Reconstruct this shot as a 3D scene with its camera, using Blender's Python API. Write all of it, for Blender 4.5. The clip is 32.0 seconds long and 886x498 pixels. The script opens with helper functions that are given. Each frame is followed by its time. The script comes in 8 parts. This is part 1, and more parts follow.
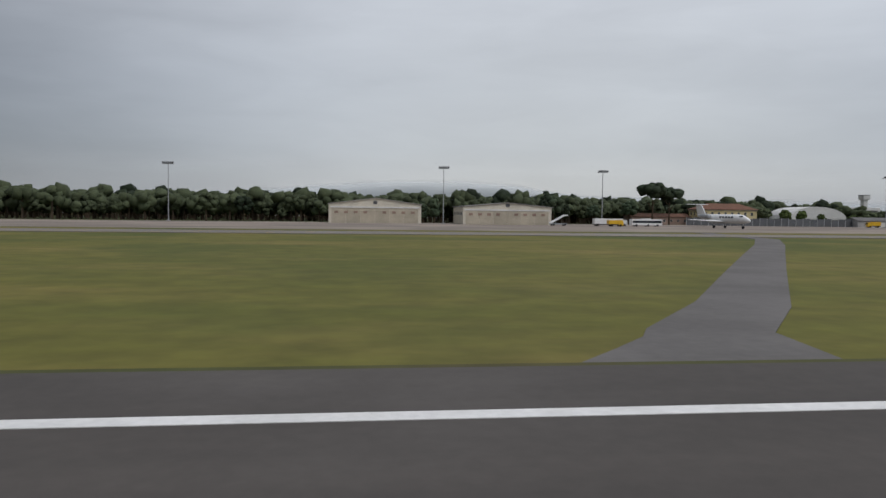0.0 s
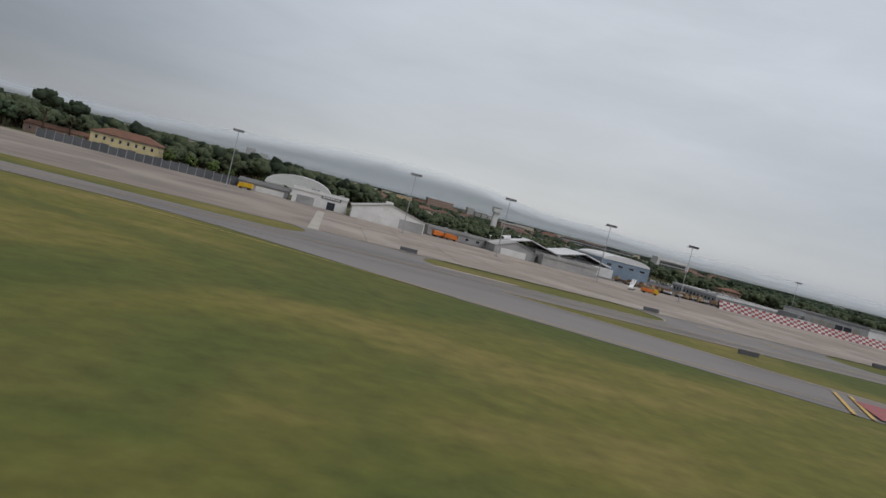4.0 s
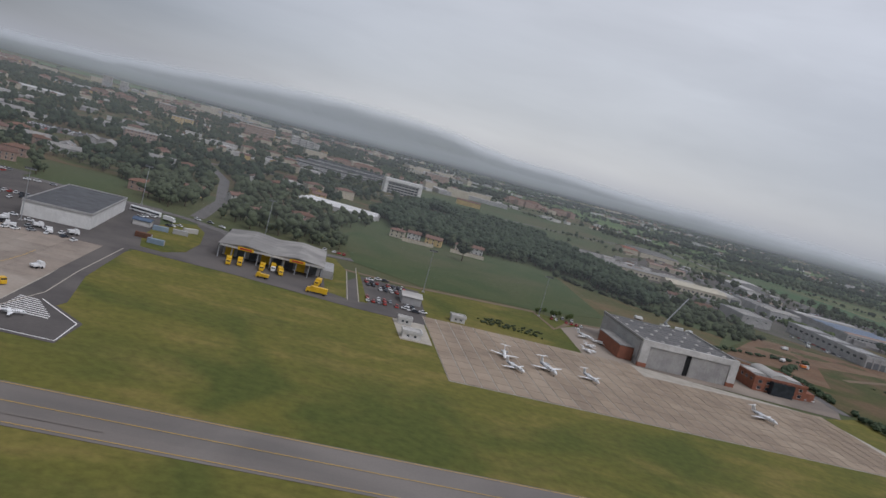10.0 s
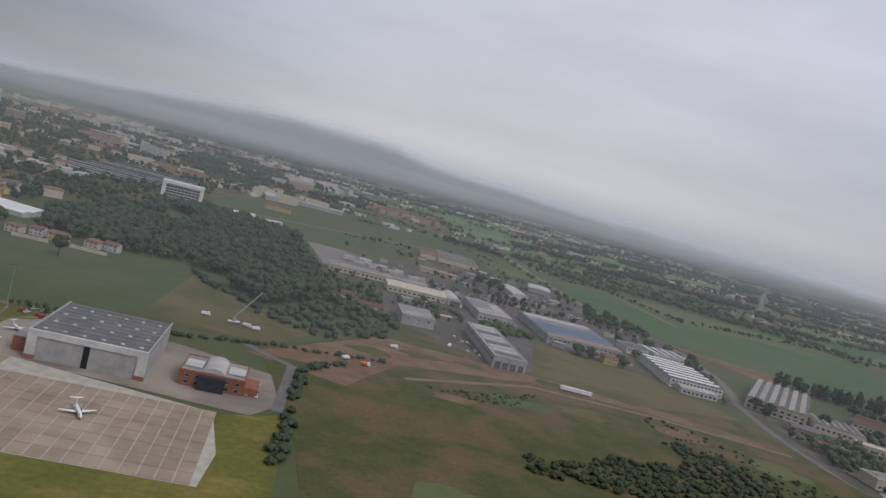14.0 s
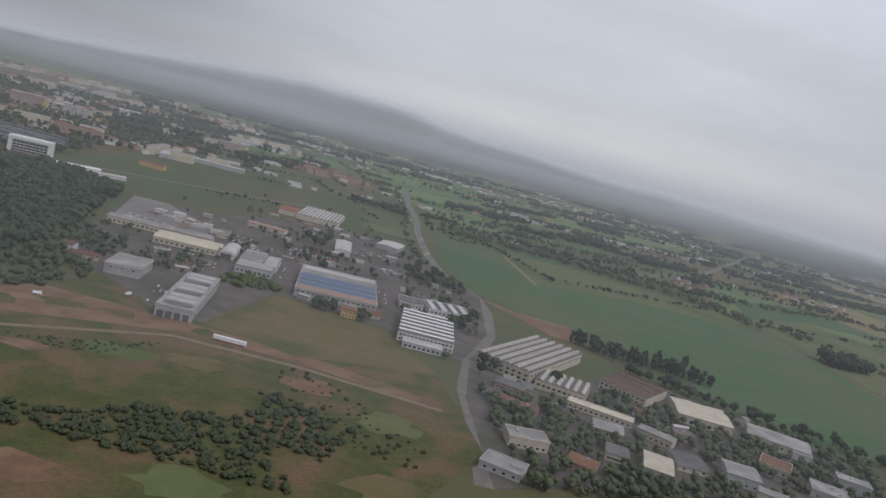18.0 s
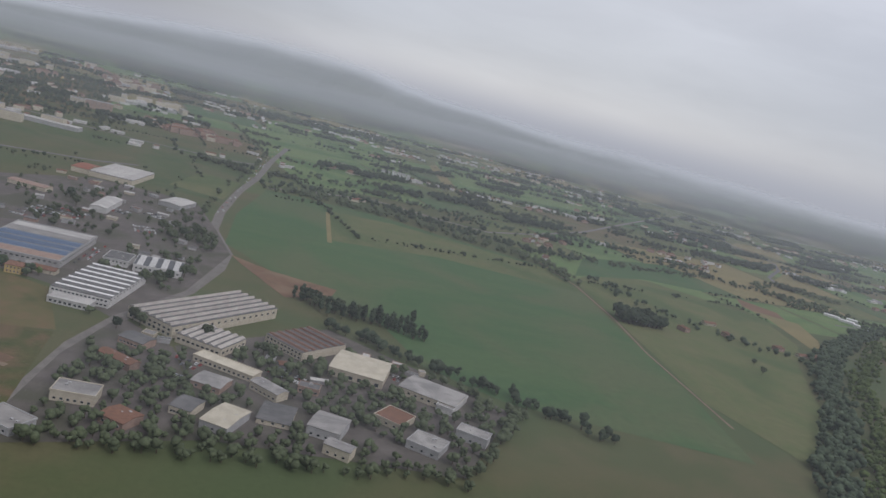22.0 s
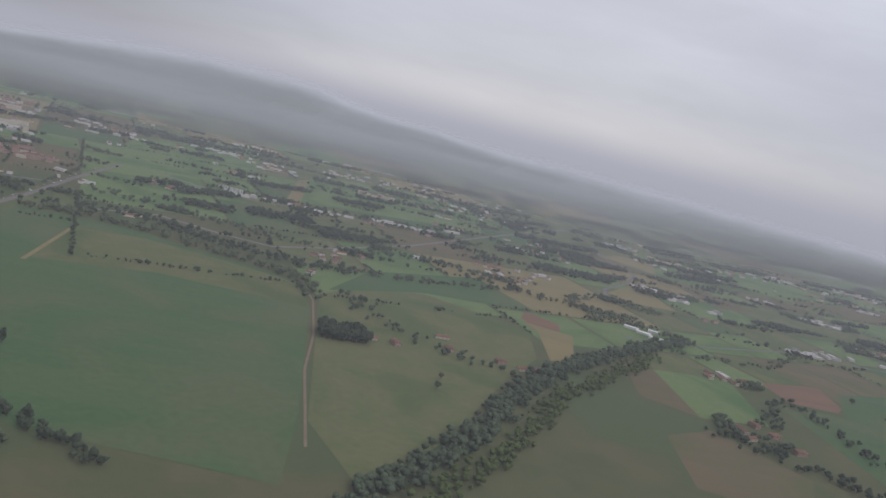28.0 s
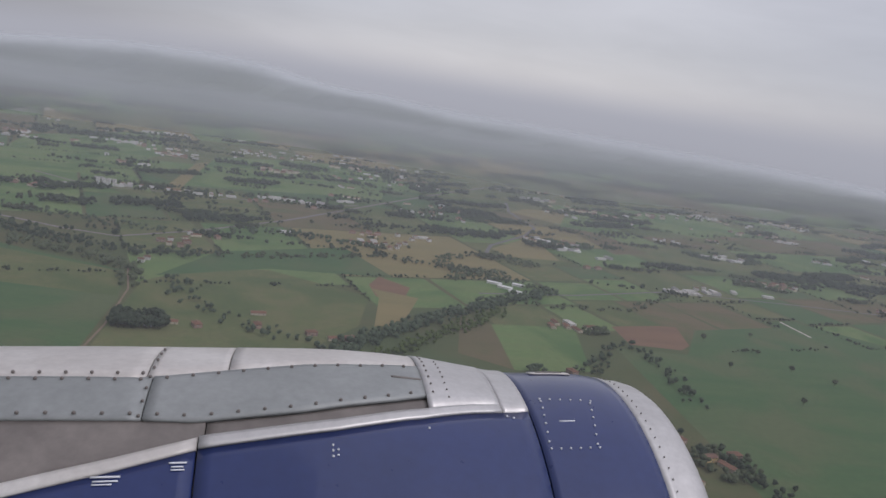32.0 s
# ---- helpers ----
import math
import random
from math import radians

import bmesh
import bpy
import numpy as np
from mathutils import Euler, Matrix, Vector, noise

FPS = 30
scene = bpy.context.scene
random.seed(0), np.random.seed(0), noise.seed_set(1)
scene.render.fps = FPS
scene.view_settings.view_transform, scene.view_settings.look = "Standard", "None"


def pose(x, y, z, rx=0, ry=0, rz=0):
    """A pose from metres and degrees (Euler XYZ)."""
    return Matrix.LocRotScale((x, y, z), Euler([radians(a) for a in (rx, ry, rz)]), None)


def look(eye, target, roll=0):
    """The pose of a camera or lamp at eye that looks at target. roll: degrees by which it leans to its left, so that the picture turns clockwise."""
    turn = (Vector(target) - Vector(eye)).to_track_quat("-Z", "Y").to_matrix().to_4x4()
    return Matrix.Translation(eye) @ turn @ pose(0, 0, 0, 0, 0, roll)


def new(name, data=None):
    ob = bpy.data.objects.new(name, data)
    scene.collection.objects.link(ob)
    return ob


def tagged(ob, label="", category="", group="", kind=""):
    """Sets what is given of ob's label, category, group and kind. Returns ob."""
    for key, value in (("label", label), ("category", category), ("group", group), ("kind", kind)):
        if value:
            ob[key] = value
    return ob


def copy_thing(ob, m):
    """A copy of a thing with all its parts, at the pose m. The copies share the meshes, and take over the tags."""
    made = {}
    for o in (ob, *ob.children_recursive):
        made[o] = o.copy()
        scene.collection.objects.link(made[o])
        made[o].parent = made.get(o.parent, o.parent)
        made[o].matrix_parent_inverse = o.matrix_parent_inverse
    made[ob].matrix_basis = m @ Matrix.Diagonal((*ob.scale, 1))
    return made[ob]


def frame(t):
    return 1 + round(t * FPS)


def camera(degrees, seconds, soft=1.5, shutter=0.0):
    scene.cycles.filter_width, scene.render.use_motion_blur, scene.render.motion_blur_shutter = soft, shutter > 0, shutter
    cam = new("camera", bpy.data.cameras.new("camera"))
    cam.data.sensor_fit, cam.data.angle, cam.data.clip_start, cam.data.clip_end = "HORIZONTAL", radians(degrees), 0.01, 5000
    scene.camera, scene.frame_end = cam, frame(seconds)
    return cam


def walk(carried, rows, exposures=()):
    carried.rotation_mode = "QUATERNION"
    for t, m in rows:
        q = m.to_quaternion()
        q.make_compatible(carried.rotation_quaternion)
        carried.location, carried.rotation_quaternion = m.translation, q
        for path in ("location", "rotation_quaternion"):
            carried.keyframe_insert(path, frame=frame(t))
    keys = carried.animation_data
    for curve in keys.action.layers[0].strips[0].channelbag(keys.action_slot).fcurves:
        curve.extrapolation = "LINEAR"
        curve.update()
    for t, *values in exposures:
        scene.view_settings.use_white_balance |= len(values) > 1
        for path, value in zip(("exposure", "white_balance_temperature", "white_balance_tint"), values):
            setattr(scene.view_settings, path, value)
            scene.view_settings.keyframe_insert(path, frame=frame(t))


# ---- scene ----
# the model stands at about half size: one true metre is SIZE units; all plans below are in true metres
SIZE = 0.51
cam = camera(58.83, 32.0, soft=1.5)
# the flight: seconds, eye x, y, z, heading, tilt, lean (degrees)
PATH = [
    (0.0, 0.00, 0.00, 4.66, -7.64, -2.60, 0.70),
    (0.5, 38.79, 0.02, 4.70, -8.89, -4.47, 5.86),
    (1.0, 77.47, 0.02, 4.92, -7.84, -3.88, 5.77),
    (1.5, 116.04, -0.05, 5.16, -7.42, -2.62, 7.60),
    (2.0, 154.23, -0.15, 5.70, -8.06, -2.21, 8.63),
    (2.5, 192.02, -0.20, 7.02, -8.23, -3.08, 10.30),
    (3.0, 229.51, -0.17, 9.03, -8.67, -3.31, 11.23),
    (3.5, 266.97, -0.06, 11.70, -8.79, -3.15, 12.67),
    (4.0, 304.48, 0.05, 14.90, -8.71, -3.04, 14.42),
    (4.5, 341.98, 0.14, 18.55, -9.65, -2.42, 14.39),
    (5.0, 379.16, 0.22, 22.82, -9.88, -3.18, 14.57),
    (5.5, 415.97, 0.28, 27.59, -9.68, -4.68, 14.87),
    (6.0, 452.36, 0.31, 32.74, -9.31, -6.27, 15.19),
    (6.5, 488.30, 0.32, 38.14, -9.08, -7.31, 15.44),
    (7.0, 523.72, 0.28, 43.68, -9.24, -7.16, 15.53),
    (7.5, 559.04, 0.19, 49.28, -8.78, -6.93, 15.54),
    (8.0, 594.34, 0.03, 54.84, -9.04, -5.84, 15.31),
    (8.5, 629.44, -0.25, 60.52, -9.07, -5.83, 15.88),
    (9.0, 664.68, -0.66, 66.43, -9.51, -5.53, 15.67),
    (9.5, 699.88, -1.23, 72.54, -9.73, -6.21, 15.36),
    (10.0, 734.71, -1.95, 78.73, -9.21, -6.80, 14.99),
    (10.5, 769.47, -2.76, 85.04, -9.53, -6.22, 15.33),
    (11.0, 804.27, -3.66, 91.56, -9.94, -5.75, 15.26),
    (11.5, 839.08, -4.60, 98.22, -9.87, -5.57, 15.26),
    (12.0, 873.91, -5.59, 104.91, -9.89, -5.61, 15.13),
    (12.5, 908.71, -6.63, 111.54, -9.88, -5.58, 15.10),
    (13.0, 943.44, -7.72, 118.11, -10.10, -5.11, 15.18),
    (13.5, 978.04, -8.85, 124.56, -10.33, -5.26, 14.95),
    (14.0, 1012.56, -10.01, 130.89, -10.60, -5.24, 14.99),
    (14.5, 1047.18, -11.18, 137.13, -10.34, -5.40, 15.10),
    (15.0, 1081.92, -12.35, 143.37, -10.07, -5.34, 15.20),
    (15.5, 1116.70, -13.52, 149.76, -10.46, -5.93, 14.31),
    (16.0, 1151.53, -14.71, 156.37, -10.02, -6.34, 13.98),
    (16.5, 1186.43, -15.95, 163.14, -9.14, -6.69, 14.04),
    (17.0, 1221.42, -17.25, 170.02, -8.24, -7.07, 14.30),
    (17.5, 1256.53, -18.65, 176.94, -7.72, -7.61, 14.60),
    (18.0, 1291.77, -20.17, 183.83, -8.01, -8.40, 14.75),
    (18.5, 1327.06, -21.81, 190.66, -8.08, -8.45, 14.69),
    (19.0, 1362.21, -23.54, 197.46, -8.24, -8.46, 14.80),
    (19.5, 1397.03, -25.31, 204.28, -8.17, -8.59, 14.75),
    (20.0, 1431.40, -27.10, 211.16, -8.43, -9.20, 14.78),
    (20.5, 1465.29, -28.91, 218.21, -9.01, -9.79, 14.68),
    (21.0, 1498.75, -30.74, 225.44, -9.27, -10.15, 14.93),
    (21.5, 1531.88, -32.57, 232.83, -9.18, -10.61, 14.63),
    (22.0, 1564.95, -34.40, 240.40, -9.65, -10.70, 14.60),
    (22.5, 1598.04, -36.21, 248.09, -9.25, -10.94, 14.63),
    (23.0, 1631.13, -38.03, 255.81, -9.39, -10.10, 14.55),
    (23.5, 1664.23, -39.85, 263.46, -9.44, -8.99, 14.55),
    (24.0, 1697.31, -41.68, 271.01, -9.56, -8.46, 14.19),
    (24.5, 1730.32, -43.53, 278.48, -9.70, -8.62, 14.39),
    (25.0, 1763.25, -45.39, 285.86, -9.66, -8.83, 14.28),
    (25.5, 1796.17, -47.27, 293.17, -10.17, -9.07, 14.44),
    (26.0, 1829.14, -49.18, 300.40, -10.52, -9.15, 14.81),
    (26.5, 1862.15, -51.13, 307.56, -10.71, -9.14, 15.18),
    (27.0, 1895.21, -53.13, 314.65, -10.71, -9.12, 15.31),
    (27.5, 1928.31, -55.19, 321.68, -10.51, -9.16, 14.98),
    (28.0, 1961.45, -57.32, 328.66, -10.11, -9.34, 13.98),
    (28.5, 1994.68, -59.54, 335.54, -10.85, -10.52, 13.60),
    (29.0, 2028.02, -61.84, 342.28, -11.73, -11.23, 12.69),
    (29.5, 2061.44, -64.20, 348.87, -11.29, -11.47, 12.17),
    (30.0, 2094.95, -66.61, 355.29, -11.11, -11.70, 11.45),
    (30.5, 2128.56, -69.05, 361.54, -11.22, -11.70, 10.60),
    (31.0, 2162.26, -71.49, 367.67, -11.25, -11.84, 9.68),
    (31.5, 2195.99, -73.93, 373.72, -11.26, -11.74, 9.08),
    (32.0, 2229.74, -76.37, 379.73, -11.39, -11.68, 8.83),
]


def flight_pose(x, y, z, heading, tilt, lean):
    a, b = radians(heading), radians(tilt)
    way = Vector((-math.sin(a) * math.cos(b), math.cos(a) * math.cos(b), math.sin(b)))
    eye = Vector((x, y, z)) * SIZE
    return look(eye, eye + way * 100, lean)


walk(cam, [(r[0], flight_pose(*r[1:])) for r in PATH], exposures=[(0, 0.07, 6100, 14), (4.5, 0.07, 6100, 14), (7, 0.09, 5950, 16), (10, 0.09, 6000, 17), (15, 0.11, 6050, 18), (20, 0.17, 6060, 18), (22, 0.20, 6060, 18), (24, 0.29, 6100, 18), (25.5, 0.19, 6100, 19), (28, 0.17, 6090, 21), (32, 0.12, 6130, 21)])

# ---- light: a low overcast sky with a weak sun behind the cloud ----
SUN_ELEVATION, SUN_TURN = 48, 140


class Nodes:
    """A short hand for building node trees."""

    def __init__(self, tree):
        self.tree = tree
        tree.nodes.clear()

    def add(self, kind, **values):
        node = self.tree.nodes.new(kind)
        for key, value in values.items():
            setattr(node, key, value)
        return node

    def put(self, socket, value):
        if isinstance(value, bpy.types.NodeSocket):
            self.tree.links.new(value, socket)
        elif value is not None:
            socket.default_value = value

    def math(self, op, a, b=None, c=None, clamp=False):
        node = self.add("ShaderNodeMath", operation=op, use_clamp=clamp)
        for i, value in enumerate((a, b, c)):
            self.put(node.inputs[i], value)
        return node.outputs[0]

    def mix(self, fac, a, b, blend="MIX"):
        node = self.add("ShaderNodeMix", data_type="RGBA", blend_type=blend)
        self.put(node.inputs[0], fac)
        for i, value in ((6, a), (7, b)):
            self.put(node.inputs[i], (*value, 1) if isinstance(value, tuple) and len(value) == 3 else value)
        return node.outputs[2]

    def noise(self, vector, scale, detail=4, rough=0.55, distortion=0.0):
        node = self.add("ShaderNodeTexNoise")
        self.put(node.inputs["Vector"], vector)
        for key, value in (("Scale", scale), ("Detail", detail), ("Roughness", rough), ("Distortion", distortion)):
            node.inputs[key].default_value = value
        return node.outputs[0]

    def ramp(self, fac, stops, smooth=False):
        node = self.add("ShaderNodeValToRGB")
        ramp = node.color_ramp
        ramp.interpolation = "EASE" if smooth else "LINEAR"
        while len(ramp.elements) < len(stops):
            ramp.elements.new(0.5)
        for e, (at, col) in zip(ramp.elements, stops):
            e.position = at
            e.color = (*col, 1) if isinstance(col, tuple) else (col, col, col, 1)
        self.put(node.inputs[0], fac)
        return node.outputs[0]

    def span(self, value, a, b, lo=0.0, hi=1.0):
        node = self.add("ShaderNodeMapRange", interpolation_type="SMOOTHSTEP")
        for key, v in zip(("Value", "From Min", "From Max", "To Min", "To Max"), (value, a, b, lo, hi)):
            self.put(node.inputs[key], v)
        return node.outputs[0]


def make_world():
    world = bpy.data.worlds.new("overcast_sky")
    scene.world = world
    world.use_nodes = True
    n = Nodes(world.node_tree)
    way = n.add("ShaderNodeTexCoord").outputs["Generated"]
    split = n.add("ShaderNodeSeparateXYZ")
    n.put(split.inputs[0], way)
    x, y, z = split.outputs
    height = n.math("MULTIPLY", n.math("ARCSINE", z), 180 / math.pi)
    turn = n.math("MULTIPLY", n.math("ARCTAN2", x, y), 180 / math.pi)
    # clear sky far above the cloud, and the cloud sheet that hides most of it
    sky = n.add("ShaderNodeTexSky", sky_type="NISHITA", sun_disc=False, sun_elevation=radians(SUN_ELEVATION), sun_rotation=radians(SUN_TURN))
    blue = n.mix(1.0, sky.outputs[0], (0.1, 0.1, 0.1), "MULTIPLY")
    up = n.math("DIVIDE", height, 90, clamp=True)
    cloud = n.ramp(up, [(0.0, (0.42, 0.434, 0.444)), (0.05, (0.36, 0.383, 0.405)), (0.10, (0.405, 0.43, 0.455)), (0.16, (0.50, 0.524, 0.548)), (0.22, (0.55, 0.57, 0.59)), (0.33, (0.57, 0.587, 0.605)),
                        (0.5, (0.72, 0.74, 0.77)), (1.0, (1.15, 1.17, 1.2))])
    flat = n.add("ShaderNodeMapping")
    n.put(flat.inputs[0], way)
    flat.inputs["Scale"].default_value = (1.0, 1.0, 4.5)
    soft = n.noise(flat.outputs[0], 1.7, 5, 0.5, 0.3)
    fine = n.noise(flat.outputs[0], 5.0, 5, 0.55, 0.4)
    billow = n.math("ADD", n.math("MULTIPLY", soft, 0.46), n.math("MULTIPLY", fine, 0.26))
    billow = n.math("ADD", billow, 0.64)
    # the cloud is thinner, and brighter, in one quarter low over the hills
    thin = n.math("MULTIPLY", n.span(turn, -25.0, 14.0), n.span(turn, 60.0, 18.0))
    thin = n.math("MULTIPLY", thin, n.span(height, 24.0, 1.0))
    billow = n.math("ADD", billow, n.math("MULTIPLY", thin, 0.34))
    # and thicker towards the town
    billow = n.math("MULTIPLY", billow, n.span(turn, -36.0, 4.0, 0.50, 1.0))
    cloud = n.mix(1.0, cloud, n.mix(thin, (1.0, 1.0, 0.968), (1.035, 1.0, 0.90)), "MULTIPLY")
    grey = n.add("ShaderNodeVectorMath", operation="SCALE")
    n.put(grey.inputs[0], cloud)
    n.put(grey.inputs["Scale"], billow)
    sky_col = n.mix(0.93, blue, grey.outputs[0])
    # haze painted into the backdrop over the far plain below the skyline
    land = n.ramp(n.math("DIVIDE", n.math("ADD", height, 14.0), 16.0, clamp=True),
                  [(0.0, (0.27, 0.287, 0.295)), (0.45, (0.30, 0.316, 0.324)), (0.72, (0.335, 0.352, 0.36)), (1.0, (0.385, 0.402, 0.408))])
    veil = n.span(height, 2.2, -0.6)
    back = n.add("ShaderNodeBackground")
    n.put(back.inputs[0], n.mix(veil, sky_col, land))
    back.inputs[1].default_value = 1.0
    n.put(n.add("ShaderNodeOutputWorld").inputs[0], back.outputs[0])


make_world()
sun = new("sun", bpy.data.lights.new("sun", "SUN"))
sun.data.energy, sun.data.angle, sun.data.color = 1.0, radians(25), (1.0, 0.96, 0.9)
sun.matrix_world = pose(0, 0, 600, 90 - SUN_ELEVATION, 0, 180 - SUN_TURN)

# ---- materials ----
HAZE = 7800.0  # metres over which the painted haze thickens


def material(name, col, other=None, scale=0.2, fine=3.0, rough=0.9, metal=0.0, bump=0.0, spread=0.0, third=None, third_scale=0.02, haze_fade=0.0, stretch=None,
             balance=(0.35, 0.65), local=False, coat=0.0, glow=0.0, mottle=0.36):
    """A surface with two scales of variation. other: the second colour; third: large stains; spread: how far single objects differ in brightness."""
    m = bpy.data.materials.new(name)
    m.use_nodes = True
    n = Nodes(m.node_tree)
    true = n.add("ShaderNodeVectorMath", operation="SCALE")
    n.put(true.inputs[0], n.add("ShaderNodeNewGeometry").outputs["Position"])
    true.inputs["Scale"].default_value = 1 / SIZE
    at = n.add("ShaderNodeTexCoord").outputs["Object"] if local else true.outputs[0]
    spot = at
    if stretch:
        warp = n.add("ShaderNodeMapping")
        n.put(warp.inputs[0], at)
        warp.inputs["Rotation"].default_value = (0, 0, radians(stretch[0]))
        warp.inputs["Scale"].default_value = stretch[1:]
        spot = warp.outputs[0]
    colour = n.mix(n.span(n.noise(spot, scale, 5, 0.6), *balance), col, other or tuple(c * 0.8 for c in col))
    if third:
        colour = n.mix(n.span(n.noise(at, third_scale, 3, 0.5, 0.6), 0.42, 0.68), colour, third)
    grain = n.noise(at, fine, 3, 0.6)
    shade = n.add("ShaderNodeVectorMath", operation="SCALE")
    n.put(shade.inputs[0], colour)
    value = n.math("ADD", n.math("MULTIPLY", grain, mottle), 1 - mottle / 2)
    if spread:
        tone = n.math("ADD", n.math("MULTIPLY", n.add("ShaderNodeObjectInfo").outputs["Random"], 2 * spread), 1 - spread)
        isle = n.math("ADD", n.math("MULTIPLY", n.add("ShaderNodeNewGeometry").outputs["Random Per Island"], spread), 1 - spread / 2)
        value = n.math("MULTIPLY", value, n.math("MULTIPLY", tone, isle))
    n.put(shade.inputs["Scale"], value)
    surf = n.add("ShaderNodeBsdfPrincipled")
    n.put(surf.inputs["Base Color"], shade.outputs[0])
    n.put(surf.inputs["Roughness"], n.math("ADD", n.math("MULTIPLY", grain, 0.12), rough - 0.06, clamp=True))
    surf.inputs["Metallic"].default_value = metal
    surf.inputs["Coat Weight"].default_value = coat
    surf.inputs["Specular IOR Level"].default_value = 0.35 if rough < 0.8 else 0.15
    if glow:
        surf.inputs["Emission Strength"].default_value = glow
        surf.inputs["Emission Color"].default_value = (*col, 1)
    if bump:
        b = n.add("ShaderNodeBump")
        b.inputs["Distance"].default_value = bump
        b.inputs["Strength"].default_value = 0.5
        n.put(b.inputs["Height"], grain)
        n.put(surf.inputs["Normal"], b.outputs[0])
    out = surf.outputs[0]
    if haze_fade:
        # haze put in as transparency: the far slope fades out towards its crest
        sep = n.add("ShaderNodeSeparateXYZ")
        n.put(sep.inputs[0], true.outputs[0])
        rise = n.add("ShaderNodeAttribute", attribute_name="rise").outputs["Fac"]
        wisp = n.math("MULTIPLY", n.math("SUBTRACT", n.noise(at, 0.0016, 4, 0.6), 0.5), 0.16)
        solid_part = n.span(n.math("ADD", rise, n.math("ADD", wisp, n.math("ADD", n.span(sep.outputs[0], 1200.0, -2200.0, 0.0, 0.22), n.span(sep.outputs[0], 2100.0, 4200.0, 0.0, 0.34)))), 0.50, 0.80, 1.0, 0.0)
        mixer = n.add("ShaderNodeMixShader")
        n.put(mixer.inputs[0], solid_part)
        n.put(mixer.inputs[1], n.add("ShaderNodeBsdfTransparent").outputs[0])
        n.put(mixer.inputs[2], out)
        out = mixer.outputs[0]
    n.put(n.add("ShaderNodeOutputMaterial").inputs[0], out)
    return m


def haze_sheet_material():
    """Haze painted as a see-through grey, clear over the airfield and thicker the further out over the plain."""
    m = bpy.data.materials.new("painted_haze")
    m.use_nodes = True
    n = Nodes(m.node_tree)
    true = n.add("ShaderNodeVectorMath", operation="SCALE")
    n.put(true.inputs[0], n.add("ShaderNodeNewGeometry").outputs["Position"])
    true.inputs["Scale"].default_value = 1 / SIZE
    sep = n.add("ShaderNodeSeparateXYZ")
    n.put(sep.inputs[0], true.outputs[0])
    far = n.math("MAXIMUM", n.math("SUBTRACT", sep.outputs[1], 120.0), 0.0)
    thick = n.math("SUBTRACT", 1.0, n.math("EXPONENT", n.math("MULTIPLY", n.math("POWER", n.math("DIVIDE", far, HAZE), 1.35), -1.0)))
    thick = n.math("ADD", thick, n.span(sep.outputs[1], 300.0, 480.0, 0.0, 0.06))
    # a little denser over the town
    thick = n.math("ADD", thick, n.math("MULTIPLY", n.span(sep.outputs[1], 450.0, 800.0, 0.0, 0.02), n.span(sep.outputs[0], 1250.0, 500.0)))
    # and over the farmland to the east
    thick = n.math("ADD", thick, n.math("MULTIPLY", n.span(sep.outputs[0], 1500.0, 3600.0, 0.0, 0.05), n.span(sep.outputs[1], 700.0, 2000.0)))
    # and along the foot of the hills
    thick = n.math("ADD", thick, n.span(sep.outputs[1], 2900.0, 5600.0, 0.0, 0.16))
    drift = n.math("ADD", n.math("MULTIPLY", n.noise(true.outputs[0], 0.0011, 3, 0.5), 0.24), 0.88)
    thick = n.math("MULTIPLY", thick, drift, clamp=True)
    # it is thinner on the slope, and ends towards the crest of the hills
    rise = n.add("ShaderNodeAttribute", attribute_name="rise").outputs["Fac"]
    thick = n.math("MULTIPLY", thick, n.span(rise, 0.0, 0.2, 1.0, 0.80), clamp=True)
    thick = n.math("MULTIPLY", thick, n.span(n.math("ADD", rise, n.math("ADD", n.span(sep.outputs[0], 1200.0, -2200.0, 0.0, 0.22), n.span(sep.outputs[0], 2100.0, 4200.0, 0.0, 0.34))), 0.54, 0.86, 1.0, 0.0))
    # the pale grey that the haze lays over the land below
    both = n.add("ShaderNodeAddShader")
    for i, kind in enumerate(("ShaderNodeBsdfDiffuse", "ShaderNodeBsdfTranslucent")):
        node = n.add(kind)
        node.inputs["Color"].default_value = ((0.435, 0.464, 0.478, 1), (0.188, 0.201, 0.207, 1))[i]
        n.put(both.inputs[i], node.outputs[0])
    mixer = n.add("ShaderNodeMixShader")
    n.put(mixer.inputs[0], thick)
    n.put(mixer.inputs[1], n.add("ShaderNodeBsdfTransparent").outputs[0])
    n.put(mixer.inputs[2], both.outputs[0])
    n.put(n.add("ShaderNodeOutputMaterial").inputs[0], mixer.outputs[0])
    return m


HAZE_SHEET = haze_sheet_material()
GRASS = material("mown_grass", (0.130, 0.124, 0.028), (0.205, 0.162, 0.050), scale=0.06, fine=0.32, mottle=0.95, balance=(0.42, 0.75), third=(0.080, 0.094, 0.022), third_scale=0.02, stretch=(3, 0.5, 1, 1), bump=0.05)
TAXI = material("brown_grey_asphalt", (0.170, 0.148, 0.130), (0.128, 0.114, 0.102), scale=0.07, fine=1.5, stretch=(0, 0.15, 1, 1), third=(0.19, 0.168, 0.148), third_scale=0.02, rough=0.62)
PLAIN = material("open_country", (0.080, 0.091, 0.039), (0.105, 0.099, 0.049), scale=0.012, fine=0.25, third=(0.073, 0.096, 0.042), third_scale=0.0035)
ASPHALT = material("worn_asphalt", (0.100, 0.089, 0.080), (0.074, 0.067, 0.061), scale=0.08, fine=2.0, stretch=(0, 0.12, 1, 1), third=(0.13, 0.118, 0.108), third_scale=0.03)
TRACK = material("earth_track", (0.21, 0.155, 0.105), (0.17, 0.13, 0.09), scale=0.1, fine=1.0)
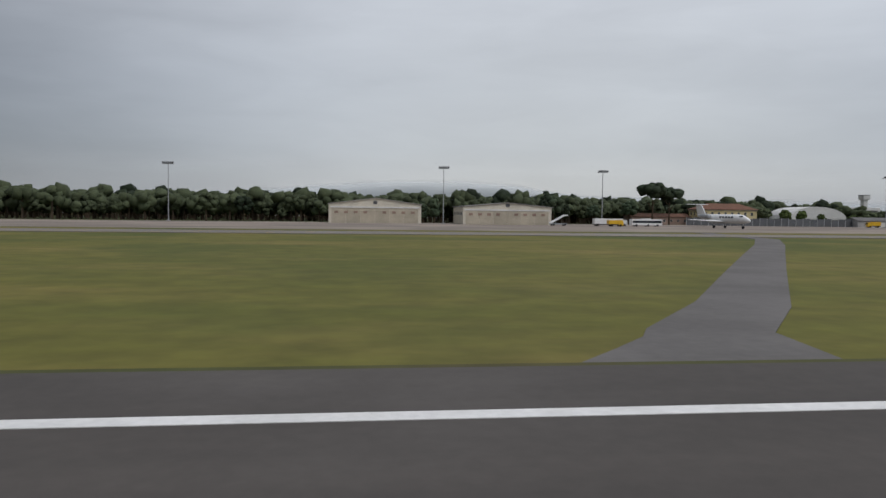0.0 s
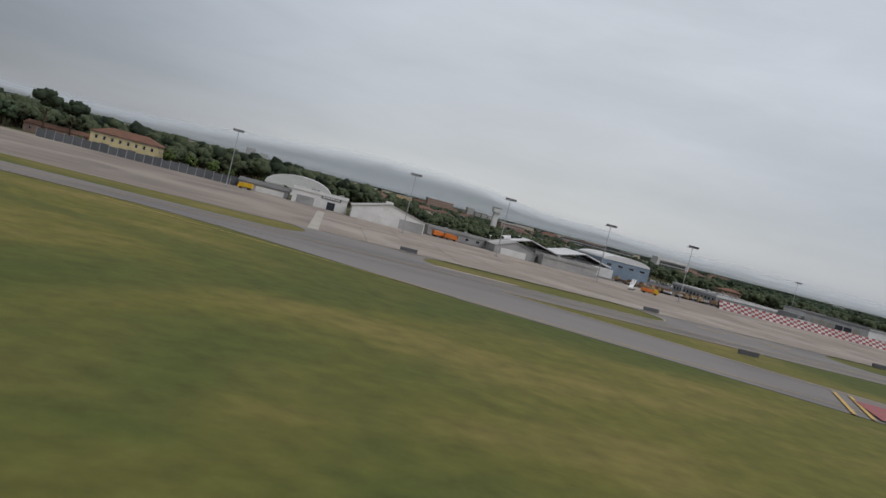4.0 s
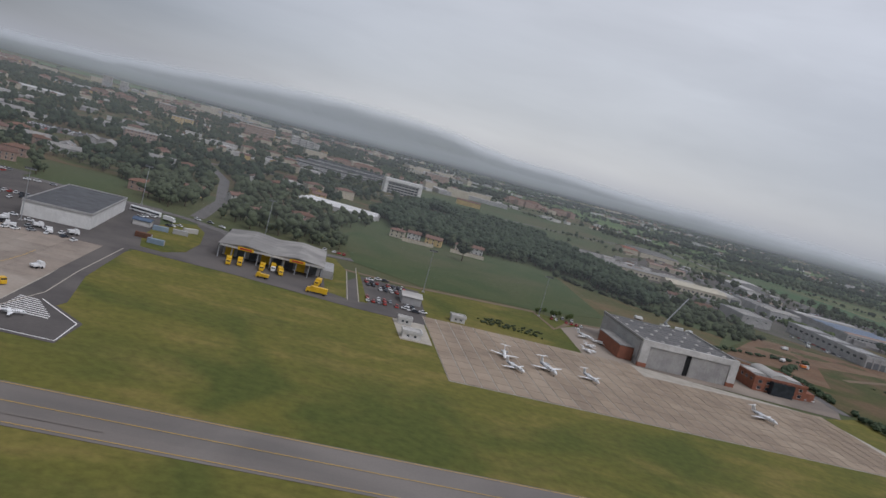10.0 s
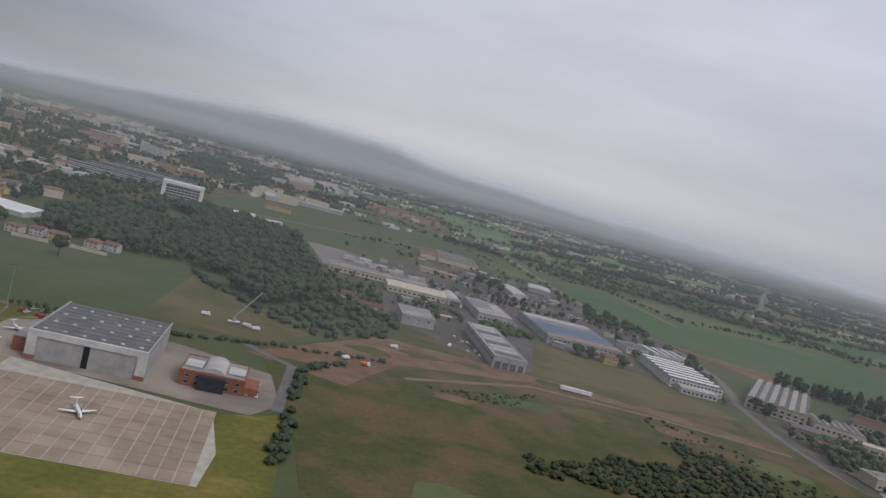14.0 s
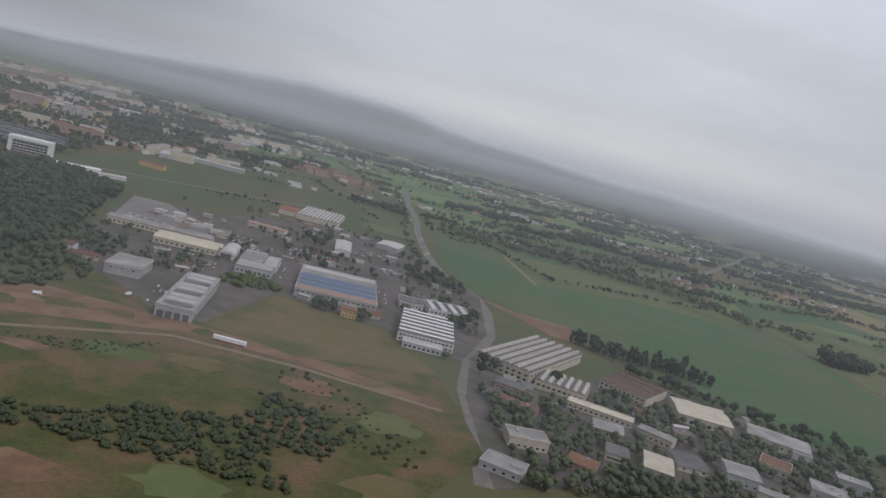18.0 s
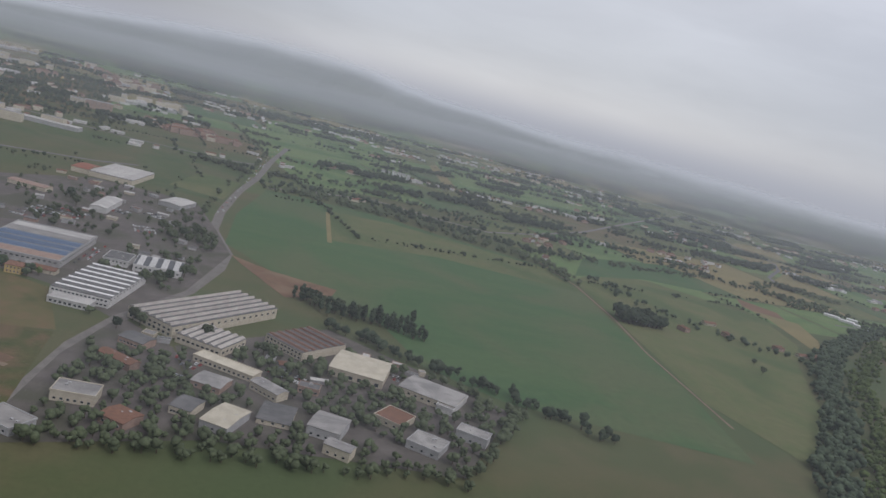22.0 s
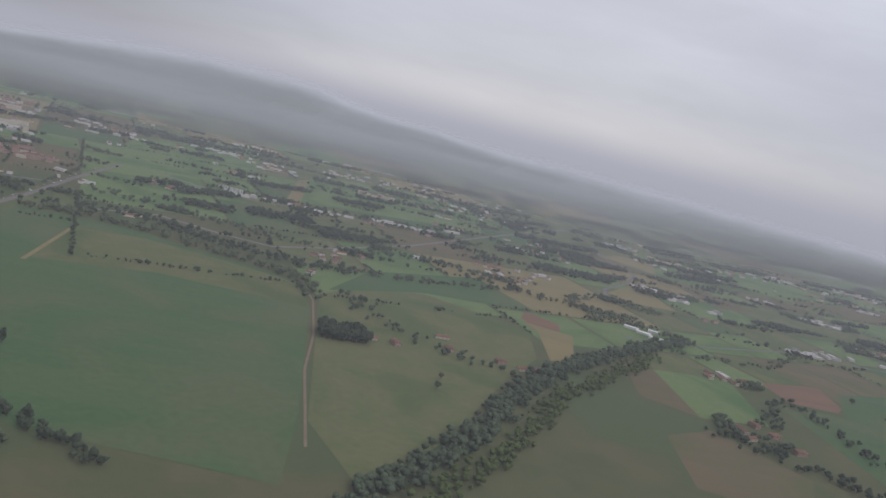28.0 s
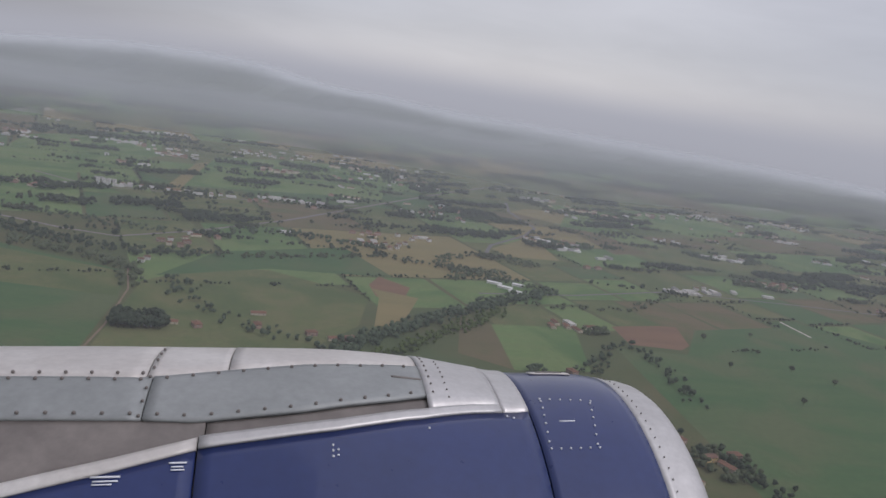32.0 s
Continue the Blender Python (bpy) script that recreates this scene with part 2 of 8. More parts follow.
ROAD_BROWN = material("brown_road_asphalt", (0.19, 0.172, 0.152), (0.15, 0.136, 0.122), scale=0.1, fine=2.0)
ROAD = material("road_asphalt", (0.165, 0.155, 0.147), (0.13, 0.122, 0.115), scale=0.1, fine=2.0)
CONCRETE = material("apron_concrete", (0.33, 0.275, 0.225), (0.27, 0.225, 0.19), scale=0.05, fine=0.5, third=(0.39, 0.335, 0.28), third_scale=0.05)
STRIPE = material("pale_beige_roof_sheet", (0.44, 0.405, 0.36), (0.36, 0.33, 0.295), scale=0.15, fine=1.5, spread=0.08)
WHITE = material("white_paint", (0.78, 0.77, 0.74), (0.68, 0.67, 0.64), scale=0.4, fine=4, rough=0.6)
CREAM_LINE = material("pale_yellow_line_paint", (0.46, 0.40, 0.25), (0.38, 0.33, 0.21), scale=0.3, fine=3, rough=0.7)
STREAK = material("pale_tyre_streak", (0.20, 0.178, 0.158), (0.17, 0.15, 0.134), scale=0.2, fine=2)
YELLOW = material("yellow_line_paint", (0.58, 0.38, 0.08), (0.48, 0.32, 0.10), scale=0.3, fine=3, rough=0.7)
GREY = material("grey_wall", (0.40, 0.39, 0.37), (0.32, 0.31, 0.30), scale=0.15, fine=1.5)
CHECK_RED = material("red_barrier_paint", (0.31, 0.065, 0.065), (0.25, 0.06, 0.055), scale=0.5, fine=4, rough=0.6)
OLD_CONCRETE = material("pale_joint_concrete", (0.44, 0.40, 0.34), (0.36, 0.33, 0.28), scale=0.2, fine=1.5)
SLAB = material("concrete_slab", (0.30, 0.25, 0.205), (0.25, 0.21, 0.175), scale=0.09, fine=0.6, spread=0.10, third=(0.36, 0.31, 0.26), third_scale=0.03)
SLAB_B = material("brown_concrete_slab", (0.31, 0.243, 0.178), (0.25, 0.196, 0.148), scale=0.09, fine=0.6, spread=0.06, third=(0.35, 0.28, 0.21), third_scale=0.03)
RAMP = material("ramp_asphalt", (0.25, 0.208, 0.172), (0.19, 0.162, 0.138), scale=0.06, fine=1.0, third=(0.31, 0.262, 0.215), third_scale=0.02, stretch=(0, 0.3, 1, 1))
CREAM = material("cream_render", (0.54, 0.48, 0.375), (0.46, 0.41, 0.32), scale=0.25, fine=2, spread=0.08)
YELLOW_WALL = material("pale_yellow_render", (0.64, 0.54, 0.30), (0.54, 0.45, 0.25), scale=0.25, fine=2)
OCHRE = material("ochre_render", (0.56, 0.41, 0.18), (0.47, 0.34, 0.15), scale=0.25, fine=2, spread=0.08)
PINK = material("terracotta_render", (0.35, 0.25, 0.20), (0.29, 0.205, 0.165), scale=0.25, fine=2, spread=0.12)
WHITE_WALL = material("white_wall", (0.58, 0.565, 0.54), (0.46, 0.45, 0.425), scale=0.2, fine=1.5, spread=0.08)
BEIGE = material("beige_metal_siding", (0.66, 0.61, 0.50), (0.56, 0.52, 0.43), scale=0.2, fine=2, rough=0.6)
GREY_LIGHT = material("light_grey_panel", (0.41, 0.405, 0.395), (0.34, 0.335, 0.325), scale=0.15, fine=1.5, spread=0.06)
GREY_DARK = material("dark_grey_panel", (0.13, 0.135, 0.14), (0.10, 0.10, 0.105), scale=0.2, fine=2, spread=0.08)
ROOF_GREY = material("grey_roof_sheet", (0.285, 0.272, 0.255), (0.215, 0.205, 0.195), scale=0.12, fine=1.5, spread=0.08, stretch=(0, 0.2, 1, 1), third=(0.34, 0.325, 0.30), third_scale=0.05)
ROOF_DARK = material("dark_felt_roof", (0.16, 0.155, 0.15), (0.12, 0.118, 0.115), scale=0.12, fine=1.5, spread=0.08)
ROOF_WHITE = material("white_roof_sheet", (0.50, 0.48, 0.45), (0.38, 0.365, 0.34), scale=0.12, fine=1.5, spread=0.06, stretch=(0, 0.2, 1, 1))
ROOF_BRIGHT = material("clean_white_roof_sheet", (0.72, 0.71, 0.69), (0.60, 0.59, 0.57), scale=0.12, fine=1.5, stretch=(0, 0.2, 1, 1))
ROOF_CREAM = material("cream_roof_sheet", (0.54, 0.49, 0.385), (0.44, 0.40, 0.31), scale=0.12, fine=1.5, spread=0.06)
ROOF_BLUE = material("blue_solar_panel", (0.055, 0.095, 0.165), (0.075, 0.115, 0.185), scale=0.2, fine=2, rough=0.4, spread=0.1)
TILE = material("terracotta_roof_tile", (0.20, 0.118, 0.088), (0.155, 0.092, 0.072), scale=0.5, fine=4, spread=0.22)
TILE_BROWN = material("brown_roof_tile", (0.20, 0.105, 0.07), (0.15, 0.085, 0.06), scale=0.5, fine=4, spread=0.2)
BRICK = material("red_brick", (0.30, 0.125, 0.08), (0.24, 0.105, 0.07), scale=0.5, fine=5, spread=0.08)
BLUE_WALL = material("blue_metal_siding", (0.25, 0.315, 0.38), (0.205, 0.265, 0.33), scale=0.2, fine=2, rough=0.6)
FENCE = material("grey_panel", (0.125, 0.13, 0.138), (0.105, 0.11, 0.115), scale=0.3, fine=2, spread=0.12)
GLASS = material("dark_window_glass", (0.035, 0.045, 0.055), (0.025, 0.03, 0.035), scale=0.3, fine=1, rough=0.15)
STEEL = material("galvanised_steel", (0.42, 0.43, 0.44), (0.34, 0.35, 0.36), scale=0.8, fine=5, rough=0.5, metal=0.5)
BLACK = material("black_rubber", (0.025, 0.025, 0.027), (0.02, 0.02, 0.02), scale=1, fine=5)
PAINT_WHITE = material("white_vehicle_paint", (0.76, 0.76, 0.75), (0.70, 0.70, 0.69), scale=0.3, fine=2, rough=0.35)
PAINT_YELLOW = material("yellow_vehicle_paint", (0.72, 0.44, 0.02), (0.64, 0.38, 0.02), scale=0.3, fine=2, rough=0.4)
PAINT_RED = material("red_vehicle_paint", (0.42, 0.05, 0.035), (0.36, 0.04, 0.03), scale=0.3, fine=2, rough=0.4)
PAINT_ORANGE = material("orange_vehicle_paint", (0.70, 0.20, 0.03), (0.6, 0.17, 0.03), scale=0.3, fine=2, rough=0.45)
PAINT_TAN = material("dull_tan_paint", (0.36, 0.25, 0.13), (0.29, 0.20, 0.11), scale=0.4, fine=2, rough=0.6, spread=0.2)
PAINT_BROWN = material("dull_brown_paint", (0.21, 0.13, 0.08), (0.17, 0.11, 0.07), scale=0.4, fine=2, rough=0.6, spread=0.2)
PAINT_GREY = material("silver_vehicle_paint", (0.36, 0.37, 0.38), (0.31, 0.32, 0.33), scale=0.3, fine=2, rough=0.35, metal=0.3)
PAINT_DARK = material("dark_vehicle_paint", (0.05, 0.055, 0.07), (0.04, 0.045, 0.055), scale=0.3, fine=2, rough=0.35)
BARK = material("tree_bark", (0.10, 0.075, 0.05), (0.07, 0.052, 0.036), scale=1.5, fine=6, bump=0.05)
LEAF = material("broad_leaves", (0.056, 0.070, 0.038), (0.073, 0.087, 0.046), scale=0.5, fine=1.6, spread=0.3, bump=0.3)
LEAF_DARK = material("dark_conifer_leaves", (0.037, 0.053, 0.031), (0.052, 0.069, 0.039), scale=0.08, fine=1.6, spread=0.45, bump=0.3)
LEAF_LIGHT = material("pale_leaves", (0.065, 0.095, 0.026), (0.085, 0.11, 0.035), scale=0.5, fine=1.6, spread=0.3, bump=0.3)
SCRUB = material("rough_scrub_ground", (0.085, 0.085, 0.032), (0.06, 0.072, 0.024), scale=0.06, fine=0.35, mottle=0.9, third=(0.135, 0.092, 0.052), third_scale=0.022)
DRY = material("dry_olive_grass", (0.120, 0.105, 0.046), (0.160, 0.108, 0.058), scale=0.05, fine=0.8, balance=(0.4, 0.7), third=(0.075, 0.082, 0.03), third_scale=0.015)
SOIL = material("bare_brown_earth", (0.185, 0.108, 0.066), (0.135, 0.088, 0.056), scale=0.08, fine=0.7, third=(0.20, 0.135, 0.085), third_scale=0.03)
YARD_DARK = material("dark_yard_asphalt", (0.115, 0.104, 0.098), (0.092, 0.084, 0.08), scale=0.06, fine=1.0, third=(0.14, 0.125, 0.115), third_scale=0.02)
WHITE_PANEL = material("white_panel_siding", (0.72, 0.71, 0.68), (0.63, 0.62, 0.59), scale=0.2, fine=1.5, rough=0.6)
YARD = material("gravel_yard", (0.135, 0.118, 0.105), (0.105, 0.092, 0.083), scale=0.06, fine=0.8, third=(0.085, 0.082, 0.06), third_scale=0.02)
F_GREEN = material("young_green_crop", (0.056, 0.108, 0.042), (0.070, 0.116, 0.046), scale=0.02, fine=0.12, mottle=0.5, third=(0.090, 0.114, 0.052), third_scale=0.006, stretch=(12, 0.15, 1, 1))
F_BRIGHT = material("bright_green_crop", (0.115, 0.175, 0.063), (0.131, 0.175, 0.068), scale=0.02, fine=0.12, mottle=0.5, third=(0.076, 0.135, 0.047), third_scale=0.006, stretch=(12, 0.15, 1, 1))
F_OLIVE = material("olive_meadow", (0.103, 0.123, 0.049), (0.126, 0.129, 0.058), scale=0.02, fine=0.12, mottle=0.5, third=(0.077, 0.105, 0.040), third_scale=0.006)
F_BROWN = material("ploughed_field", (0.135, 0.108, 0.061), (0.115, 0.099, 0.053), scale=0.02, fine=0.4, stretch=(12, 0.1, 1, 1), third=(0.099, 0.103, 0.047), third_scale=0.008)
F_RUST = material("red_brown_ploughed_earth", (0.187, 0.111, 0.070), (0.158, 0.099, 0.064), scale=0.02, fine=0.4, stretch=(12, 0.1, 1, 1))
F_MEADOW = material("rough_olive_meadow", (0.060, 0.086, 0.034), (0.078, 0.096, 0.040), scale=0.03, fine=0.3, mottle=0.5, third=(0.094, 0.098, 0.048), third_scale=0.008)
F_OCHRE = material("ripe_straw_field", (0.216, 0.175, 0.082), (0.181, 0.158, 0.073), scale=0.02, fine=0.4, stretch=(70, 0.1, 1, 1))
HILL = material("wooded_hill", (0.088, 0.104, 0.066), (0.060, 0.072, 0.052), scale=0.0045, fine=0.03, mottle=0.6, balance=(0.42, 0.58), third=(0.125, 0.135, 0.085), third_scale=0.0018, haze_fade=0.20)


# ---- building blocks ----
def mesh_of(name, verts, faces, mat):
    me = bpy.data.meshes.new(name)
    me.from_pydata([tuple(v) for v in verts], [], faces)
    for m in (mat if isinstance(mat, (list, tuple)) else (mat,)):
        me.materials.append(m)
    me.update()
    return me


def put(name, data, parent=None, at=None, label=""):
    ob = new(name, data)
    if at is not None:
        ob.matrix_basis = at
    if parent is not None:
        ob.parent = parent
    return tagged(ob, label)


def part(name, bm, mat, parent, label="", at=None):
    me = bpy.data.meshes.new(name)
    bm.to_mesh(me)
    bm.free()
    me.materials.append(mat)
    return put(name, me, parent, at, label)


def thing(name, at, label, category, group="", kind=""):
    ob = new(name)
    ob.empty_display_size = 1.0
    ob.matrix_basis = at
    return tagged(ob, label, category, group, kind)


def box(bm, x0, y0, z0, x1, y1, z1, bevel=0.0):
    v = [bm.verts.new(c) for c in ((x0, y0, z0), (x1, y0, z0), (x1, y1, z0), (x0, y1, z0), (x0, y0, z1), (x1, y0, z1), (x1, y1, z1), (x0, y1, z1))]
    for f in ((0, 3, 2, 1), (4, 5, 6, 7), (0, 1, 5, 4), (1, 2, 6, 5), (2, 3, 7, 6), (3, 0, 4, 7)):
        bm.faces.new([v[i] for i in f])
    if bevel:
        edges = {e for w in v for e in w.link_edges}
        bmesh.ops.bevel(bm, geom=list(edges), offset=bevel, segments=2, affect="EDGES")
    return bm


def solid(outline, z0, z1):
    """A bmesh prism over an outline in plan."""
    bm = bmesh.new()
    low, top = [bm.verts.new((x, y, z0)) for x, y in outline], [bm.verts.new((x, y, z1)) for x, y in outline]
    bm.faces.new(low[::-1]), bm.faces.new(top)
    k = len(outline)
    for i in range(k):
        bm.faces.new((low[i], low[(i + 1) % k], top[(i + 1) % k], top[i]))
    bmesh.ops.recalc_face_normals(bm, faces=bm.faces)
    return bm


LAYER = [0]


def layer():
    """Each flat surface lies a little above the one laid before it."""
    LAYER[0] += 1
    return 0.004 * (LAYER[0] % 60)


def patch(name, outline, z, mat, label, category="ground", kind="structure", thick=0.05):
    """A flat area of ground with a low edge of its own."""
    z += layer() if name != "field" else 0
    bm = solid(outline, z - thick, z)
    me = bpy.data.meshes.new(name)
    bm.to_mesh(me)
    bm.free()
    me.materials.append(mat)
    return tagged(new(name, me), label, category, kind=kind)


def ribbon(name, line, width, z, mat, label, category="road", kind="structure", thick=0.05):
    """A road, path or painted line along points in plan."""
    pts = [Vector(p) for p in line]
    left, right = [], []
    for i, p in enumerate(pts):
        way = (pts[min(i + 1, len(pts) - 1)] - pts[max(i - 1, 0)]).normalized()
        side = Vector((-way.y, way.x)) * width / 2
        left.append(p + side), right.append(p - side)
    z += layer()
    verts = [(*p, z) for p in left + right] + [(*p, z - thick) for p in left + right]
    k = len(pts)
    faces = []
    for i in range(k - 1):
        faces += [(k + i, k + i + 1, i + 1, i), (2 * k + i, 2 * k + i + 1, i + 1, i)[::-1], (3 * k + i, 3 * k + i + 1, k + i + 1, k + i)]
    ob = new(name, mesh_of(name, verts, faces, mat))
    return tagged(ob, label, category, kind=kind)


# ---- the ground ----
def make_ground():
    """One round sheet of country: it ends under the foot of the hills, and runs on further where no hills stand."""
    rings, k = [0, 400, 1000, 1800, 2800, 3900, 5100, 6200, 6910], 120
    verts, faces = [(1300, 0, 0)], []
    for r in rings[1:]:
        for i in range(k):
            a = -41 + 360 * i / k
            far = r if a < 60 or r < 6900 else 14000
            verts.append((1300 + far * math.sin(radians(a)), far * math.cos(radians(a)), 0))
    faces += [(0, 1 + (i + 1) % k, 1 + i) for i in range(k)]
    for j in range(len(rings) - 2):
        b = 1 + j * k
        faces += [(b + i, b + (i + 1) % k, b + k + (i + 1) % k, b + k + i) for i in range(k)]
    tagged(new("ground", mesh_of("ground", verts, faces, PLAIN)), "wide green farm plain with hedges that fades under the haze sheet", "ground", kind="structure")


make_ground()


HILL_TURNS = [-40, -25, -20, -17, -13, -10, -6, -2, 1, 4, 6, 8.5, 12, 17, 23, 29, 37, 58]
HILL_CRESTS = [120, 142, 180, 235, 286, 344, 378, 390, 376, 347, 267, 207, 223, 216, 245, 218, 175, 120]
HILL_FOOT = 5200
HILL_DIST = [5200, 5550, 5900, 6300, 6750, 7300, 7750, 8150, 8500, 8750]
HILL_RISE = [0.0, 0.03, 0.07, 0.13, 0.22, 0.36, 0.54, 0.75, 0.92, 1.0]


def hill_rise(dist):
    return float(np.interp(dist, HILL_DIST, HILL_RISE))


def ground_z(x, y):
    """The height of the land: flat, then rising from the foot of the hills to an uneven crest."""
    dist = math.hypot(x - 1300, y)
    if dist < HILL_FOOT or y < 0:
        return 0.0
    a, rise = math.degrees(math.atan2(x - 1300, y)), hill_rise(dist)
    rise *= float(np.interp(dist, (HILL_FOOT, 6200, 7300), (float(np.interp(a, (-5, 15), (1.0, 0.25))), float(np.interp(a, (-5, 15), (1.0, 0.45))), 1.0)))
    top = float(np.interp(a, HILL_TURNS, HILL_CRESTS))
    bump = noise.noise((a * 0.35, dist * 0.002, 3.1)) * 24 + noise.noise((a * 1.3, dist * 0.004, 7.7)) * 10
    spur = 30 * noise.noise((a * 0.55, dist * 0.0016, 1.3)) * min(1.0, (dist - HILL_FOOT) / 700) * (1 - rise)
    return max(0.0, rise * (top + bump) + max(0.0, spur))


def make_hills():
    """The range at the edge of the plain: rows of ground that rise to the crest."""
    dists = [HILL_FOOT + (8420 - HILL_FOOT) * i / 36 for i in range(37)]
    verts, faces, k = [], [], 220
    for dist in dists:
        for i in range(k):
            a = radians(-40 + 98 * i / (k - 1))
            x, y = 1300 + dist * math.sin(a), dist * math.cos(a)
            verts.append((x, y, ground_z(x, y) + (0.15 if dist > HILL_FOOT else -0.5)))
    for j in range(len(dists) - 1):
        faces += [(j * k + i, j * k + i + 1, (j + 1) * k + i + 1, (j + 1) * k + i) for i in range(k - 1)]
    # the crest's haze is imitated by the see-through hill material
    ob = tagged(new("hill_range", mesh_of("hill_range", verts, faces, HILL)), "long wooded hill range, see-through towards the crest to stand for haze", "hills", kind="structure")
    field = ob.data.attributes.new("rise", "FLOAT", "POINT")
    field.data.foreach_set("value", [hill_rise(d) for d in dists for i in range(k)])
    for p in ob.data.polygons:
        p.use_smooth = True


make_hills()


def make_haze_sheet():
    """An added sheet that stands for haze over the country beyond the airport, and follows the land up the slope of the
    hills.
    """
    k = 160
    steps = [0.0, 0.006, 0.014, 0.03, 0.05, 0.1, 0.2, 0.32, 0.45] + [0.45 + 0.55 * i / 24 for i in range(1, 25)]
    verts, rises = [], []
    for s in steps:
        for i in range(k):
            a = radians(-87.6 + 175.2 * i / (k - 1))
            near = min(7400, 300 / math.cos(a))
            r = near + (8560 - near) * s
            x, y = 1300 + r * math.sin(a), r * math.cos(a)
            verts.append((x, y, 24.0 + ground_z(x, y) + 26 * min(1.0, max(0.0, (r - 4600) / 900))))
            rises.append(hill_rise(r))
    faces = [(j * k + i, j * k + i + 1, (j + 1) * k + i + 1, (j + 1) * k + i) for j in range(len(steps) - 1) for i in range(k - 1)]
    ob = tagged(new("low_mist", mesh_of("low_mist", verts, faces, HAZE_SHEET)), "added see-through grey sheet over the plain that stands for haze", "mist", kind="stuff")
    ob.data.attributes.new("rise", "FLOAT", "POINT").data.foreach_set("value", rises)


make_haze_sheet()

# ---- airfield surfaces ----
patch("airfield_grass", [(-900, -220), (1010, -220), (1030, 360), (1000, 345), (790, 366), (760, 360), (690, 372), (660, 380), (650, 330), (-900, 330)], 0.06, GRASS,
      "mown airfield grass with dry streaks", "grass")
patch("grass_verge", [(794, 366), (905, 366), (905, 440), (870, 452), (790, 434)], 0.06, GRASS, "dry grass between apron and service road", "grass")
patch("ramp", [(-500, 208), (60, 208), (120, 212), (300, 213), (300, 214), (330, 240), (330, 352), (250, 380), (180, 385), (-100, 345), (-500, 345)], 0.10, RAMP,
      "old brown-grey asphalt ramp before the hangars", "ramp")
patch("runway", [(-1500, -26), (1060, -26), (1060, 22.6), (-1500, 22.6)], 0.14, ASPHALT, "dark worn runway asphalt with rubber streaks", "runway")
patch("runway_shoulder", [(-1500, 22.6), (1060, 22.6), (1060, 23.2), (-1500, 23.2)], 0.11, SCRUB, "dark cracked edge of the runway", "runway edge")
ribbon("runway_edge_line", [(-1500, 17.2), (1060, 17.2)], 0.7, 0.15, WHITE, "white painted runway edge line, slightly worn", "marking")
ribbon("service_road", [(11.6, 23), (14.4, 29), (21, 38.5), (36, 63.7), (53, 92), (70.5, 121), (88, 152), (100, 206)], 4.7, 0.09, ROAD, "narrow grey service road across the grass", "road")
patch("service_road_mouth", [(7.4, 23.2), (16.2, 23.2), (17.2, 29), (19.5, 33), (14.6, 33), (11.6, 28.4), (9.4, 25.6)], 0.085, ROAD, "flared mouth of the service road", "road")
patch("taxiway", [(-500, 165), (1045, 165), (1045, 188.5), (-500, 188.5)], 0.12, TAXI, "dark parallel taxiway with pale tyre streaks", "taxiway")
patch("exit_taxiway", [(262, 167), (285, 159), (331, 131), (366, 115), (419, 87), (470, 58), (530, 23.6), (590, 23.6), (520, 62), (468, 92), (436, 107), (411, 126), (372, 148), (345, 165.2)], 0.10, TAXI,
      "fast exit taxiway from the runway", "taxiway")
patch("old_concrete_strip", [(330, 189), (352, 189), (356, 193), (334, 193)], 0.13, CONCRETE, "pale old concrete strip in the taxiway", "paving")
LINKS = ((300, 331), (397, 452), (530, 565))
for x0, x1 in LINKS:
    # the grass islands between the links end in round tips
    west = [(x0 - 9 + 9 * math.sin(radians(15 * k)), 201.2 - 12.8 * math.cos(radians(15 * k))) for k in range(13)]
    east = [(x1 + 9 - 9 * math.sin(radians(15 * k)), 201.2 + 12.8 * math.cos(radians(15 * k))) for k in range(13)]
    patch("taxiway_link", west + east, 0.115, TAXI, "asphalt link between taxiway and apron", "taxiway")
patch("apron_base", [(300, 214), (646, 214), (646, 290), (643, 358), (330, 358), (300, 330)], 0.10, OLD_CONCRETE, "pale concrete apron base", "apron")
patch("apron_service_road", [(330, 358.5), (643, 358.5), (646, 290), (646, 219), (652, 222), (662, 262), (656, 300), (655, 372), (690, 376), (690, 400), (660, 395), (640, 500), (500, 500), (440, 420), (330, 372)], 0.085, YARD_DARK,
      "grey yard asphalt behind the apron", "yard")
patch("hatched_pad", [(646, 222), (672, 221), (673, 243), (655, 262), (649, 262), (645, 240)], 0.10, YARD_DARK, "small dark turning pad", "paving")
patch("cargo_yard", [(655, 366), (700, 362), (757, 350), (795, 348), (795, 366), (797, 428), (764, 432), (752, 400), (748, 450), (690, 470), (668, 480), (655, 440)], 0.09, YARD_DARK, "worn yard round the cargo sheds", "yard")
patch("grass_verge", [(745, 372), (755.6, 366), (755.6, 440), (749, 470), (741, 468), (743, 420)], 0.115, GRASS, "rough grass strip beside the yard", "grass")
patch("grass_verge", [(761.9, 366), (766, 367), (764, 430), (761.9, 452)], 0.115, GRASS, "rough grass strip beside the yard", "grass")
patch("business_apron_base", [(793, 268), (1000, 268), (1003, 300), (996, 345), (900, 366), (793, 366)], 0.09, OLD_CONCRETE, "pale joints of the business apron", "apron")
patch("small_concrete_stand", [(778, 313), (792, 313), (792, 348), (777, 348)], 0.10, OLD_CONCRETE, "small pale concrete stand", "apron")
patch("hangar_forecourt", [(876, 366), (1012, 350), (1025, 372), (1018, 420), (968, 440), (905, 446), (880, 420)], 0.075, RAMP, "dark asphalt round the hangar", "yard")

